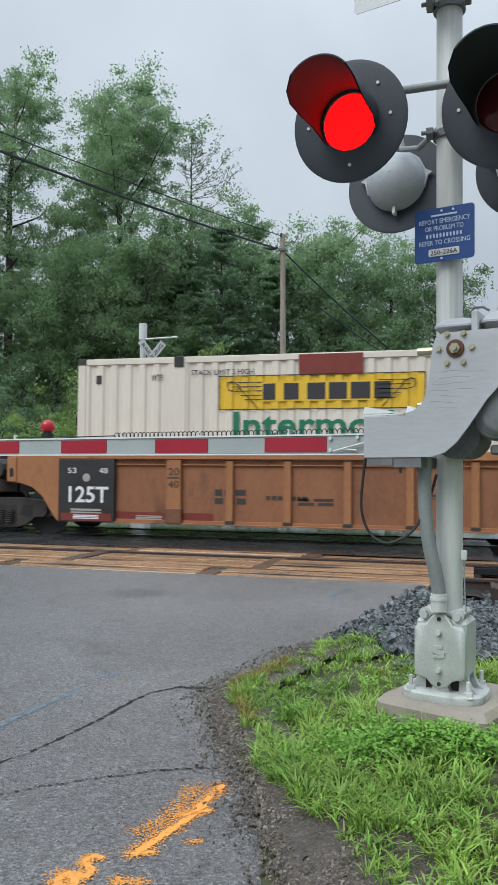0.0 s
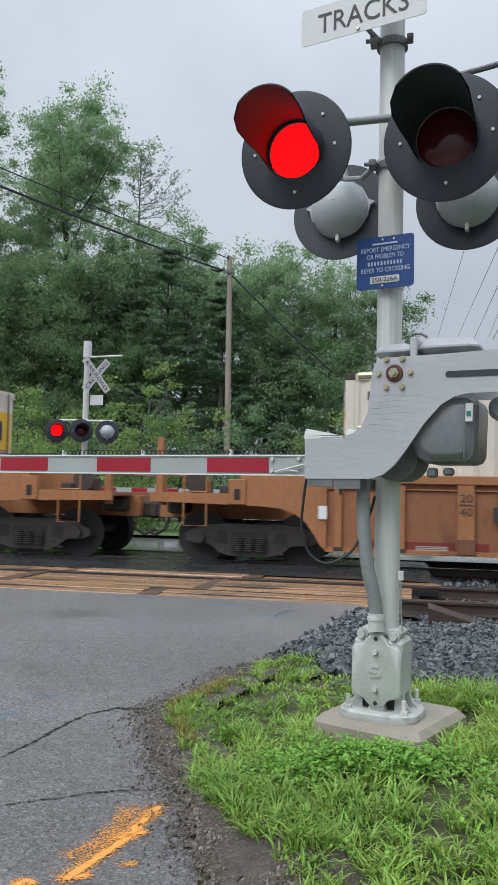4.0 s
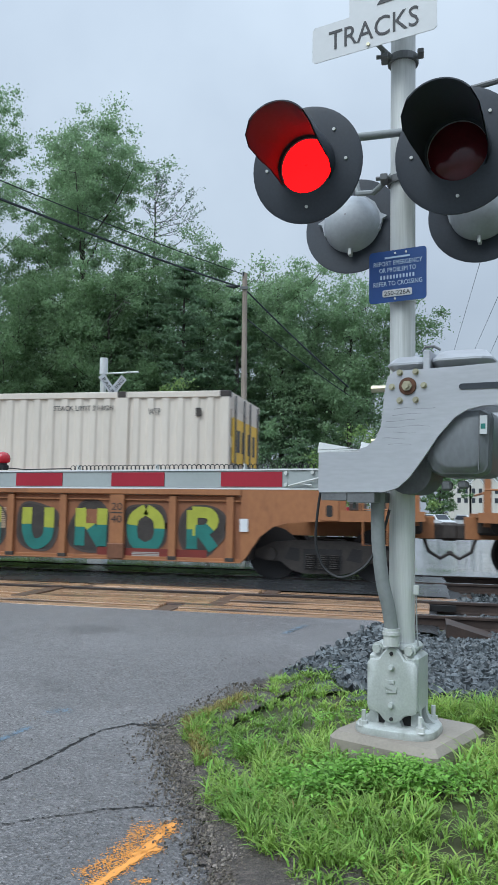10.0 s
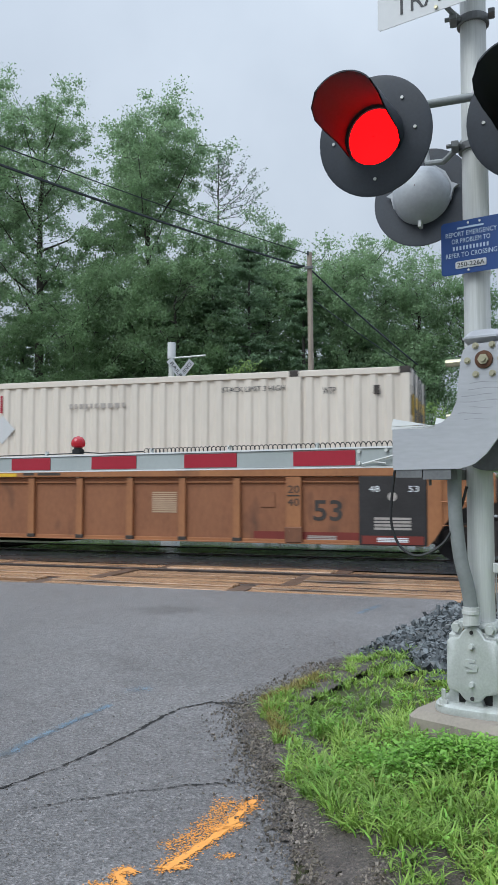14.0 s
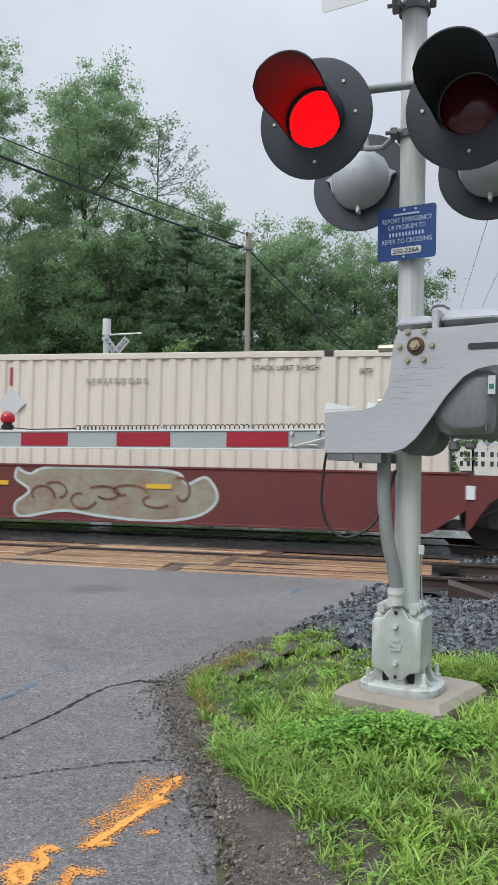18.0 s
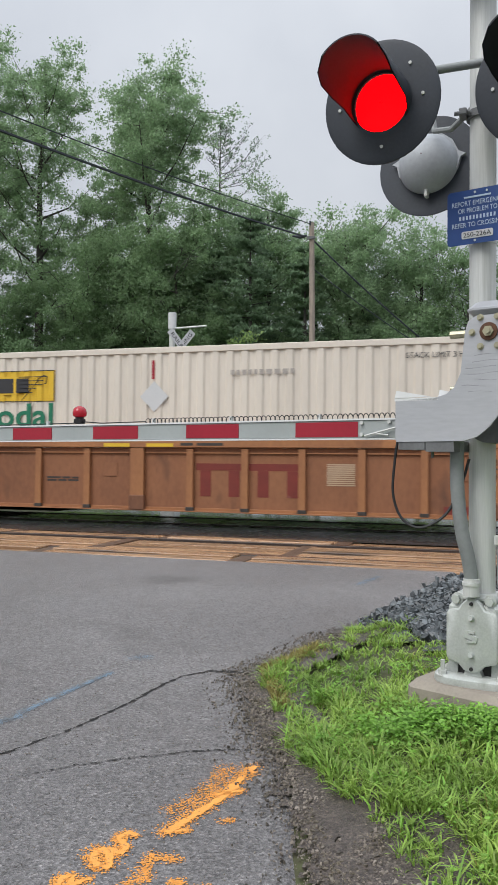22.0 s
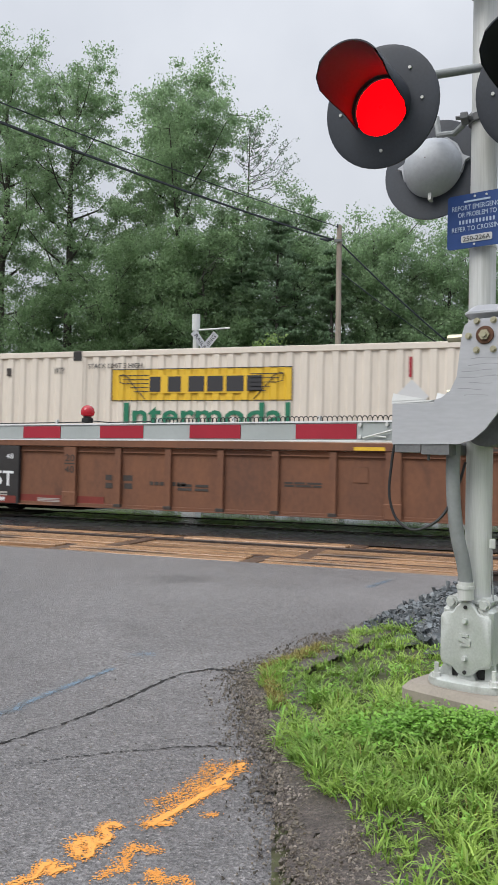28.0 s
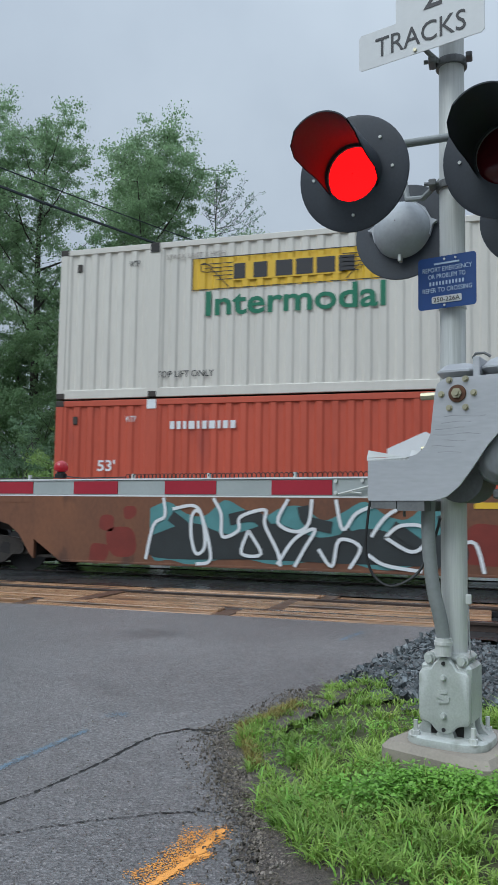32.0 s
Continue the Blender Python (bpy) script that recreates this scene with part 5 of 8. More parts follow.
# ---- the signal across the tracks ----
def far_signal():
    X, Y = -7.98, 18.7
    ob = thing("far_crossing_signal", pose(X, Y, 0), "silver crossing signal across the tracks with white crossbuck", "crossing signal")
    part("mast", MB().tube([(0, 0, -0.2), (0, 0, 4.95)], 0.075, 16), GALV, ob, "", True)
    part("mast_cap", MB().tube([(0, 0, 4.55), (0, 0, 4.97)], 0.105, 16), SIGNWHITE, ob, "", True)
    part("top_arm", MB().tube([(0, -0.02, 4.56), (0.95, -0.02, 4.59)], 0.022, 8), GALV, ob)
    turned = pose(0.31, -0.12, 4.08, 0, 0, 46) @ Matrix.Scale(0.82, 4)
    for tilt, words in ((52, "CROSSING"), (-50, "RAILROAD")):
        bl = part("crossbuck_blade", MB().prism(rounded(-0.62, 0.62, -0.115, 0.115, 0.02), -0.004, 0.004), SIGNWHITE, ob, "white crossbuck blade", m=turned @ pose(0, 0.012 if tilt > 0 else 0, 0, 0, -tilt, 0))
        part("lettering", text_mesh(words, 0.17, INK, 0.004, 1.05), INK, bl, m=pose(-0.525, -0.007, -0.06))
    part("count_plate", MB().prism(rounded(-0.17, 0.17, -0.13, 0.13, 0.02), -0.004, 0.004), SIGNWHITE, ob, "small white plate", m=pose(0.33, -0.1, 3.45))
    part("crossarm", MB().tube([(-0.75, -0.05, 2.95), (0.75, -0.05, 2.92)], 0.025, 8), GALV, ob)
    for x, first, hood in ((-0.64, True, True), (0.02, False, True)):
        d = lamp_unit(ob, x, -0.28, 2.66, 28, first, 0.9)
        DRUMS.append(d)
    lamp_unit(ob, 0.64, -0.1, 2.64, 200, True, 0.9, False)
    part("base", MB().box(-0.2, 0.2, -0.2, 0.2, -0.1, 0.45, 0.03), CAST, ob)
    arm = part("arm", MB().box(0.2, 6.8, -0.3, -0.26, 1.13, 1.26), ARMGREY, ob, "striped gate arm")
    for k in range(8):
        part("red_stripe", MB().box(0.6 + 0.8 * k, 1.0 + 0.8 * k, -0.306, -0.301, 1.14, 1.25), ARMRED, arm)
    part("arm_lens", MB().lathe([(0.03, -0.03), (0.05, 0.0), (0.03, 0.04), (0.004, 0.05)], 12, pose(3.0, -0.28, 1.32)), LIT, arm, "small red arm lamp", True)


far_signal()


# ---- utility pole and wires ----
pole = thing("utility_pole", pose(-8.3, 36.0, 0), "weathered wooden utility pole in front of the woods", "utility pole")
part("pole", MB().tube([(0.12, 0, -1), (0.0, 0, 12.3)], [0.16, 0.12], 12), POLEWOOD, pole, "", True)
part("insulator", MB().cyl((-0.05, -0.14, 12.15), (-0.05, -0.14, 12.34), 0.04, 8), BLACK, pole)
part("cable_closure", MB().tube([(-0.9, -0.1, 11.72), (-0.5, -0.1, 11.64), (-0.2, -0.1, 11.68)], [0.04, 0.09, 0.05], 8), BLACK, pole, "dark cable closure")
part("guy_bracket", MB().box(-0.2, 0.2, -0.2, -0.1, 11.5, 11.62), DARKGREY, pole)


def wire(p, q, r, sag, label):
    a, b = Vector(p), Vector(q)
    pts = [a.lerp(b, k / 16) - Vector((0, 0, sag * 4 * (k / 16) * (1 - k / 16))) for k in range(17)]
    single("overhead_wire", MB().tube(pts, r, 5), BLACK, label, "wire", "overhead wires", smooth=True)


def beyond(p, q, t):
    return tuple(Vector(q) + (Vector(q) - Vector(p)) * t)


W1, W2 = ((-8.4, 35.9, 12.25), (-13.12, 20, 11.16)), ((-8.6, 35.9, 11.65), (-13.11, 20, 10.59))
wire(W1[0], beyond(*W1, 0.25), 0.021, 0.15, "thin overhead wire running to the wooden pole")
wire(W2[0], beyond(*W2, 0.25), 0.044, 0.15, "thick overhead cable running to the wooden pole")
wire((-8.3, 36.0, 11.55), (-3.75, 40.2, 7.4), 0.042, 0.1, "overhead cable running on from the wooden pole")
wire((-8.3, 36.0, 10.2), (-3.75, 40.2, 7.0), 0.026, 0.1, "overhead cable running on from the wooden pole")
for p, q, r in (((2.23, 60, 13.4), (2.73, 25, 12.35), 0.012), ((3.64, 60, 13.19), (3.55, 25, 10.79), 0.012), ((4.92, 60, 13.31), (3.51, 25, 9.51), 0.014), ((5.84, 60, 13.16), (3.49, 25, 8.82), 0.010), ((6.23, 60, 13.14), (3.45, 25, 7.66), 0.022)):
    wire(beyond(q, p, 0.3), beyond(p, q, 0.25), r, 0.0, "thin overhead wire against the sky")


# ---- trees ----
def leaf_mesh(name, centers, per, sizes, leaf, material, seed, flat=0.5):
    """Small leaves scattered round clump centres."""
    rng = np.random.default_rng(seed)
    C = np.repeat(np.array(centers), per, 0)
    S = np.repeat(np.array(sizes), per, 0)
    n = len(C)
    off = rng.normal(0, 1, (n, 3))
    off /= np.maximum(1e-6, np.linalg.norm(off, axis=1))[:, None]
    off *= (rng.random(n) ** 0.62 * rng.uniform(0.7, 1.25, n))[:, None] * S[:, None] * np.array([1, 1, flat * 1.3])
    P = C + off
    a = rng.normal(0, 1, (n, 3))
    a /= np.linalg.norm(a, axis=1)[:, None]
    b = np.cross(a, rng.normal(0, 1, (n, 3)))
    b /= np.maximum(1e-6, np.linalg.norm(b, axis=1))[:, None]
    k = (leaf * rng.uniform(0.55, 1.3, n))[:, None]
    V = np.stack([P - a * k, P + a * k * 0.55 + b * k * 0.62, P + a * k * 0.75 - b * k * 0.5], 1).reshape(-1, 3)
    me = bpy.data.meshes.new(name)
    me.vertices.add(3 * n)
    me.vertices.foreach_set("co", V.astype(np.float32).ravel())
    me.loops.add(3 * n)
    me.loops.foreach_set("vertex_index", np.arange(3 * n, dtype=np.int32))
    me.polygons.add(n)
    me.polygons.foreach_set("loop_start", np.arange(0, 3 * n, 3, dtype=np.int32))
    me.update(calc_edges=True)
    me.materials.append(material)
    return me


def broadleaf(x, y, height, width, base, seed, material, label, leaf=0.16, clumps=130, per=70, lean=0.0, trunk_r=0.22, puff=(0.5, 1.15), z0=-0.6, up=(0.25, 0.8)):
    rnd = random.Random(seed)
    ob = thing("tree", pose(x, y, z0), label, "tree", "trees of the wood")
    H = height - z0
    wood, centers, sizes = MB(), [], []
    pts = [(lean * (k / 8) ** 2 * H + rnd.uniform(-0.12, 0.12) * k / 3, rnd.uniform(-0.1, 0.1) * k / 3, H * 0.92 * k / 8) for k in range(9)]
    wood.tube(pts, [trunk_r * (1 - 0.9 * k / 8) + 0.02 for k in range(9)], 8)
    limbs = 22
    for i in range(limbs):
        t = base + (0.97 - base) * (i + rnd.random()) / limbs
        k = min(7, int(t * 8))
        p = Vector(pts[k]).lerp(Vector(pts[k + 1]), t * 8 - k)
        a = i * 2.4 + rnd.uniform(-0.4, 0.4)
        q = (t - base) / (1 - base)
        shape = max(0.25, math.sqrt(max(0.0, 1 - ((q - 0.42) / 0.62) ** 2)))
        r = width / 2 * shape * rnd.uniform(0.65, 1.15)
        tip = p + Vector((math.cos(a) * r, math.sin(a) * r, r * rnd.uniform(*up)))
        mid = p.lerp(tip, 0.55) - Vector((0, 0, 0.12 * r))
        wood.tube([p, mid, tip], [trunk_r * 0.38 * (1 - t * 0.6), trunk_r * 0.22 * (1 - t * 0.6), 0.012], 5)
        for _ in range(max(2, clumps // limbs)):
            q = rnd.uniform(0.25, 1.08)
            c = (p.lerp(mid, q * 2) if q < 0.5 else mid.lerp(tip, q * 2 - 1)) + Vector((rnd.gauss(0, 0.75), rnd.gauss(0, 0.75), rnd.gauss(0.1, 0.8)))
            centers.append(tuple(c))
            sizes.append(rnd.uniform(*puff))
            if rnd.random() < 0.3:
                wood.tube([p.lerp(tip, min(1, q)), c], [0.02, 0.006], 4)
    part("trunk", wood, BARK, ob, "dark trunk and limbs", True)
    part("crown", leaf_mesh("crown", centers, per, sizes, leaf, material, seed), material, ob, "open leafy crown")
    return ob


def conifer(x, y, height, width, seed, material, label, bare=0.0, z0=-0.6, per=46, start=0.12, sweep=0.25, taper=0.55):
    """A pine: whorls of drooping boughs, sparse where it is dying."""
    rnd = random.Random(seed)
    ob = thing("tree", pose(x, y, z0), label, "tree", "trees of the wood")
    H, wood, centers, sizes = height - z0, MB(), [], []
    wood.tube([(0, 0, 0), (0.05, 0, H * 0.5), (0, 0, H)], [0.2, 0.12, 0.015], 8)
    whorls = int(H / 0.5)
    for i in range(whorls):
        t = start + (1 - start) * (i + rnd.random() * 0.6) / whorls
        for j in range(rnd.randint(3, 6)):
            a, r = rnd.uniform(0, 6.283), width / 2 * (1 - t) ** taper * rnd.uniform(0.5, 1.15)
            p = Vector((0, 0, H * t))
            tip = p + Vector((math.cos(a) * r, math.sin(a) * r, r * rnd.uniform(sweep - 0.2, sweep + 0.25)))
            mid = p.lerp(tip, 0.5) - Vector((0, 0, 0.06 * r))
            wood.tube([p, mid, tip], [0.035, 0.022, 0.006], 4)
            for q in (0.35, 0.6, 0.85, 1.0):
                c = p.lerp(mid, q * 2) if q < 0.5 else mid.lerp(tip, q * 2 - 1)
                if rnd.random() > bare:
                    centers.append(tuple(c))
                    sizes.append(rnd.uniform(0.25, 0.5))
                if bare:
                    wood.tube([c, c + Vector((rnd.uniform(-0.35, 0.35), rnd.uniform(-0.35, 0.35), rnd.uniform(0.0, 0.4)))], [0.010, 0.004], 3)
    part("trunk", wood, BARK, ob, "grey trunk and boughs", True)
    part("crown", leaf_mesh("crown", centers, per, sizes, 0.085, material, seed, 0.22), material, ob, "needled boughs")
    return ob


TALL = "tall poplar with an open grey-green crown"
MAPLE = "leafy maple at the edge of the wood"
PINE = "dark green pine in the wood"
for x, y, h, w, b, s, mtl, lab, lf, cl, pr in (
        # the tall open poplars
        (-19.45, 42, 24.5, 7.0, 0.34, 1, LEAF_A, TALL, 0.09, 540, 105), (-23.6, 44, 17.2, 5.6, 0.25, 21, LEAF_B, MAPLE, 0.085, 260, 100), (-27.2, 43, 27.9, 6.4, 0.40, 2, LEAF_A, TALL, 0.09, 330, 92),
        (-31.4, 42, 28.5, 6.8, 0.38, 3, LEAF_A, TALL, 0.09, 330, 92), (-36.0, 44, 27.5, 8.0, 0.25, 4, LEAF_A, TALL, 0.10, 300, 100), (-42, 42, 26, 9.0, 0.12, 15, LEAF_A, TALL, 0.15, 200, 60),
        # maples along the edge
        (-22.4, 40, 12.5, 6.0, 0.12, 5, LEAF_B, MAPLE, 0.085, 330, 110), (-12.9, 45, 17.4, 5.2, 0.32, 6, LEAF_A, MAPLE, 0.085, 330, 105), (-16.4, 39.5, 13.8, 6.0, 0.12, 7, LEAF_B, MAPLE, 0.085, 340, 110),
        (-7.7, 43, 15.0, 5.6, 0.30, 8, LEAF_A, MAPLE, 0.085, 400, 110), (-4.0, 43, 13.6, 4.6, 0.36, 9, LEAF_A, MAPLE, 0.085, 270, 100), (-5.8, 47, 12.4, 5.6, 0.18, 10, LEAF_B, MAPLE, 0.095, 240, 100),
        (-1.35, 42, 12.2, 2.4, 0.66, 11, LEAF_B, MAPLE, 0.085, 80, 90), (-10.6, 48, 14.6, 6.2, 0.14, 12, LEAF_B, MAPLE, 0.095, 260, 100), (-27.8, 39, 10.5, 6.4, 0.08, 13, LEAF_B, MAPLE, 0.09, 300, 105),
        (-33.5, 40, 11.5, 7.2, 0.06, 14, LEAF_B, MAPLE, 0.095, 280, 100), (-20.0, 48, 15.5, 6.6, 0.12, 16, LEAF_B, MAPLE, 0.095, 270, 100), (-14.4, 50, 15.5, 6.6, 0.10, 17, LEAF_B, MAPLE, 0.095, 260, 100),
        (-15.6, 41.5, 16.2, 5.0, 0.22, 25, LEAF_A, MAPLE, 0.085, 300, 105), (-25.2, 50, 15.0, 7.0, 0.1, 19, LEAF_B, MAPLE, 0.10, 240, 100), (-31.0, 50, 14.0, 7.0, 0.1, 20, LEAF_B, MAPLE, 0.10, 220, 100),
        # far trees beyond the lot
        (2.6, 150, 9.0, 7.0, 0.1, 18, LEAF_B, MAPLE, 0.3, 90, 50), (22, 290, 16, 16, 0.05, 22, LEAF_B, MAPLE, 0.6, 120, 50), (6, 290, 14, 16, 0.05, 23, LEAF_B, MAPLE, 0.6, 120, 50), (38, 290, 17, 18, 0.05, 24, LEAF_B, MAPLE, 0.6, 120, 50)):
    broadleaf(x, y, h, w, b, s, mtl, lab, lf, cl, int(pr * (1.55 if y < 47 else 1.0)), trunk_r=0.36 if lab is TALL else 0.2, puff=(0.4, 1.15), up=(0.5, 1.3) if lab is TALL else (0.25, 0.9))


def dying_pine(x, y, height, seed):
    """Bare upswept boughs with fine twigs and thin tufts, longest on one side."""
    rnd = random.Random(seed)
    ob = thing("tree", pose(x, y, -0.6), "half-dead pine with bare grey upswept branches", "tree", "trees of the wood")
    H, wood, tips = height + 0.6, MB(), []
    wood.tube([(0.1, 0, 0), (0.0, 0, H * 0.6), (0.05, 0, H)], [0.2, 0.10, 0.012], 8)
    for i in range(36):
        t = (i + rnd.random()) / 36
        z = H - 4.6 + 4.4 * t
        a = rnd.uniform(0, 6.283)
        side = 0.62 + 0.38 * math.cos(a)
        r = (3.7 * (1 - t) ** 0.7 + 0.4) * (0.15 + 0.85 * side) * rnd.uniform(0.6, 1.1)
        p = Vector((0.03, 0, z))
        tip = p + Vector((math.cos(a) * r, math.sin(a) * r * 0.8, r * rnd.uniform(0.35, 0.75)))
        mid = p.lerp(tip, 0.5) - Vector((0, 0, 0.10 * r))
        wood.tube([p, mid, tip], [0.024, 0.014, 0.004], 4)
        for _ in range(int(5 + 7 * r)):
            q = rnd.uniform(0.2, 1.0)
            c = p.lerp(mid, q * 2) if q < 0.5 else mid.lerp(tip, q * 2 - 1)
            e = c + Vector((rnd.uniform(-0.25, 0.35), rnd.uniform(-0.3, 0.3), rnd.uniform(0.02, 0.4)))
            wood.tube([c, e], [0.006, 0.0025], 3)
            if rnd.random() < 0.8:
                tips.append(tuple(e))
    part("trunk", wood, BARK, ob, "grey trunk and bare boughs", True)
    part("crown", leaf_mesh("crown", tips, 9, [0.13] * len(tips), 0.05, LEAF_C, seed, 0.6), LEAF_C, ob, "thin tufts of needles")


dying_pine(-15.4, 43, 20.6, 31)
for x, y, h, w, s in ((-12.4, 39.5, 14.2, 6.4, 32), (-9.7, 40.5, 12.6, 5.2, 33), (-14.6, 40, 12.5, 5.4, 34), (-17.6, 41, 12.0, 5.0, 35), (-20.6, 44, 13.0, 5.0, 36), (-24.6, 42.5, 12.0, 5.4, 37), (-6.6, 42, 9.0, 4.2, 38), (-29, 44, 12.5, 5.4, 39)):
    conifer(x, y, h, w, s, LEAF_C, PINE, per=60, sweep=0.05, taper=0.5)
# bushes at x -20 and -24 take LEAF_C, painting in the wood's shade
for x, y, h, w, s, mtl in ((-8.9, 25.5, 4.6, 3.0, 51, LEAF_D), (-7.4, 27, 3.2, 2.8, 52, LEAF_B), (-14.2, 27, 4.0, 3.0, 53, LEAF_D), (-16.6, 29, 3.2, 3.4, 54, LEAF_D), (-2.2, 30, 2.8, 3.6, 55, LEAF_D), (-4.6, 31, 3.0, 3.4, 56, LEAF_B),
                           (-11.5, 31, 3.0, 3.6, 58, LEAF_B), (-20, 31, 4.5, 4.0, 59, LEAF_C), (-24, 32, 4.0, 4.4, 60, LEAF_C), (-12.6, 24.5, 2.4, 1.8, 62, LEAF_D)):
    broadleaf(x, y, h, w, 0.04, s, mtl, "bushy young tree at the edge of the verge", 0.07, 80, 110, 0.0, 0.06, (0.3, 0.7), -0.3)


# ---- beyond the tracks: parked cars and a house ----
def parked_car(x, y, turn, paint, label):
    ob = thing("parked_car", pose(x, y, lerp_table(ROAD_Z, y), 0, 0, turn), label, "car", "parked cars")
    body = [(-2.3, 0.35), (2.3, 0.35), (2.32, 0.7), (2.15, 0.95), (1.2, 1.05), (0.45, 1.62), (-1.6, 1.66), (-2.2, 1.1), (-2.32, 0.75)]
    part("body", MB().loft([[(px, -0.85, pz) for px, pz in body], [(px, -0.9, pz * 0.97) for px, pz in body], [(px, 0.9, pz * 0.97) for px, pz in body], [(px, 0.85, pz) for px, pz in body]]), paint, ob)
    for sy in (-0.915, 0.905):
        part("side_window", MB().prism([(0.95, 1.08), (0.35, 1.5), (-1.5, 1.52), (-1.95, 1.1)], sy, sy + 0.01), BLACK, ob, "dark side window")
        for wx in (-1.45, 1.45):
            part("wheel", MB().cyl((wx, sy - 0.01, 0.33), (wx, sy + 0.02, 0.33), 0.34, 16), RUBBER, ob)
    part("windscreen", MB().add([(1.16, -0.75, 1.1), (1.16, 0.75, 1.1), (0.5, 0.7, 1.6), (0.5, -0.7, 1.6)], [(0, 1, 2, 3)]), BLACK, ob, "dark windscreen")
    for sy in (-0.7, 0.7):
        part("headlight", MB().box(2.28, 2.34, sy - 0.15, sy + 0.15, 0.68, 0.8), LETTER, ob)


for x, y, turn in ((1.4, 92, -60), (5.0, 92, -60), (9.2, 93, -62)):
    parked_car(x, y, turn, SIGNWHITE, "white parked car on the wet lot beyond the tracks")


def house(x, y):
    ob = thing("house", pose(x, y, 2.4), "pale two-storey house with white gables beyond the lot", "house")
    part("wall", MB().box(-7.5, 7.5, 0, 9, -4, 6.4), CGREY, ob)
    part("roof", MB().prism([(-8, 6.3), (8, 6.3), (7, 8.6), (-7, 8.6)], 0.5, 9.4), CONDUIT, ob, "grey shingle roof")
    for gx, gw, gh in ((-3.6, 2.6, 9.2), (0.6, 2.2, 9.6), (5.2, 2.4, 8.6)):
        g = part("gable", MB().prism([(gx - gw, -4), (gx + gw, -4), (gx + gw, 6.4), (gx, gh), (gx - gw, 6.4)], -0.8, 3.0), CGREY, ob, "gabled front bay")
        part("gable_trim", MB().prism([(gx - gw - 0.3, 6.2), (gx, gh + 0.1), (gx + gw + 0.3, 6.2), (gx + gw + 0.3, 6.6), (gx, gh + 0.55), (gx - gw - 0.3, 6.6)], -1.0, -0.7), TRIM, g, "white gable trim")
        for wx in (gx - 1.0, gx + 1.0):
            for z in (1.4, 4.2):
                part("window", MB().box(wx - 0.5, wx + 0.5, -0.86, -0.8, z, z + 1.5), BLACK, g, "dark window")


house(14.3, 250)


# ---- the train ----
SPEED = 11.25
BOX_L, BOX_W, BOX_H, FLOOR = 16.15, 2.59, 2.896, 0.33
MOVING = []


def side_sheet(x0, x1, z0, z1, y, pitch, depth, sign):
    """A corrugated wall: upright waves pressed into the sheet."""
    mb, prof = MB(), []
    n = int(round((x1 - x0) / pitch))
    p = (x1 - x0) / n
    for i in range(n):
        a = x0 + i * p
        prof += [(a, 0), (a + p * 0.36, 0), (a + p * 0.5, depth), (a + p * 0.86, depth)]
    prof.append((x1, 0))
    rings = [[(x, y - sign * d, z) for x, d in prof] for z in (z0, z1)]
    mb.loft(rings, False, False)
    return mb


def wave_sheet(x0, x1, z0, z1, y):
    """A painted field that follows the waves of a container wall."""
    a0, p = -BOX_L / 2 + 0.12, (BOX_L - 0.24) / round((BOX_L - 0.24) / 0.275)
    knots = [(0.0, 0.0), (0.36, 0.0), (0.5, 0.03), (0.86, 0.03), (1.0, 0.0)]

    def depth(x):
        t = ((x - a0) / p) % 1.0
        for (t0, d0), (t1, d1) in zip(knots, knots[1:]):
            if t <= t1:
                return d0 + (d1 - d0) * (t - t0) / (t1 - t0)
        return 0.0

    xs = [x0] + [q for q in sorted(a0 + p * (k + t) for k in range(61) for t, _ in knots[:4]) if x0 + 1e-4 < q < x1 - 1e-4] + [x1]
    return MB().loft([[(x, y + depth(x), z) for x in xs] for z in (z0, z1)], False, False)


BOXPARTS = {}


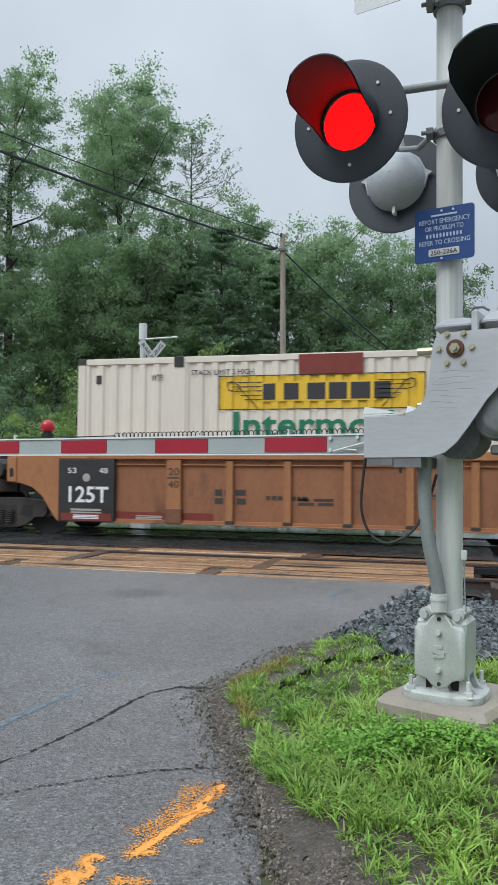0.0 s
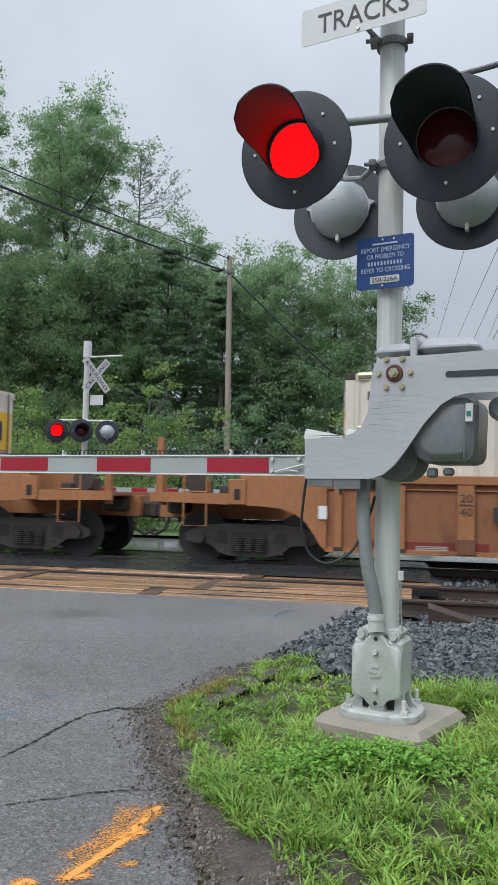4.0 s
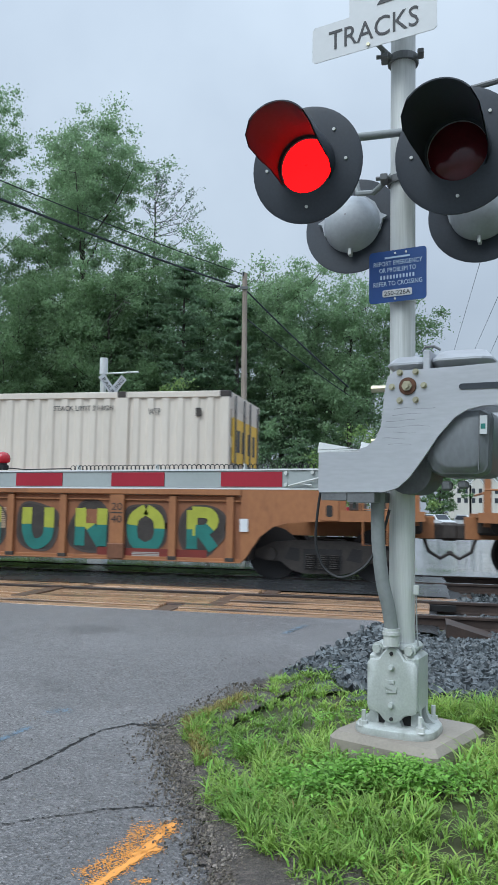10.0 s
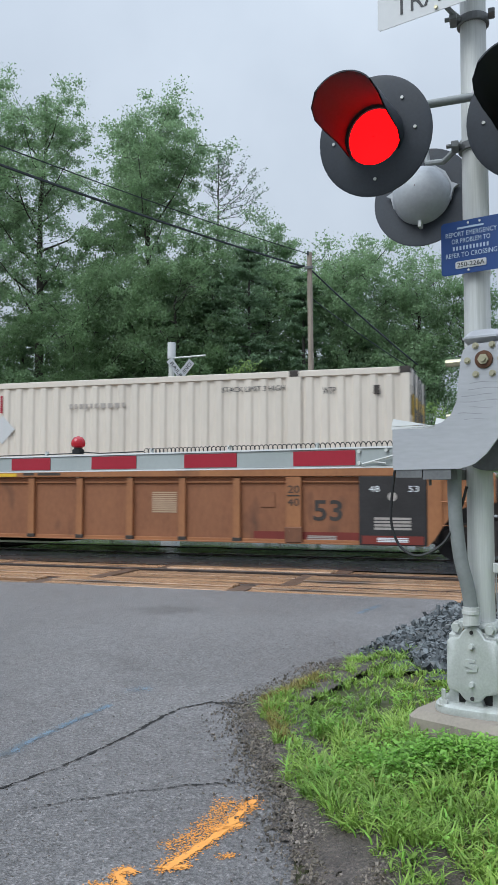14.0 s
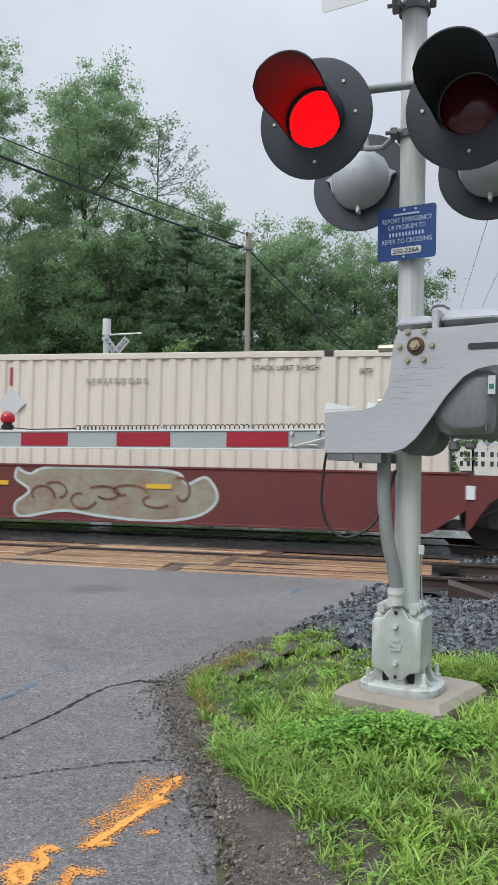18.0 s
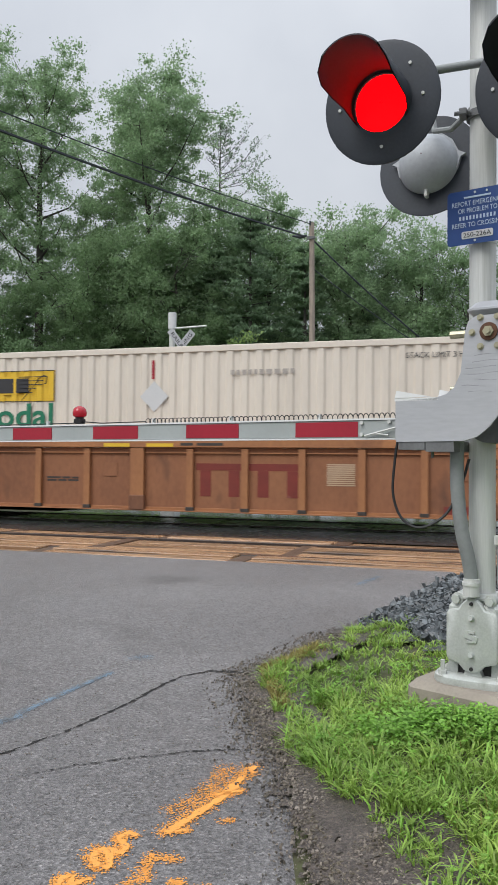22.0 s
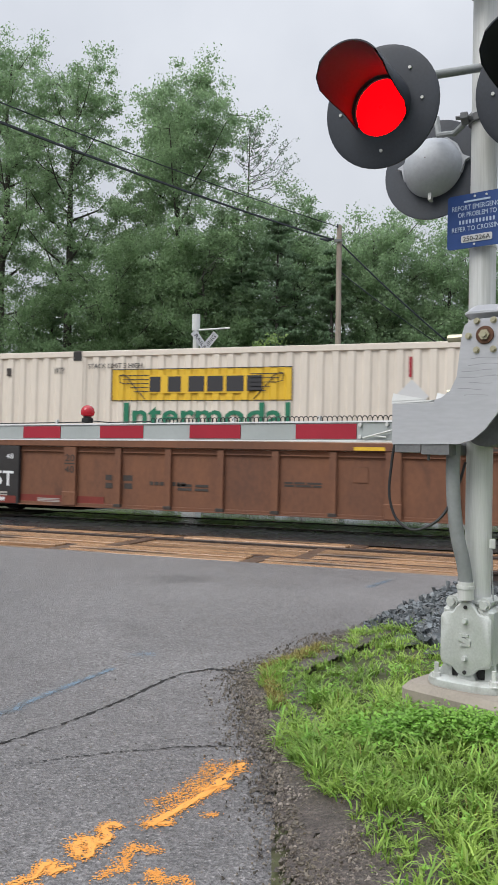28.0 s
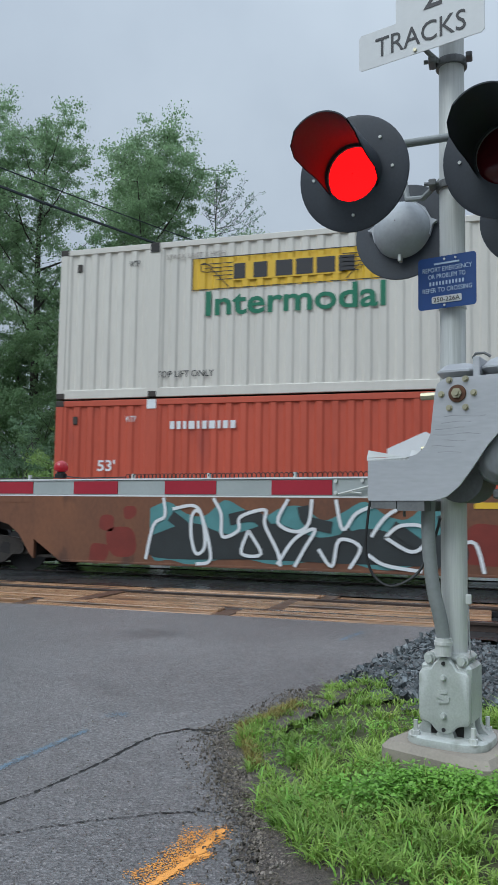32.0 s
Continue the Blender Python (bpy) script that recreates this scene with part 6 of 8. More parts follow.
def container(paint, style, label, flip=False, rust=False):
    """A 53-foot box; its origin is the middle of its floor. The near side looks along -y."""
    ob = thing("container", pose(0, 0, 0), label, "container", "containers on the train")
    h, w, L = BOX_H, BOX_W / 2, BOX_L / 2
    key = paint.name
    if key not in BOXPARTS:
        d = {}
        d["side_wall"] = side_sheet(-L + 0.12, L - 0.12, 0.16, h - 0.1, -w + 0.012, 0.275, 0.03, -1).mesh("side_wall", paint)
        d["back_wall"] = side_sheet(-L + 0.12, L - 0.12, 0.16, h - 0.1, w - 0.012, 0.275, 0.03, 1).mesh("side_wall", paint)
        d["roof"] = MB().box(-L + 0.05, L - 0.05, -w + 0.03, w - 0.03, h - 0.03, h - 0.01).mesh("roof", paint)
        d["floor"] = MB().box(-L + 0.05, L - 0.05, -w + 0.03, w - 0.03, 0.10, 0.16).mesh("floor", SOOT)
        d["top_rail"] = MB().box(-L, L, -w, -w + 0.06, h - 0.11, h, 0.008).mesh("top_rail", paint)
        d["bottom_rail"] = MB().box(-L, L, -w, -w + 0.06, 0.0, 0.17, 0.01).mesh("bottom_rail", paint)
        d["corner_post"] = MB().box(-0.08, 0.08, -0.002, 0.12, 0.0, h - 0.001, 0.01).mesh("corner_post", paint)
        d["inner_post"] = MB().box(-0.13, 0.13, -0.001, 0.05, 0.0, h - 0.004, 0.015).mesh("inner_post", paint)
        d["casting"] = MB().box(-0.09, 0.09, -0.006, 0.17, 0, 0.118, 0.012).mesh("corner_casting", GRIMY)
        door = MB().box(0, 0.03, -w + 0.1, -0.01, 0.1, h - 0.1, 0.006)
        for z in (0.35, 0.9, 1.45, 2.0, 2.5):
            door.box(0.03, 0.05, -w + 0.14, -0.05, z - 0.1, z + 0.1, 0.01)
        d["door"] = door.mesh("door", paint)
        d["end_frame"] = MB().box(-0.05, 0.0, -w + 0.02, w - 0.02, 0.0, 0.12).mesh("end_rail", paint)
        d["lock_rod"] = MB().cyl((0.07, 0, 0.05), (0.07, 0, h - 0.05), 0.018, 6).box(0.05, 0.09, -0.03, 0.03, 0.8, 0.86).box(0.05, 0.09, -0.12, 0.03, 1.0, 1.04).mesh("lock_rod", DARKGREY)
        BOXPARTS[key] = d
    d = BOXPARTS[key]
    sw = part("side_wall", d["side_wall"], None, ob)
    part("side_wall", d["back_wall"], None, ob)
    for n in ("roof", "floor", "top_rail", "bottom_rail"):
        part(n, d[n], None, ob)
    part("top_rail", d["top_rail"], None, ob, m=pose(0, 0, 0, 0, 0, 180))
    part("bottom_rail", d["bottom_rail"], None, ob, m=pose(0, 0, 0, 0, 0, 180))
    for s in (-1, 1):
        part("corner_post", d["corner_post"], None, ob, m=pose(s * (L - 0.08), -w, 0))
        part("inner_post", d["inner_post"], None, ob, m=pose(s * (L - 1.98), -w - 0.004, 0))
        for z in (0.0, h - 0.118):
            part("corner_casting", d["casting"], None, ob, m=pose(s * (L - 1.98), -w - 0.004, z + (0.008 if z else 0)))
            part("corner_casting", d["casting"], None, ob, m=pose(s * (L - 0.085), -w - 0.002, z + (0.006 if z else 0)))
    for s in (-1, 1):
        for z in (0.0, h - 0.12):
            part("end_rail", d["end_frame"], None, ob, m=pose(s * L, 0, z, 0, 0, 0 if s > 0 else 180))
        for q in (0, 180):
            dr = part("door", d["door"], None, ob, m=pose(s * (L - 0.03), 0, 0, 0, 0, 0 if s > 0 else 180) if q == 0 else pose(s * (L - 0.03), 0.0, 0) @ Matrix.Diagonal((s, -s, 1, 1)))
            for yy in (-w + 0.35, -0.25):
                part("lock_rod", d["lock_rod"], None, dr, m=pose(0, yy, 0))
    mk = -1 if not flip else 1

    def at(dx, z, width=0.0):
        """A mark that starts dx metres from the marked end, z below the roof."""
        x = -L + dx if not flip else L - dx - width
        return pose(x, -w + 0.006, h - z)

    def word(words, size, dx, z, material, width):
        part("lettering", text_mesh(words, size, material, 0.004, width), None, ob, m=at(dx, z + size * 0.72, width))

    def far_mark(mesh, dx, z, width, name="lettering", material=None):
        """The same marks again, dx metres from the other end."""
        part(name, mesh, material, ob, m=pose(L - dx - width if not flip else -L + dx, -w + 0.006, h - z))

    dark = INK if style in ("white", "upper") else LETTER
    far_mark(text_mesh("WTP", 0.17, dark, 0.004, 0.22), 1.25, 0.42, 0.22)
    if style in ("white", "upper"):
        far_mark(text_mesh("STACK LIMIT 3 HIGH", 0.13, FADED if style == "upper" else INK, 0.004, 1.15), 2.15, 0.33, 1.15)
    else:
        if style != "lower":
            far_mark(text_mesh("53'", 0.28, LETTER, 0.004, 0.36), 0.75, 1.32, 0.36)
        if style != "plain":
            far_mark(bars(0, 0, 1.25, 0.21, 10, 1, 0.5, random.Random(9)), 2.2, 0.42, 1.25, "number_print", LETTER)
    word("WTP", 0.17, 1.45, 0.30, dark, 0.22)
    if style in ("white", "upper"):
        part("faded_print", bars(0, 0, 1.15, 0.13, 10, 1, 0.6, rnd=random.Random(4)), FADED, ob, m=at(9.8, 0.45, 1.15))
    part("vent", MB().box(-0.05, 0.05, -0.015, 0.0, -0.10, 0.05, 0.01), GRIMY, ob, m=at(0.42, 0.35, 0.1))
    part("vent", MB().box(-0.05, 0.05, -0.015, 0.0, -0.10, 0.05, 0.01), GRIMY, ob, m=at(15.6, 0.35, 0.1))
    part("lift_mark", MB().box(-0.09, 0.09, -0.006, 0.0, -0.12, 0.05), SOOT if style in ("white", "upper") else LETTER, ob, m=pose(-(L - 1.98), -w - 0.012, h - 0.06))
    if style in ("white", "upper"):
        word("STACK LIMIT 3 HIGH", 0.13, 2.2, 0.24, FADED if style == "upper" else INK, 1.15)
        x0 = at(2.72, 0.36, 3.55).translation.x
        pn = part("logo_panel", wave_sheet(x0, x0 + 3.55, h - 0.96, h - 0.36, -w + 0.009), YELLOW, ob, "yellow logo panel with dark bars")
        pn = part("logo_ground", MB().box(0.75, 2.75, -0.001, 0.0, -0.46, -0.12), YELLOW, pn, m=at(2.72, 0.36, 3.55))
        x = 0.80
        for wd in (0.22, 0.26, 0.31, 0.31, 0.33, 0.28):
            part("logo_bar", MB().box(x, x + wd, -0.006, -0.002, -0.43, -0.15), INK, pn)
            x += wd + (0.15 if wd < 0.3 else 0.06)
        fr = MB().box(0, 3.55, -0.006, -0.003, -0.015, 0.0).box(0, 3.55, -0.006, -0.003, -0.60, -0.585).box(0, 0.015, -0.006, -0.003, -0.6, 0).box(3.535, 3.55, -0.006, -0.003, -0.6, 0)
        for s, x0 in ((1, 0.16), (-1, 3.39)):
            for k in range(5):
                fr.box(min(x0 + s * 0.08 * k, x0 + s * 0.62), max(x0 + s * 0.08 * k, x0 + s * 0.62), -0.006, -0.003, -0.13 - 0.075 * k, -0.115 - 0.075 * k)
            fr.tube([(x0, -0.004, -0.12), (x0 + s * 0.02, -0.004, -0.25), (x0 + s * 0.16, -0.004, -0.28), (x0 + s * 0.22, -0.004, -0.18), (x0 + s * 0.08, -0.004, -0.10), (x0, -0.004, -0.12)], 0.008, 4)
            fr.tube([(x0 + s * 0.2, -0.004, -0.2), (x0 + s * 0.55, -0.004, -0.57)], 0.008, 4)
        part("logo_scroll", fr, INK, pn)
        word("Intermodal", 0.62, 2.95, 0.98, SIGNGREEN, 3.25)
        part("diamond_placard", MB().prism([(0.28, 0.0), (0.56, -0.28), (0.28, -0.56), (0.0, -0.28)], -0.006, 0.0), SIGNWHITE, ob, "white diamond placard", m=at(8.05, 0.62, 0.56))
        part("red_tag", MB().box(0, 0.05, -0.006, 0, -0.34, 0), ARMRED, ob, m=at(8.28, 0.24, 0.05))
        if style == "upper":
            word("TOP LIFT ONLY", 0.17, 2.05, 2.42, INK, 1.12)
        for s in (-1, 1):
            e = part("end_panel", MB().box(0.052, 0.058, -w + 0.15, w - 0.2, h - 1.25, h - 0.45), YELLOW, ob, "yellow end panel", m=pose(s * L - s * 0.03, 0, 0, 0, 0, 0 if s > 0 else 180))
            part("end_print", MB().box(0.059, 0.063, -0.8, -0.55, h - 1.05, h - 0.65).box(0.059, 0.063, -0.4, -0.15, h - 1.05, h - 0.65).box(0.059, 0.063, 0.1, 0.35, h - 1.05, h - 0.65).box(0.059, 0.063, 0.5, 0.72, h - 1.05, h - 0.65), INK, e)
    if rust:
        part("rust_patch", wave_sheet(L - 1.82, L - 0.2, h - 2.4, h - 0.12, -w + 0.009), CRUST, ob, "rust-streaked end of the wall")
    if style in ("hub", "lower"):
        word("WARNING HIGH CUBE", 0.13, 7.55 if style == "hub" else 7.38, 0.26, LETTER, 1.38)
        hs = part("house_emblem", MB().prism([(0, -1.25), (1.25, -1.25), (1.25, -0.28), (0.62, 0.0), (0, -0.28)], -0.004, 0.0), LETTER, ob, "white house-shaped emblem", m=at(6.72 if style == "hub" else 6.27, 0.67, 1.25))
        for q in range(4):
            part("emblem_bar", MB().box(0.24 + 0.21 * q, 0.37 + 0.21 * q, -0.008, -0.005, -0.95, -0.42), ARMRED, hs)
        for bx, bw, bh in ((0.0, 0.30, 0.0), (0.40, 0.28, 0.14), (0.80, 0.30, 0.0)):
            part("name_bar", MB().box(bx, bx + bw, -0.004, 0, -0.5, -bh), LETTER, ob, m=at(8.62 if style == "hub" else 8.02, 1.02, 1.1))
    if style in ("hub", "emp"):
        for s in (-1, 1):
            e = part("end_panel", MB().prism(rounded(-w + 0.28, -0.30, h - 0.95, h - 0.28, 0.12) if style == "hub" else rounded(-w + 0.25, 0.2, h - 1.3, h - 0.6, 0.03), 0.052, 0.058, "yz"), LETTER if style == "hub" else YELLOW, ob, "pale emblem on the end doors" if style == "hub" else "yellow end panel", m=pose(s * L - s * 0.03, 0, 0, 0, 0, 0 if s > 0 else 180))
            if style == "hub":
                part("end_print", MB().box(0.059, 0.063, -w + 0.42, -0.46, h - 0.80, h - 0.45), ARMRED, e)
                for k in range(3):
                    part("end_bar", MB().box(0.053, 0.058, 0.1, 0.75 - 0.12 * k, h - 0.48 - 0.22 * k, h - 0.38 - 0.22 * k), LETTER, ob, m=pose(s * L - s * 0.03, 0, 0, 0, 0, 0 if s > 0 else 180))
            else:
                part("end_print", MB().box(0.059, 0.063, -w + 0.4, 0.0, h - 1.12, h - 0.8), BLUE, e)
    if style in ("hub", "emp", "plain", "lower"):
        word("53'", 0.28, 0.9, 1.12, LETTER, 0.36)
        if style != "emp":
            part("number_print", bars(0, 0, 1.25, 0.21, 10, 1, 0.5, random.Random(9)), LETTER, ob, m=at(2.35, 0.42, 1.25))
    if style in ("emp", "plain") and paint is not CLIME:
        part("diamond_placard", MB().prism([(0.26, 0.0), (0.52, -0.26), (0.26, -0.52), (0.0, -0.26)], -0.006, 0.0), SIGNWHITE, ob, "grey-white diamond placard", m=at(4.8 if style == "emp" else 3.9, 0.58 if style == "emp" else 0.75, 0.52))
    if style in ("emp", "plain"):
        word("WARNING HIGH CUBE", 0.14, 7.55 if style == "plain" or paint is CLIME else 8.3, 0.28, LETTER, 1.4)
    if style == "emp":
        x0 = at(6.25 if paint is CGREEN else 6.95, 0.72, 1.85).translation.x
        pn = part("logo_panel", wave_sheet(x0, x0 + 1.85, h - 1.97, h - 0.72, -w + 0.009), YELLOW, ob, "yellow panel with dark blue bars")
        for q in range(4):
            part("logo_bar", MB().box(0.18 + 0.39 * q, 0.46 + 0.39 * q, -0.006, -0.002, -1.1, -0.45), BLUE, pn, m=at(6.25 if paint is CGREEN else 6.95, 0.72, 1.85))
    return ob


def truck_mesh():
    d = {}
    wheel = MB()
    for s in (-1, 1):
        wheel.lathe([(0.004, -0.05), (0.455, -0.07), (0.455, -0.045), (0.42, -0.03), (0.415, 0.055), (0.39, 0.065), (0.345, 0.05), (0.33, 0.01), (0.17, 0.0), (0.14, 0.06), (0.07, 0.09), (0.004, 0.09)], 28, pose(0, s * 0.755, 0, 90 * s, 0, 0), False)
    wheel.cyl((0, -0.75, 0), (0, 0.75, 0), 0.09, 10)
    d["wheelset"] = wheel.mesh("wheelset", SOOT, True)
    d["rim"] = MB().lathe([(0.412, 0.057), (0.388, 0.0668), (0.352, 0.052)], 28, pose(0, -0.755, 0, 90, 0, 0), False).mesh("rim", STEEL, True)
    out = [(-1.16, 0.48), (-1.16, 0.36), (-0.98, 0.30), (-0.72, 0.30), (-0.55, 0.16), (-0.34, 0.10), (0.34, 0.10), (0.55, 0.16), (0.72, 0.30), (0.98, 0.30), (1.16, 0.36), (1.16, 0.48), (0.85, 0.62), (0.42, 0.66), (-0.42, 0.66), (-0.85, 0.62)]
    frame_ = MB().prism(out, -1.06, -0.94)
    for x in (-0.90, 0.90):
        frame_.cyl((x, -1.12, 0.42), (x, -1.04, 0.42), 0.11, 12)
    d["side_frame"] = frame_.mesh("side_frame", GRIMY)
    # black plates on the frame face, painted shade in place of cut openings
    dark_plates = MB()
    for x0 in (-0.66, 0.40):
        dark_plates.prism([(x0, 0.34), (x0 + 0.26, 0.30), (x0 + 0.26, 0.52), (x0 + 0.1, 0.54)], -1.066, -1.06)
    dark_plates.prism([(-0.33, 0.17), (0.33, 0.17), (0.33, 0.52), (-0.33, 0.52)], -1.066, -1.06)
    d["frame_opening"] = dark_plates.mesh("frame_opening", SOOT)
    spr = MB()
    for x in (-0.2, 0.0, 0.2):
        for k in range(7):
            spr.lathe([(0.075, -0.012), (0.088, 0.0), (0.075, 0.012)], 10, pose(x, -1.08, 0.20 + 0.036 * k), False)
    d["spring_nest"] = spr.mesh("spring_nest", GRIMY, True)
    d["bolster"] = MB().box(-0.2, 0.2, -1.05, 1.05, 0.42, 0.62, 0.02).mesh("bolster", GRIMY)
    return d


TRUCK = truck_mesh()
WHEELS = []


def truck(parent, x):
    """A two-axle truck under a car, x metres from the car's middle."""
    sf = part("side_frame", TRUCK["side_frame"], None, parent, "dark cast truck frame", m=pose(x, 0, 0))
    part("side_frame", TRUCK["side_frame"], None, parent, "dark cast truck frame", m=pose(x, 0, 0, 0, 0, 180))
    part("frame_opening", TRUCK["frame_opening"], None, sf)
    part("spring_nest", TRUCK["spring_nest"], None, sf)
    part("bolster", TRUCK["bolster"], None, sf)
    for s in (-0.89, 0.89):
        wh = part("wheelset", TRUCK["wheelset"], None, parent, "dark steel wheels on their axle", m=pose(x + s, 0, 0.42))
        part("rim", TRUCK["rim"], None, wh, "polished wheel rim")
        wh.rotation_mode = "QUATERNION"
        WHEELS.append((wh, parent, x + s))


def ribbon(pts, width):
    """A bold spray stroke in the xz plane."""
    mb = MB()
    for i, (x, z) in enumerate(pts):
        x0, z0 = pts[max(0, i - 1)]
        x1, z1 = pts[min(len(pts) - 1, i + 1)]
        d = math.hypot(x1 - x0, z1 - z0) or 1
        nx, nz = -(z1 - z0) / d * width / 2, (x1 - x0) / d * width / 2
        mb.v += [(x + nx, -0.004, z + nz), (x - nx, -0.004, z - nz)]
    mb.f = [(2 * i, 2 * i + 1, 2 * i + 3, 2 * i + 2) for i in range(len(pts) - 1)]
    return mb


def blob(cx, cz, rx, rz, rnd, n=36):
    """A soft closed outline."""
    w = [(k, rnd.uniform(0.04, 0.13) / (k ** 0.5), rnd.uniform(0, 6.283)) for k in (2, 3, 4)]
    pts = []
    for i in range(n):
        t = 2 * math.pi * i / n
        r = 1 + sum(q * math.cos(k * t + f) for k, q, f in w)
        c, q = math.cos(t), math.sin(t)
        pts.append((cx + rx * r * math.copysign(abs(c) ** 0.75, c), cz + rz * r * math.copysign(abs(q) ** 0.75, q)))
    return pts


def swirl(cx, cz, rx, rz, rnd, n=18):
    """An open curl."""
    f, turn = rnd.uniform(0, 6.283), rnd.choice((-1, 1)) * rnd.uniform(3.2, 5.0)
    return [(cx + rx * (1 - 0.62 * i / n) * math.cos(f + turn * i / n), cz + rz * (1 - 0.62 * i / n) * math.sin(f + turn * i / n)) for i in range(n + 1)]


def graffiti(parent, shapes, y, fill, line, seed, width=0.05, curls=2, second=None):
    """Sprayed rounded shapes with bold outlines and curls, no words."""
    rnd = random.Random(seed)
    for i, (cx, cz, rx, rz) in enumerate(shapes):
        out = blob(cx, cz, rx, rz, rnd)
        lines = MB()
        r = ribbon(out + out[:2], width)
        lines.add(r.v, r.f)
        for _ in range(curls):
            r = ribbon(swirl(cx + rnd.uniform(-0.3, 0.3) * rx, cz + rnd.uniform(-0.3, 0.3) * rz, rx * rnd.uniform(0.3, 0.6), rz * rnd.uniform(0.3, 0.6), rnd), width * rnd.uniform(0.6, 1.0))
            lines.add(r.v, r.f)
        host = parent
        if fill is not None:
            body = MB().add([(cx, -0.002 - 0.0012 * i, cz)] + [(x, -0.002 - 0.0012 * i, z) for x, z in out], [(0, 1 + k, 1 + (k + 1) % len(out)) for k in range(len(out))])
            host = part("graffiti", body, fill if second is None or i % 2 == 0 else second, parent, "sprayed rounded shape", m=pose(0, y, 0))
        part("graffiti_outline", lines, line, host, m=pose(0, -0.003 - 0.0012 * i + (0 if fill is not None else y), 0))


def scribble(parent, x0, x1, z0, z1, y, material, seed, width=0.022, n=5):
    """A thin loose spray line."""
    rnd = random.Random(seed)
    mb = MB()
    for i in range(n):
        cx, cz = x0 + (x1 - x0) * (i + 0.5) / n, (z0 + z1) / 2
        r = ribbon(swirl(cx, cz + rnd.uniform(-0.2, 0.2) * (z1 - z0), (x1 - x0) / n * rnd.uniform(0.4, 0.8), (z1 - z0) * rnd.uniform(0.25, 0.5), rnd, 14), width)
        mb.add(r.v, r.f)
    part("spray_line", mb, material, parent, m=pose(0, y, 0))


def spray_strokes(parent, lines, y, material, width, label="", name="spray_line"):
    """Bold sprayed strokes along smooth lines."""
    mb = MB()
    for k, pts in enumerate(lines):
        r = ribbon([tuple(q)[:2] for q in glide([(px, pz, 0) for px, pz in pts], 5)], width)
        mb.add([(u, v - 0.0012 * k, w) for u, v, w in r.v], r.f)
    return part(name, mb, material, parent, label, m=pose(0, y, 0))


GLYPHS = [
    [[(0.9, 0.82), (0.55, 1.0), (0.18, 0.8), (0.08, 0.5), (0.18, 0.18), (0.55, 0.0), (0.9, 0.2)]],
    [[(0.15, 1.0), (0.15, 0.5), (0.15, 0.0)], [(0.85, 1.0), (0.85, 0.5), (0.85, 0.0)], [(0.15, 0.5), (0.5, 0.5), (0.85, 0.5)]],
    [[(0.12, 1.0), (0.12, 0.4), (0.3, 0.06), (0.6, 0.04), (0.86, 0.3), (0.88, 1.0)]],
    [[(0.12, 0.0), (0.13, 0.5), (0.14, 1.0)], [(0.14, 0.95), (0.5, 0.5), (0.86, 0.05)], [(0.86, 0.0), (0.87, 0.5), (0.88, 1.0)]],
    [[(0.5, 1.0), (0.15, 0.8), (0.05, 0.5), (0.15, 0.15), (0.5, 0.0), (0.85, 0.15), (0.95, 0.5), (0.85, 0.8), (0.5, 1.0)]],
    [[(0.18, 0.0), (0.18, 0.5), (0.18, 1.0)], [(0.18, 0.95), (0.7, 0.92), (0.85, 0.72), (0.65, 0.5), (0.2, 0.48)], [(0.42, 0.48), (0.65, 0.25), (0.88, 0.0)]],
]


def two_tone_glyph(parent, k, x0, z0, w, h, y):
    """A blocky sprayed letter, yellow-green above a ragged line and teal below it."""
    high, low = MB(), MB()
    for n, pts in enumerate(GLYPHS[k]):
        fine = [(x0 + w * q.x, z0 + h * q.y) for q in glide([(u, v, 0) for u, v in pts], 8)]
        r = ribbon(fine, 0.19)
        for i in range(len(fine) - 1):
            mz = (fine[i][1] + fine[i + 1][1]) / 2
            mb = high if mz > z0 + h * (0.52 + 0.05 * math.sin(9 * fine[i][0])) else low
            mb.add([(u, v - 0.002 * n, q) for u, v, q in r.v[2 * i:2 * i + 4]], [(0, 1, 3, 2)])
    part("graffiti", high, LIMESPRAY, parent, "yellow-green sprayed letter top", m=pose(0, y, 0))
    part("graffiti", low, TEAL, parent, "teal sprayed letter foot", m=pose(0, y - 0.0005, 0))


CARPARTS = {}


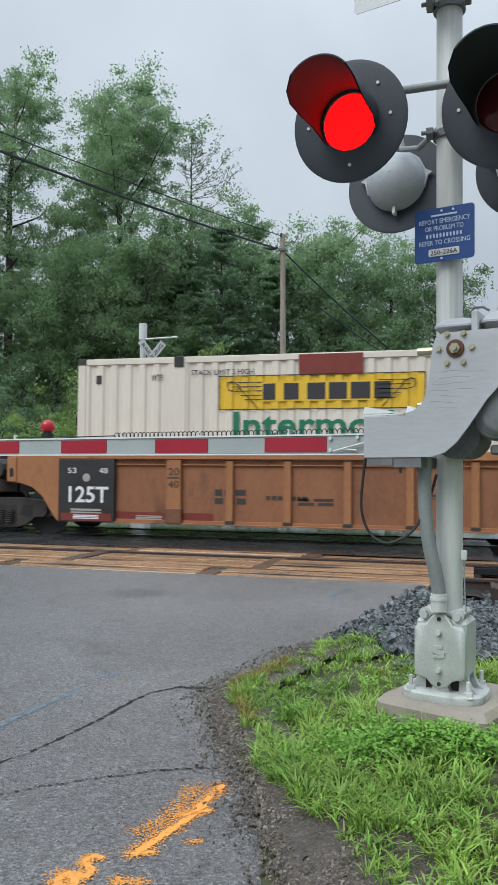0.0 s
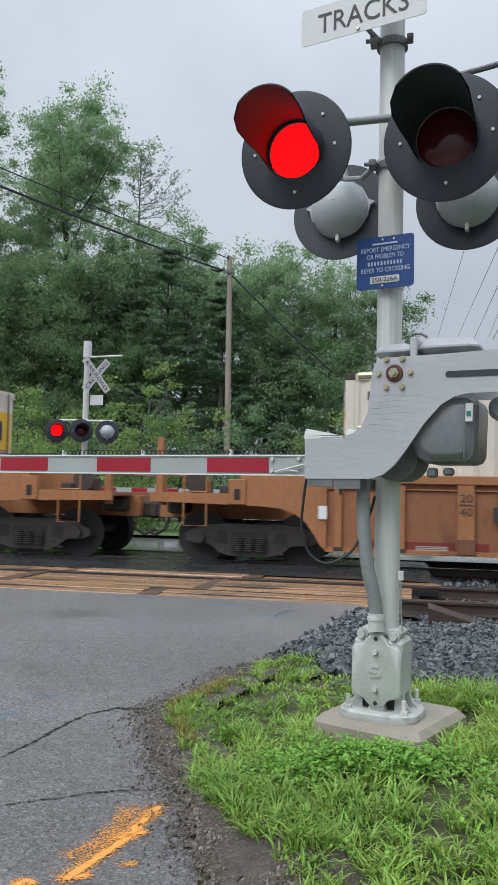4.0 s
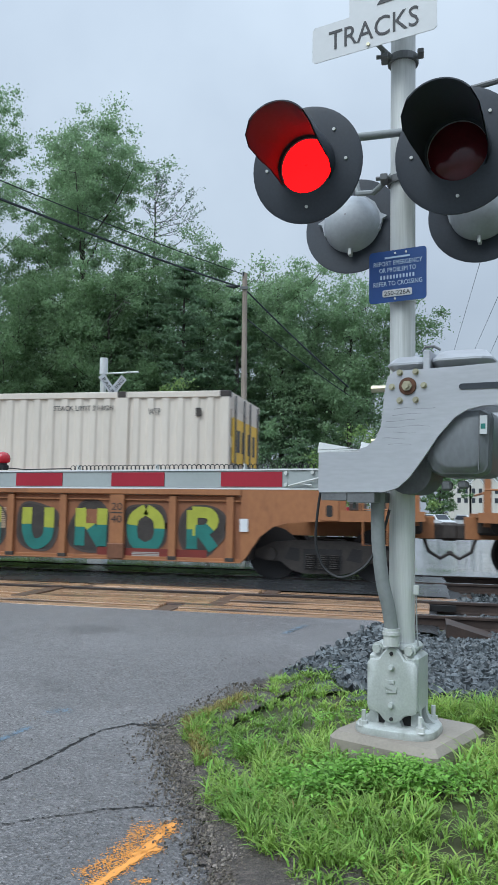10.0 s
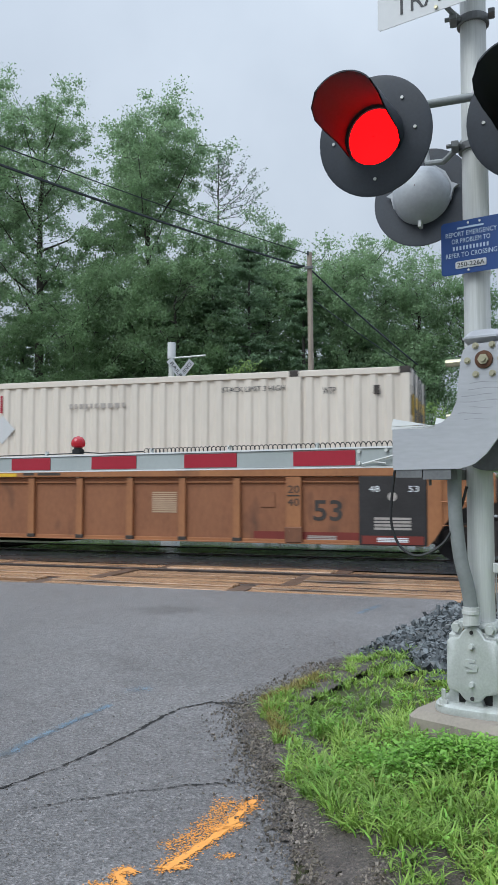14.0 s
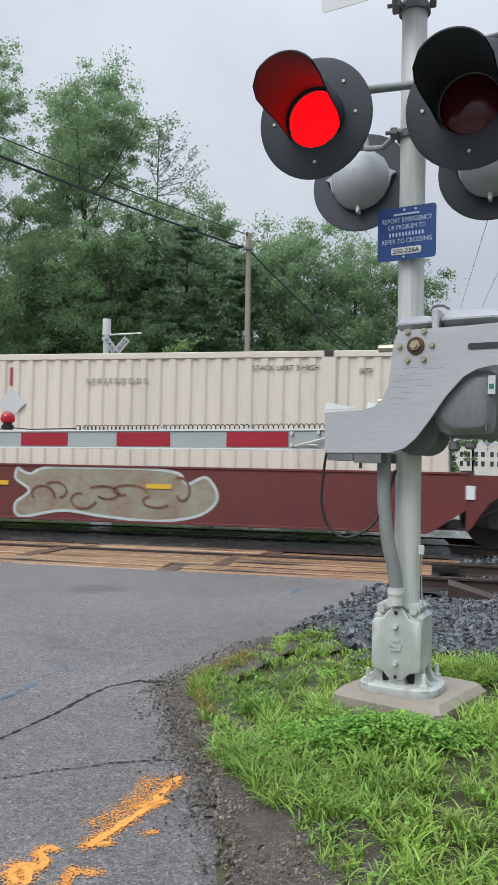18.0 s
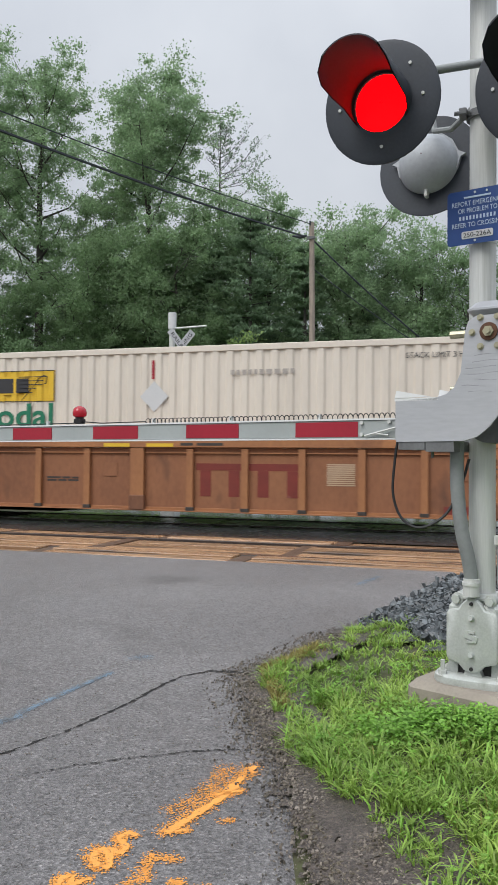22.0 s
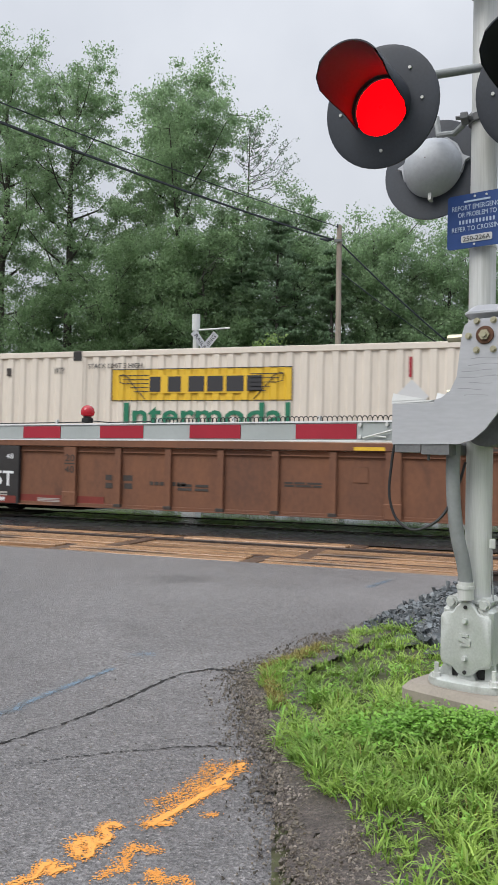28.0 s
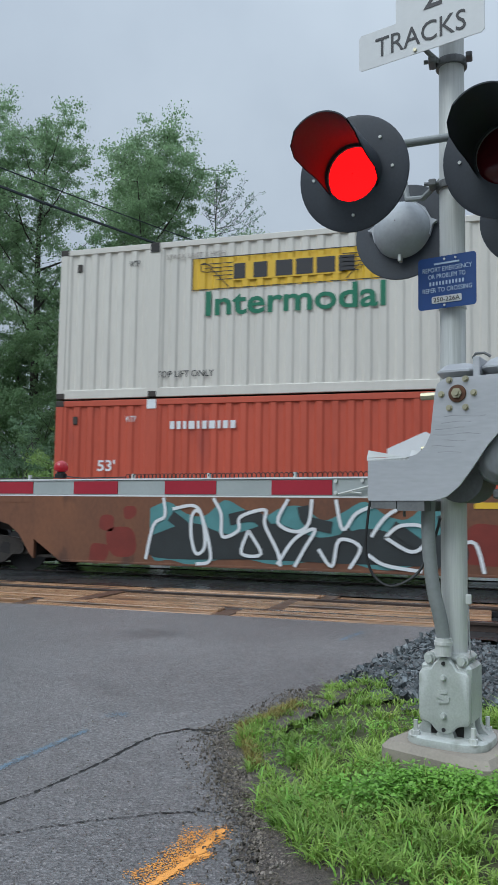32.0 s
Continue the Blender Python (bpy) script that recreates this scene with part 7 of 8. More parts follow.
def well_car(paint, left, right, label, smooth=False, cap=False, top=1.54):
    """A double-stack well car unit; left and right are "joint" (shared truck) or "coupler" ends. Origin on the rails below its middle."""
    ob = thing("well_car", pose(0, 0, 0), label, "railcar", "well cars of the train")
    W, Lw = 1.45, 8.35
    key = (paint.name, smooth, top)
    if key not in CARPARTS:
        d = {}
        if smooth:
            d["panel"] = MB().prism([(-Lw + 0.55, 0.24), (Lw - 0.55, 0.24), (Lw, 0.62), (Lw, top), (-Lw, top), (-Lw, 0.62)], -W, -W + 0.06).mesh("side_panel", paint)
            d["chord"] = MB().box(-Lw, Lw, -W - 0.02, -W + 0.12, top - 0.02, top + 0.02, 0.006).mesh("top_chord", paint)
            d["sill"] = MB().box(-Lw + 0.6, Lw - 0.6, -W - 0.02, -W + 0.14, 0.22, 0.26, 0.006).mesh("bottom_sill", paint)
        else:
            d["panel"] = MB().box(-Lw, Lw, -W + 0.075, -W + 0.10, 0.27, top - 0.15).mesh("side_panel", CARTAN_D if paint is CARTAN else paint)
            d["chord"] = MB().box(-Lw, Lw, -W - 0.012, -W + 0.14, top - 0.145, top, 0.012).mesh("top_chord", paint)
            d["sill"] = MB().box(-Lw, Lw, -W - 0.003, -W + 0.16, 0.258, 0.282, 0.004).box(-Lw, Lw, -W + 0.05, -W + 0.16, 0.282, 0.33, 0.004).mesh("bottom_sill", paint)
        d["rib"] = MB().prism([(-W + 0.0, 0.34), (-W + 0.08, 0.27), (-W + 0.08, top - 0.155), (-W + 0.01, top - 0.165)], -0.06, 0.06, "yz").mesh("rib", paint)
        d["wide_rib"] = MB().prism([(-W - 0.002, 0.28), (-W + 0.08, 0.27), (-W + 0.08, top - 0.15), (-W - 0.002, top - 0.15)], -0.13, 0.13, "yz").mesh("wide_rib", paint)
        d["foot"] = MB().box(-0.15, 0.15, -W - 0.02, -W + 0.06, 0.275, 0.54, 0.012).cyl((-0.08, -W - 0.03, 0.47), (-0.08, -W, 0.47), 0.02, 8).mesh("rib_foot", CARBROWN)
        d["nub"] = MB().box(-0.075, 0.075, -W - 0.006, -W + 0.06, 0.278, 0.345, 0.008).mesh("rib_foot", GRIMY)
        d["shelf"] = MB().box(-Lw, Lw, -W + 0.035, -W + 0.08, top - 0.245, top - 0.225).mesh("stiffener", paint)
        d["black"] = MB().box(-0.55, 0.55, -W - 0.016, -W + 0.07, 0.262, top - 0.148, 0.008).mesh("black_panel", SOOT)
        arch = [(0, 0.26), (0.10, 0.36), (0.20, 0.52), (0.34, 0.72), (0.55, 0.88), (0.80, 0.95), (1.05, 0.96), (1.40, 0.96)]
        d["arch"] = MB().prism([(0, top - 0.03)] + arch[:7] + [(1.05, top - 0.10)], -W, -W + 0.08).box(0.1, 0.86, -W - 0.004, -W + 0.1, top - 0.24, top - 0.15).mesh("end_arch", paint)
        d["post"] = MB().box(0.86, 1.06, -W - 0.025, -W + 0.12, 0.965, top - 0.11, 0.012).mesh("end_post", paint)
        # raised black plate colours in the shade of the post's hand slot
        d["post_slot"] = MB().prism(rounded(0.92, 1.0, 1.06, 1.22, 0.03), -W - 0.03, -W - 0.022).mesh("hand_slot_shade", SOOT)
        frame_ = MB().tube([(0.22, -W - 0.04, 1.36), (0.22, -W - 0.04, 0.60), (0.66, -W - 0.04, 0.60), (0.66, -W - 0.04, 1.36), (0.22, -W - 0.04, 1.36)], 0.014, 6).tube([(0.22, -W - 0.04, 0.98), (0.66, -W - 0.04, 0.98)], 0.012, 6)
        d["rung"] = frame_.mesh("ladder", paint)
        d["bulkhead"] = MB().box(0.0, 0.12, -W + 0.1, W - 0.1, 0.3, top + 0.05).box(0.12, 1.4, -0.45, 0.45, 0.75, 1.2).cyl((1.18, -0.95, 1.2), (1.18, 0.95, 1.2), 0.2, 12).mesh("end_bulkhead", GRIMY)
        deck = MB().prism([(0, top - 0.02)] + arch[:6] + [(1.2, 0.98), (3.05, 1.02), (3.05, 1.18), (1.55, 1.18), (1.45, top - 0.04)], -W + 0.02, -W + 0.10)
        deck.box(0.9, 3.05, -W + 0.1, W - 0.1, 1.10, 1.16).box(0.0, 3.2, -0.35, 0.35, 0.72, 1.1).prism([(0, top - 0.02), (1.5, top - 0.03), (1.5, 0.98), (0.4, 0.9), (0, 0.4)], W - 0.1, W - 0.02)
        d["platform"] = deck.mesh("end_platform", paint)
        d["step"] = MB().box(1.36, 1.66, -W - 0.01, -W + 0.12, 1.0, 1.42, 0.01).mesh("end_step", paint)
        # the step's hand slot is likewise a black plate painted for shade
        d["slot"] = MB().prism(rounded(1.45, 1.56, 1.07, 1.26, 0.03), -W - 0.014, -W - 0.008).mesh("hand_slot_shade", SOOT)
        d["grab"] = MB().tube([(2.05, -W + 0.04, 1.45), (2.05, -W + 0.03, 0.62), (2.45, -W + 0.03, 0.62), (2.45, -W + 0.04, 1.45)], 0.018, 6).tube([(2.05, -W + 0.03, 1.2), (2.45, -W + 0.03, 1.2)], 0.015, 6).mesh("ladder", paint)
        d["rail_"] = MB().tube([(2.0, -W + 0.06, 1.16), (2.0, -W + 0.06, 1.55), (2.95, -W + 0.06, 1.55), (2.95, -W + 0.06, 1.16)], 0.02, 6).tube([(2.95, -1.2, 1.5), (2.95, 1.2, 1.5)], 0.02, 6).box(2.85, 2.95, -1.25, -1.1, 0.95, 1.5).mesh("handrail", paint)
        d["coupler"] = MB().box(2.9, 3.35, -0.14, 0.14, 0.70, 0.98, 0.03).box(3.3, 3.5, -0.17, 0.17, 0.68, 1.0, 0.05).tube([(3.0, -0.3, 0.8), (3.1, -0.32, 0.5), (3.3, -0.32, 0.38), (3.5, -0.3, 0.5)], 0.03, 8).box(2.6, 3.0, -0.6, -0.3, 0.8, 1.05, 0.04).cyl((2.7, -0.9, 0.95), (2.7, -0.3, 0.95), 0.12, 10).mesh("coupler", GRIMY)
        d["brake"] = MB().box(2.15, 2.5, -0.9, -0.5, 1.16, 1.42, 0.03).cyl((2.35, -1.0, 1.38), (2.35, -1.02, 1.38), 0.2, 14).box(1.75, 2.0, -0.7, 0.3, 1.16, 1.33, 0.03).mesh("brake_gear", GRIMY)
        d["floor"] = MB().box(-Lw, Lw, -1.3, 1.3, 0.28, 0.32).mesh("well_floor", GRIMY)
        CARPARTS[key] = d
    d = CARPARTS[key]
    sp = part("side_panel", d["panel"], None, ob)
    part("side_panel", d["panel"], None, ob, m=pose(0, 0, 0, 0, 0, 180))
    for n, q in (("top_chord", "chord"), ("bottom_sill", "sill")):
        part(n, d[q], None, ob)
        part(n, d[q], None, ob, m=pose(0, 0, 0, 0, 0, 180))
    part("well_floor", d["floor"], None, ob)
    rnd = random.Random(label)
    if not smooth:
        part("stiffener", d["shelf"], None, sp)
        for k in range(-8, 9):
            x = k * 1.02
            if abs(x) > Lw - (1.25 if (left if k < 0 else right) == "joint" else 0.15):
                continue
            wide = k in (-6, 0, 6)
            part("wide_rib" if wide else "rib", d["wide_rib" if wide else "rib"], None, ob, m=pose(x, 0, 0))
            part("rib_foot", d["foot" if wide else "nub"], None, ob, m=pose(x, 0, 0))
        part("reflector", MB().box(-0.26, 0.26, -0.003, 0, -0.03, 0.03), YELLOW, ob, "yellow reflective strip", m=pose(-0.4, -W - 0.014, top - 0.10))
        part("reflector", MB().box(-0.26, 0.26, -0.003, 0, -0.03, 0.03), YELLOW, ob, "yellow reflective strip", m=pose(0.45, -W - 0.014, top - 0.10))
        part("chord_print", bars(-0.4, 0, 0.8, 0.07, 2, 1, 0.2, rnd), GRIMY, ob, m=pose(1.25, -W - 0.012, top - 0.06))
        part("fine_print", bars(-0.24, 0, 0.48, 0.38, 1, 11, rnd=random.Random(5)), PALEPRINT, ob, m=pose(3.72, -W + 0.073, 1.13))
        part("fine_print", bars(-0.33, 0, 0.66, 0.10, 3, 2, 0.15, rnd), GRIMY, ob, m=pose(-1.55, -W + 0.073, 0.85))
        part("fine_print", bars(-0.3, 0, 0.6, 0.14, 2, 2, rnd=rnd), GRIMY, ob, m=pose(-3.6, -W + 0.073, 0.75))
        part("placard_frame", MB().box(-0.13, 0.13, -0.01, 0, -0.13, 0.13, 0.006), d["panel"].materials[0], ob, m=pose(-0.55, -W + 0.073, 1.0))
        part("placard_frame", MB().box(-0.13, 0.13, -0.01, 0, -0.13, 0.13, 0.006), d["panel"].materials[0], ob, m=pose(5.65, -W + 0.073, 1.0))
        for x in (-6.12, 6.12):
            part("lettering", text_mesh("20", 0.18, GRIMY, 0.004, 0.2), None, ob, m=pose(x - 0.1, -W - 0.006, 1.12))
            part("lettering", text_mesh("40", 0.18, GRIMY, 0.004, 0.2), None, ob, m=pose(x - 0.1, -W - 0.006, 0.90))
            part("fraction_bar", MB().box(-0.11, 0.11, -0.003, 0, 0.0, 0.025), GRIMY, ob, m=pose(x, -W - 0.003, 1.06))
        if left != "joint":
            part("number_patch", MB().box(-0.85, 0.85, -0.004, 0, -0.12, 0.12), GRIMY, ob, "dark patch behind the car number", m=pose(-4.85, -W - 0.001, 0.93))
            for bx in [-0.74 + 0.15 * q for q in range(10) if q != 4]:
                part("number_bar", MB().prism([(bx, -0.07), (bx + 0.075, -0.07), (bx + 0.10, 0.07), (bx + 0.025, 0.07)], -0.003, 0), FADED, ob, m=pose(-4.85, -W - 0.006, 0.93))
        else:
            part("fine_print", bars(-0.28, 0, 0.56, 0.30, 3, 2, 0.3, random.Random(11)), GRIMY, ob, m=pose(-5.1, -W + 0.073, 0.88))
            part("fine_print", bars(-0.36, 0, 0.72, 0.10, 8, 1, 0.3, random.Random(12)), GRIMY, ob, m=pose(-4.1, -W + 0.073, 0.78))
        if paint is CARTAN or right == "joint":
            part("lettering", text_mesh("53", 0.48, GRIMY, 0.004, 0.5), None, ob, m=pose(6.43, -W + 0.071, 0.66))
    for side, s in ((left, -1), (right, 1)):
        flip = Matrix.Identity(4) if s > 0 else Matrix.Diagonal((-1, 1, 1, 1))
        base = pose(s * Lw, 0, 0) @ flip
        if side == "joint":
            if not smooth:
                bp = part("black_panel", d["black"], None, ob, "black panel with white lettering", m=pose(s * (Lw - 0.56), 0, 0))
                part("maroon_band", MB().box(-1.0, 1.0, -0.003, 0, 0.28, 0.46), MAROON, ob, "dull maroon band along the sill", m=pose(s * (Lw - 1.95), -W + 0.066, 0))
                part("maroon_band", MB().box(-0.5, 0.5, -0.003, 0, 0.28, 0.42), MAROON, bp, m=pose(0, -W - 0.017, 0))
                part("band_print", bars(-0.25, 0.39, 0.5, 0.08, 1, 3, rnd=random.Random(6)), LETTER, bp, m=pose(0, -W - 0.020, 0))
                part("band_print", bars(-0.25, 0.40, 0.5, 0.08, 1, 3, rnd=random.Random(6)), FADED, ob, m=pose(s * (Lw - 1.75), -W + 0.062, 0))
                if s < 0:
                    part("lettering", text_mesh("125T", 0.40, LETTER, 0.004, 0.78), None, bp, m=pose(-0.42, -W - 0.018, 0.62))
                part("lettering", text_mesh("53", 0.14, LETTER, 0.004, 0.17), None, bp, m=pose(-0.38 if s < 0 else 0.25, -W - 0.018, 1.14))
                part("lettering", text_mesh("48", 0.14, LETTER, 0.004, 0.17), None, bp, m=pose(0.25 if s < 0 else -0.38, -W - 0.018, 1.14))
                part("round_mark", MB().lathe([(0.05, 0), (0.075, 0.002), (0.05, 0.003)], 16, pose(0, -W - 0.014, 1.06, 90)), FADED, bp)
                part("small_print", bars(-0.3, 0.0, 0.6, 0.22, 1, 4, rnd=rnd), FADED, bp, m=pose(0, -W - 0.014, 0.72 if s > 0 else 0.5))
            part("end_arch", d["arch"], None, ob, m=base)
            ps = part("end_post", d["post"], None, ob, m=base)
            part("hand_slot_shade", d["post_slot"], None, ps)
            if s > 0:
                part("ladder", d["rung"], None, ob, "hanging step frame", m=base)
            part("end_arch", d["arch"], None, ob, m=base @ pose(0, 2 * W - 0.08, 0))
            part("end_bulkhead", d["bulkhead"], None, ob, m=base)
            if s < 0:
                truck(ob, -9.775)
        else:
            part("end_platform", d["platform"], None, ob, m=base)
            if paint is CARTAN:
                part("maroon_band", MB().box(-1.0, 1.0, -0.003, 0, 0.28, 0.46), MAROON, ob, "dull maroon band along the sill", m=pose(s * (Lw - 1.6), -W + 0.066, 0))
                part("band_print", bars(-0.25, 0.40, 0.5, 0.08, 1, 3, rnd=random.Random(6)), FADED, ob, m=pose(s * (Lw - 1.7), -W + 0.062, 0))
            st = part("end_step", d["step"], None, ob, m=base)
            part("hand_slot_shade", d["slot"], None, st)
            part("ladder", d["grab"], None, ob, m=base)
            part("handrail", d["rail_"], None, ob, m=base)
            if s < 0:
                part("end_post", MB().box(2.84, 2.95, -W + 0.05, -W + 0.13, 1.1, 2.12, 0.01), paint, ob, "upright post at the car end", m=base)
            part("coupler", d["coupler"], None, ob, "dark coupler with brake hoses", m=base)
            part("brake_gear", d["brake"], None, ob, m=base)
            part("end_bulkhead", MB().box(0.0, 0.12, -W + 0.1, W - 0.1, 0.3, top + 0.05), GRIMY, ob, m=base)
            part("white_placard", MB().box(-0.07, 0.07, -0.004, 0, -0.11, 0.11), LETTER, ob, m=pose(s * (Lw + 0.06), -W + 0.001 - 0.004, 0.9))
            truck(ob, s * 9.7)
    return ob


TAN, BROWN = "tan-orange well car with ribbed sides on the tracks", "dark brown weathered well car with ribbed sides on the tracks"
WHITE_L = "cream-white corrugated container with yellow logo panel on a well car"
GREEN_L = "dark green corrugated container with white lettering on a well car"
# front end of each box in metres along the train, paint, marks, car paint, car ends
UNITS = [
    (9.30, CWHITE, "white", CARTAN, "joint", "joint"), (-10.25, CGREEN, "hub", CARTAN, "joint", "joint"), (-29.80, CWHITE, "white", CARTAN, "coupler", "joint"),
    (-53.30, CWHITE, "white", CARTAN, "joint", "coupler"), (-72.65, CGREEN, "hub", CARTAN, "joint", "joint"), (-92.10, CGREEN, "hub", CARTAN, "coupler", "joint"),
    (-115.72, CWHITE, "white", CARTAN, "coupler", "coupler"),
    (-139.30, CGREEN, "emp", CARTAN, "joint", "coupler"), (-158.80, CWHITE, "white", CARTAN, "joint", "joint"), (-178.48, CGREEN, "plain", CARTAN, "coupler", "joint"),
    (-202.08, CWHITE, "white", CARRED, "coupler", "coupler"),
    (-225.75, CWHITE, "white", CARTAN, "joint", "coupler"), (-245.60, CWHITE, "white", CARTAN, "joint", "joint"), (-265.55, CLIME, "emp", CARTAN, "coupler", "joint"),
    (-289.22, CWHITE, "flip", CARBROWN, "joint", "coupler"), (-308.80, CWHITE, "rusty", CARBROWN, "joint", "joint"), (-328.35, CWHITE, "rusty", CARBROWN, "coupler", "joint"),
    (-351.62, CRED, "lower", CARBROWN, "joint", "coupler"), (-371.1, CRED, "lower", CARBROWN, "coupler", "joint"),
]


def build_train():
    for i, (front, paint, style, cp, le, ri) in enumerate(UNITS):
        mid = front - BOX_L / 2
        smooth = cp is CARRED or i >= 17
        lab = {CARTAN: TAN, CARBROWN: BROWN, CARRED: "oxide-red smooth-sided well car on the tracks"}[cp] if not smooth or cp is CARRED else "brown smooth-sided well car with sprayed graffiti on the tracks"
        car = well_car(cp, le, ri, lab, smooth, top=1.20 if cp is CARRED else 1.54)
        MOVING.append((car, mid, 0.0))
        if paint is CRED:
            label = "orange-red corrugated container under a white one on a well car"
        elif paint in (CGREEN, CLIME):
            label = GREEN_L if paint is CGREEN else "faded green corrugated container with yellow logo panel on a well car"
        else:
            label = "rust-streaked cream-white container on a well car" if style == "rusty" else WHITE_L
        box = container(paint, "white" if style in ("flip", "rusty") else style, label, style == "flip", style == "rusty")
        MOVING.append((box, mid, FLOOR))
        if style == "lower":
            up = container(CGREY, "upper", "pale grey-white container stacked on a red one")
            MOVING.append((up, mid, FLOOR + BOX_H + 0.035))
        W = -1.456
        if i == 0:
            part("maroon_patch", MB().box(0, 1.1, -0.004, 0, -0.34, 0), MAROON, box, "maroon repaired patch", m=pose(-8.075 + 4.15, -BOX_W / 2 - 0.001, BOX_H - 0.02))
        inner = W + 0.079  # the sheet between the ribs
        if i in (1, 12):
            part("logo_block", MB().box(1.12, 3.08, -0.003, 0, 1.0, 1.12).box(1.2, 1.4, -0.003, 0, 0.54, 0.998).box(1.73, 1.93, -0.003, 0, 0.54, 0.998).box(2.26, 2.46, -0.003, 0, 0.54, 0.998).box(2.79, 2.99, -0.003, 0, 0.54, 0.998), MAROON, car, "faded maroon logo blocks", m=pose(0, inner, 0))
        if i == 1:
            scribble(car, -2.75, -2.1, 0.4, 1.15, inner, PALESPRAY, 3, 0.035, 4)
            scribble(car, -1.3, -0.7, 0.95, 1.2, inner, FADED, 4, 0.02, 4)
            scribble(car, 4.7, 5.1, 0.7, 1.2, inner, PALESPRAY, 13, 0.025, 3)
            scribble(car, 1.2, 1.9, 1.06, 1.18, inner - 0.004, GRIMY, 14, 0.02, 4)
        if i == 2:
            part("dark_spray", MB().prism(rounded(-0.92, 3.36, 0.26, 1.30, 0.12), -0.002, 0.0), DARKSPRAY, car, "cloud of dark sprayed paint", m=pose(0, inner, 0))
            for x in (0.0, 1.02, 2.04, 3.06):
                part("dark_spray", MB().box(x - 0.15, x + 0.15, -0.006, 0, 0.3, 1.385), DARKSPRAY, car, m=pose(0, W - 0.018 if x == 0 else W + 0.004, 0))
            part("dark_spray", MB().box(-0.75, 3.1, -0.003, 0, 1.40, 1.53), DARKSPRAY, car, m=pose(0, W - 0.008, 0))
            front = W - 0.026
            for cx, rx in ((-0.42, 0.46), (0.68, 0.50), (1.80, 0.50), (2.82, 0.50)):
                part("graffiti", MB().prism(blob(cx, 0.80, rx, 0.55, random.Random(int(cx * 10))), -0.002, 0.0), SPRAYBLACK, car, "dark sprayed letter body", m=pose(0, front + 0.008, 0))
            spray_strokes(car, [[(-0.76, 1.31), (-0.73, 1.0), (-0.71, 0.74)], [(-0.46, 1.17), (-0.44, 0.60), (-0.27, 0.55), (-0.19, 0.68), (-0.25, 0.87), (-0.46, 1.17)],
                                [(-0.38, 1.28), (-0.11, 1.06), (0.01, 0.82), (-0.03, 0.41), (-0.19, 0.30), (-0.74, 0.30), (-0.88, 0.42)]], front, TEAL, 0.06, "teal sprayed letter outline")
            spray_strokes(car, [[(0.14, 1.39), (0.17, 1.12), (0.36, 0.90), (0.49, 0.63), (0.58, 0.28), (0.82, 0.28), (0.88, 0.57), (1.04, 0.95), (1.12, 1.23), (1.09, 1.40)], [(0.66, 1.23), (0.63, 1.06), (0.75, 1.03), (0.71, 0.79)]], front, TEAL, 0.07)
            spray_strokes(car, [[(1.31, 1.12), (1.34, 0.84), (1.29, 0.52), (1.31, 0.30), (1.50, 0.22), (2.05, 0.22), (2.19, 0.41), (2.19, 0.82), (1.95, 0.96)], [(1.61, 0.82), (1.64, 0.57), (1.89, 0.55), (1.94, 0.82), (2.18, 0.84)], [(1.72, 1.46), (2.13, 1.44), (2.16, 1.2)]], front, TEAL, 0.07)
            spray_strokes(car, [[(2.32, 1.31), (2.35, 1.12), (2.82, 1.09), (3.25, 1.06), (3.28, 0.63), (3.14, 0.36), (2.87, 0.25), (2.54, 0.25), (2.27, 0.38)], [(2.38, 0.71), (2.54, 0.55), (2.87, 0.52), (3.0, 0.71), (2.76, 0.87), (2.35, 0.74)]], front, TEAL, 0.07)
            scribble(car, -0.85, -0.6, 0.42, 0.62, front - 0.002, PALESPRAY, 61, 0.02, 3)
            scribble(car, 2.9, 3.18, 0.30, 0.56, front - 0.002, PALESPRAY, 62, 0.02, 3)
            scribble(car, -1.55, -1.0, 0.6, 1.15, inner, PALESPRAY, 6, 0.03, 4)
        if i == 6:
            for k, x in enumerate((2.57, 3.57, 4.59, 5.61, 6.63, 7.65)):
                graffiti(car, [(x, 0.80, 0.40, 0.42)], inner + 0.002, GRIMY, DARKSPRAY, 30 + k, 0.04, 0)
                two_tone_glyph(car, k, x - 0.27, 0.48, 0.56, 0.66, inner - 0.004)
            for k, (x0, x1) in enumerate(((-3.85, -3.3), (-2.9, -2.45), (-1.9, -1.35), (-0.8, -0.4), (0.2, 0.8), (1.2, 1.5))):
                scribble(car, x0, x1, 0.5, 1.15, inner, PALEPRINT, 60 + k, 0.03, 2 + k % 2)
        if i == 9:
            scribble(car, 0.2, 3.6, 0.55, 1.1, inner, GRIMY, 7, 0.03, 9)
        if i == 10:
            field = [tuple(p)[:2] for p in glide([(0.5, 1.15, 0), (0.75, 1.04, 0), (1.1, 1.16, 0), (2.2, 1.17, 0), (3.0, 1.17, 0), (3.55, 1.1, 0), (3.7, 0.92, 0), (4.05, 1.04, 0), (4.25, 0.7, 0), (3.95, 0.4, 0), (3.2, 0.27, 0), (2.2, 0.32, 0), (1.4, 0.40, 0), (0.6, 0.27, 0), (0.48, 0.5, 0), (0.75, 0.74, 0), (0.48, 0.95, 0), (0.5, 1.15, 0)], 5)]
            mural = part("graffiti", MB().prism(field[:-1], -0.002, 0), SAGESPRAY, car, "pale sprayed mural with wavy rim", m=pose(0, -1.452, 0))
            part("graffiti_outline", ribbon(field, 0.05), PALESPRAY, mural)
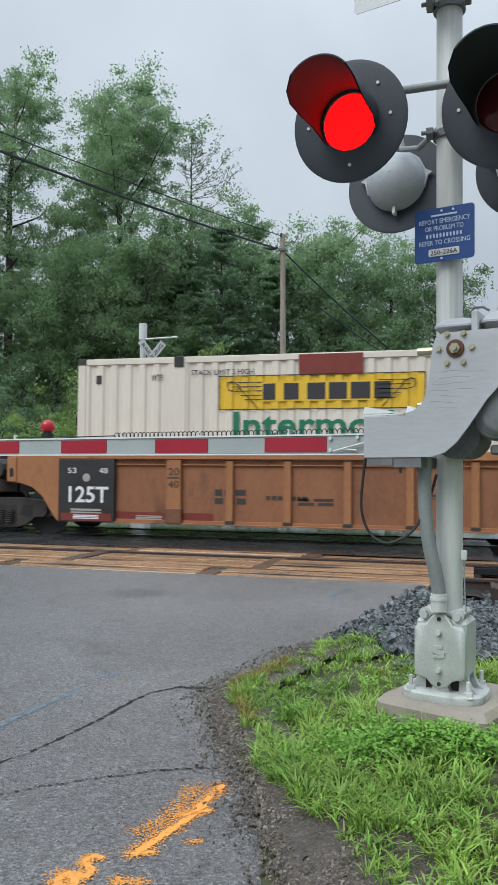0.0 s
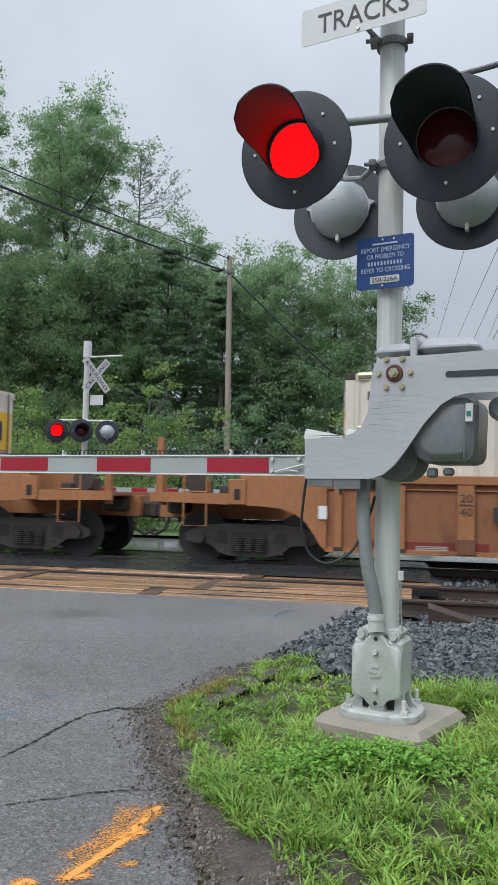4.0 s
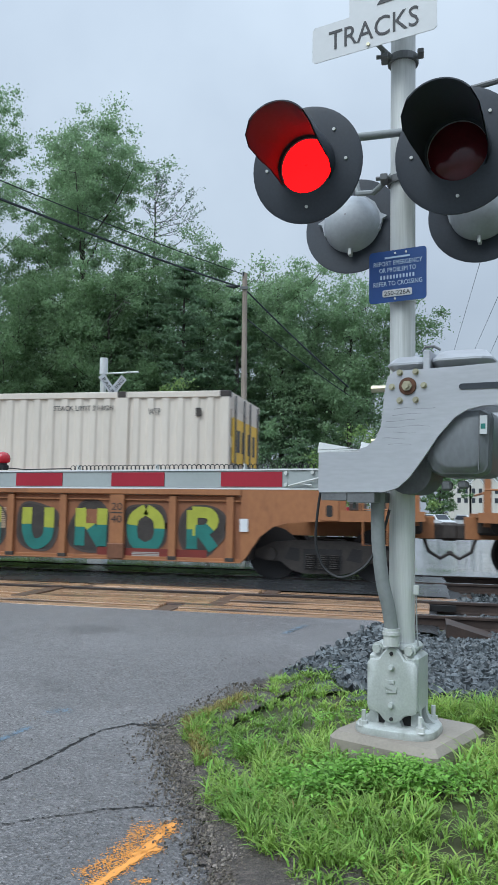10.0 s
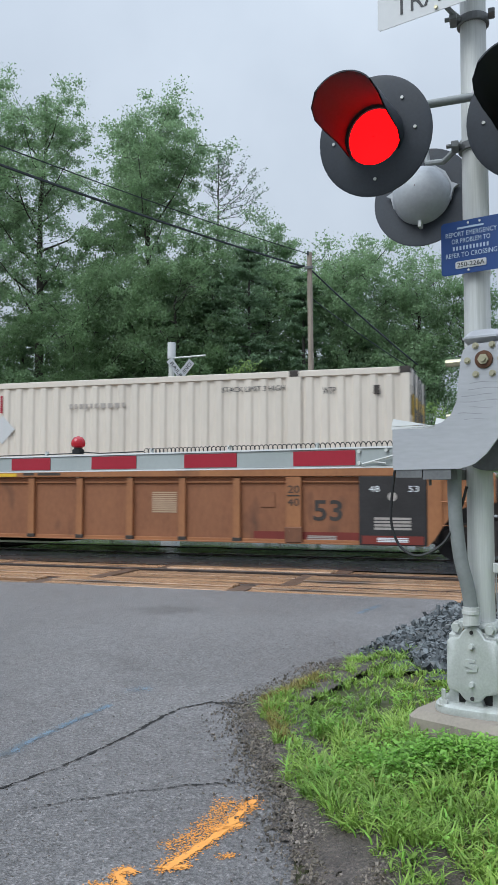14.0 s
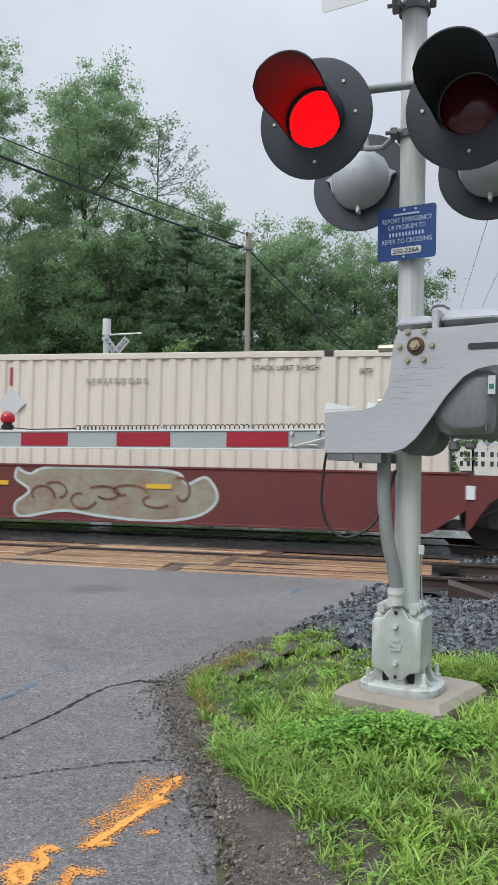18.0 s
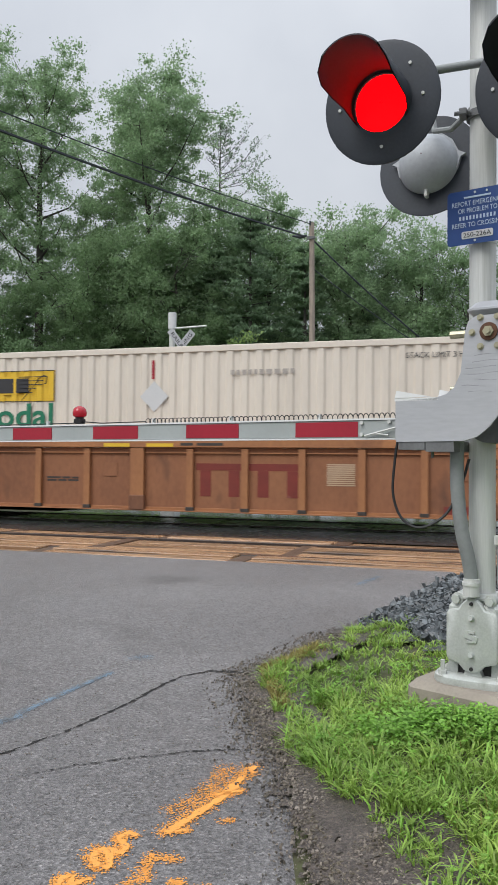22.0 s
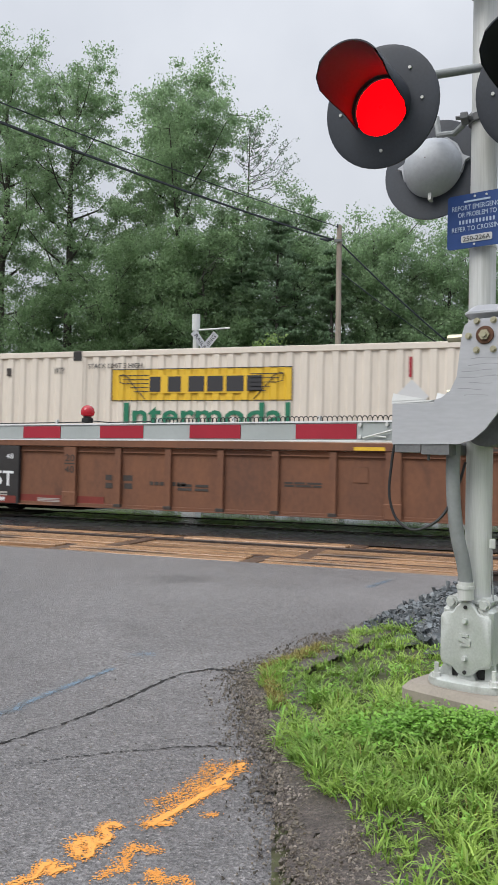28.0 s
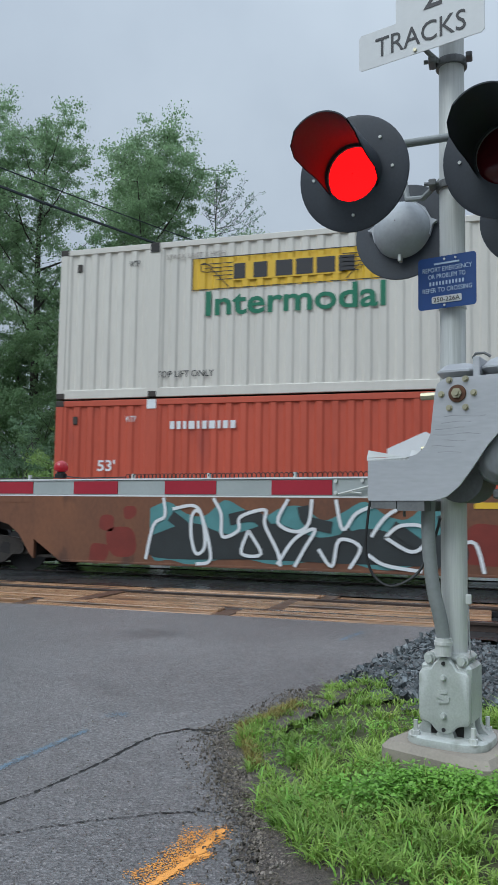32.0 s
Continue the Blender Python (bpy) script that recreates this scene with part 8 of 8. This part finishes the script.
            for k, x in enumerate((0.95, 1.3, 1.75, 2.2, 2.6, 3.1, 3.6)):
                scribble(car, x - 0.25, x + 0.25, 0.42, 1.0, -1.464, CARBROWN, 80 + k, 0.035, 1)
            graffiti(car, [(-0.38, 0.72, 0.50, 0.40)], -1.452, None, FADED, 18, 0.035, 5)
            for q in range(6):
                part("number_bar", MB().box(-0.46 + 0.155 * q, -0.34 + 0.155 * q, -0.003, 0, -0.1, 0.1), LETTER, car, m=pose(-3.7, -1.452, 0.61))
            part("round_mark", MB().lathe([(0.17, 0), (0.19, 0.002), (0.17, 0.003)], 28, pose(-2.27, -1.452, 0.58, 90)), FADED, car)
            part("fine_print", bars(-0.35, 0, 0.7, 0.09, 3, 1, 0.2), FADED, car, m=pose(-1.36, -1.452, 1.14))
            part("fine_print", bars(-0.35, 0, 0.7, 0.27, 2, 2, 0.4), LETTER, car, m=pose(-1.36, -1.452, 0.92))
            for x in (0.11, 3.2, -3.3):
                part("reflector", MB().box(-0.23, 0.23, -0.003, 0, -0.04, 0.04), YELLOW, car, m=pose(x, -1.466, 0.87))
            for x, w in ((-6.3, "53"), (-5.5, "48"), (-5.0, "45")):
                part("lettering", text_mesh(w, 0.16, LETTER, 0.004), None, car, m=pose(x, W - 0.004, 0.98))
        if i == 17:
            rnd = random.Random(10)
            crest = [(-6.0 + 0.35 * k, 1.22 + 0.14 * math.sin(k * 1.9) + rnd.uniform(-0.05, 0.05), 0) for k in range(16)]
            foot = [(-0.55 - 0.36 * k, 0.34 + 0.07 * math.sin(k * 1.3) + rnd.uniform(-0.03, 0.03), 0) for k in range(16)]
            field = [tuple(p)[:2] for p in glide(crest + foot + crest[:1], 4)]
            mural = part("graffiti", MB().prism(field[:-1], -0.002, 0), PALETEAL, car, "pale teal sprayed mural with white outlines", m=pose(0, -1.452, 0))
            low = [tuple(p)[:2] for p in glide([(-5.95, 0.75, 0), (-5.2, 0.98, 0), (-4.5, 0.80, 0), (-3.7, 1.0, 0), (-2.9, 0.78, 0), (-2.1, 0.95, 0), (-1.3, 0.8, 0), (-0.7, 0.9, 0), (-0.6, 0.42, 0), (-2.2, 0.36, 0), (-3.9, 0.38, 0), (-5.9, 0.36, 0), (-5.95, 0.75, 0)], 5)]
            part("graffiti", MB().prism(low[:-1], -0.004, 0), SPRAYBLACK, mural, "dark sprayed lower field")
            spray_strokes(mural, [[(-5.6, 1.1), (-5.2, 0.8), (-5.0, 0.4)], [(-4.5, 1.05), (-4.0, 1.1), (-3.6, 0.6)], [(-3.2, 1.3), (-3.1, 1.05), (-2.7, 0.95)], [(-2.5, 0.9), (-2.2, 0.6), (-1.8, 0.45)], [(-1.7, 1.0), (-1.2, 0.65), (-0.9, 0.4)], [(-0.9, 1.2), (-0.75, 0.8), (-0.7, 0.5)]], -0.006, SPRAYBLACK, 0.20, name="graffiti")
            white = [[(-5.74, 1.42), (-5.71, 1.09), (-5.92, 0.93), (-6.06, 0.32)], [(-5.56, 1.22), (-5.15, 1.28), (-4.98, 1.03), (-4.83, 0.37), (-5.1, 0.27)], [(-5.2, 1.09), (-5.12, 1.2), (-5.0, 1.09), (-4.94, 0.59), (-5.1, 0.45), (-5.2, 0.76), (-5.2, 1.09)],
                     [(-4.8, 1.42), (-4.65, 1.15), (-4.62, 0.76), (-4.33, 0.87), (-4.3, 1.1), (-3.86, 1.23), (-3.86, 0.98), (-3.63, 0.53), (-3.57, 0.28)], [(-4.15, 0.87), (-4.27, 0.48), (-3.92, 0.48), (-4.15, 0.87)],
                     [(-3.45, 1.42), (-3.63, 1.03), (-3.33, 0.87), (-3.1, 1.0), (-3.04, 1.42)], [(-3.63, 0.31), (-3.33, 0.75), (-2.98, 0.92), (-3.16, 0.59), (-3.33, 0.28)],
                     [(-2.63, 1.42), (-2.51, 0.92), (-2.28, 1.2), (-1.87, 1.37)], [(-2.92, 0.59), (-2.69, 0.31), (-2.57, 0.75), (-2.22, 0.64), (-2.4, 0.28)],
                     [(-2.04, 0.81), (-1.81, 1.14), (-1.46, 1.34), (-1.05, 1.39), (-0.76, 1.14), (-0.7, 0.75), (-0.4, 0.75), (-0.26, 0.28)], [(-1.81, 0.81), (-1.58, 1.0), (-1.22, 1.0), (-1.16, 0.75), (-1.4, 0.59), (-1.81, 0.81)], [(-2.1, 0.53), (-1.81, 0.36), (-1.22, 0.28)]]
            for k, line in enumerate(white):
                spray_strokes(mural, [line], -0.014 - 0.0012 * k, LETTER, 0.058, name="graffiti_outline")
            for bx, bz, br in ((-6.55, 0.62, 0.3), (-6.85, 0.95, 0.16), (-6.4, 1.15, 0.13), (-7.0, 0.4, 0.2)):
                part("paint_patch", MB().prism(blob(bx, bz, br, br * 0.9, random.Random(int(br * 100))), -0.0005, 0), MAROON, car, m=pose(0, -1.4505, 0))
            part("paint_patch", MB().prism(blob(-0.15, 0.72, 0.45, 0.36, random.Random(2)), -0.0005, 0), MAROON, car, m=pose(0, -1.4505, 0))
            scribble(car, 0.05, 1.3, 1.05, 1.38, -1.452, LETTER, 22, 0.03, 5)
            part("number_patch", MB().box(-1.4, 1.4, -0.004, 0, -0.18, 0.18), GRIMY, car, m=pose(3.27, -1.451, 0.95))
            for q in range(10):
                if q != 4:
                    part("number_bar", MB().prism([(-1.2 + 0.245 * q, -0.12), (-1.02 + 0.245 * q, -0.12), (-0.98 + 0.245 * q, 0.12), (-1.16 + 0.245 * q, 0.12)], -0.004, 0), LETTER, car, m=pose(3.27, -1.456, 0.95))
            for x in (-0.17, 3.0, 6.9):
                part("reflector", MB().box(-0.24, 0.24, -0.004, 0, -0.05, 0.05), YELLOW, car, m=pose(x, -1.456, 1.35))
            part("fine_print", bars(-0.3, 0, 0.6, 0.12, 1, 2), FADED, car, m=pose(5.4, -1.452, 0.42))


build_train()


def motions():
    """The train rolls past at a steady pace, its wheels turn, and the signal lamps flash by turns."""
    for ob, x, z in MOVING:
        walk(ob, [(4 * k, pose(x + SPEED * 4 * k, Y_TRAIN, z)) for k in range(9)])
    start = {ob: x for ob, x, z in MOVING}
    for wh, car, dx in WHEELS:
        s = start[car] + dx
        t0, t1 = (-11.5 - s) / SPEED, (3.0 - s) / SPEED
        rows = [(0.0, pose(dx, 0, 0.42))]
        f0, f1 = max(1, math.ceil(t0 * FPS)), min(32 * FPS - 1, math.floor(t1 * FPS))
        turn = 0.0
        for f in range(f0, f1 + 1):
            rows.append((f / FPS, pose(dx, 0, 0.42, 0, turn, 0)))
            turn += math.degrees(SPEED / FPS / 0.42)
        rows.append((32.0, rows[-1][1]))
        walk(wh, rows)
    for drum, m, first in DRUMS:
        rows, side = [], 0 if first else 180
        rows.append((0.0, m @ pose(0, 0, 0, 0, 0, side)))
        for k in range(64):
            t = 0.25 + 0.5 * k
            for q in range(4):
                rows.append((t + (q - 1.5) / FPS, m @ pose(0, 0, 0, 0, 0, side + 60 * q)))
            side += 180
        rows.append((32.0, m @ pose(0, 0, 0, 0, 0, side)))
        walk(drum, rows)


motions()
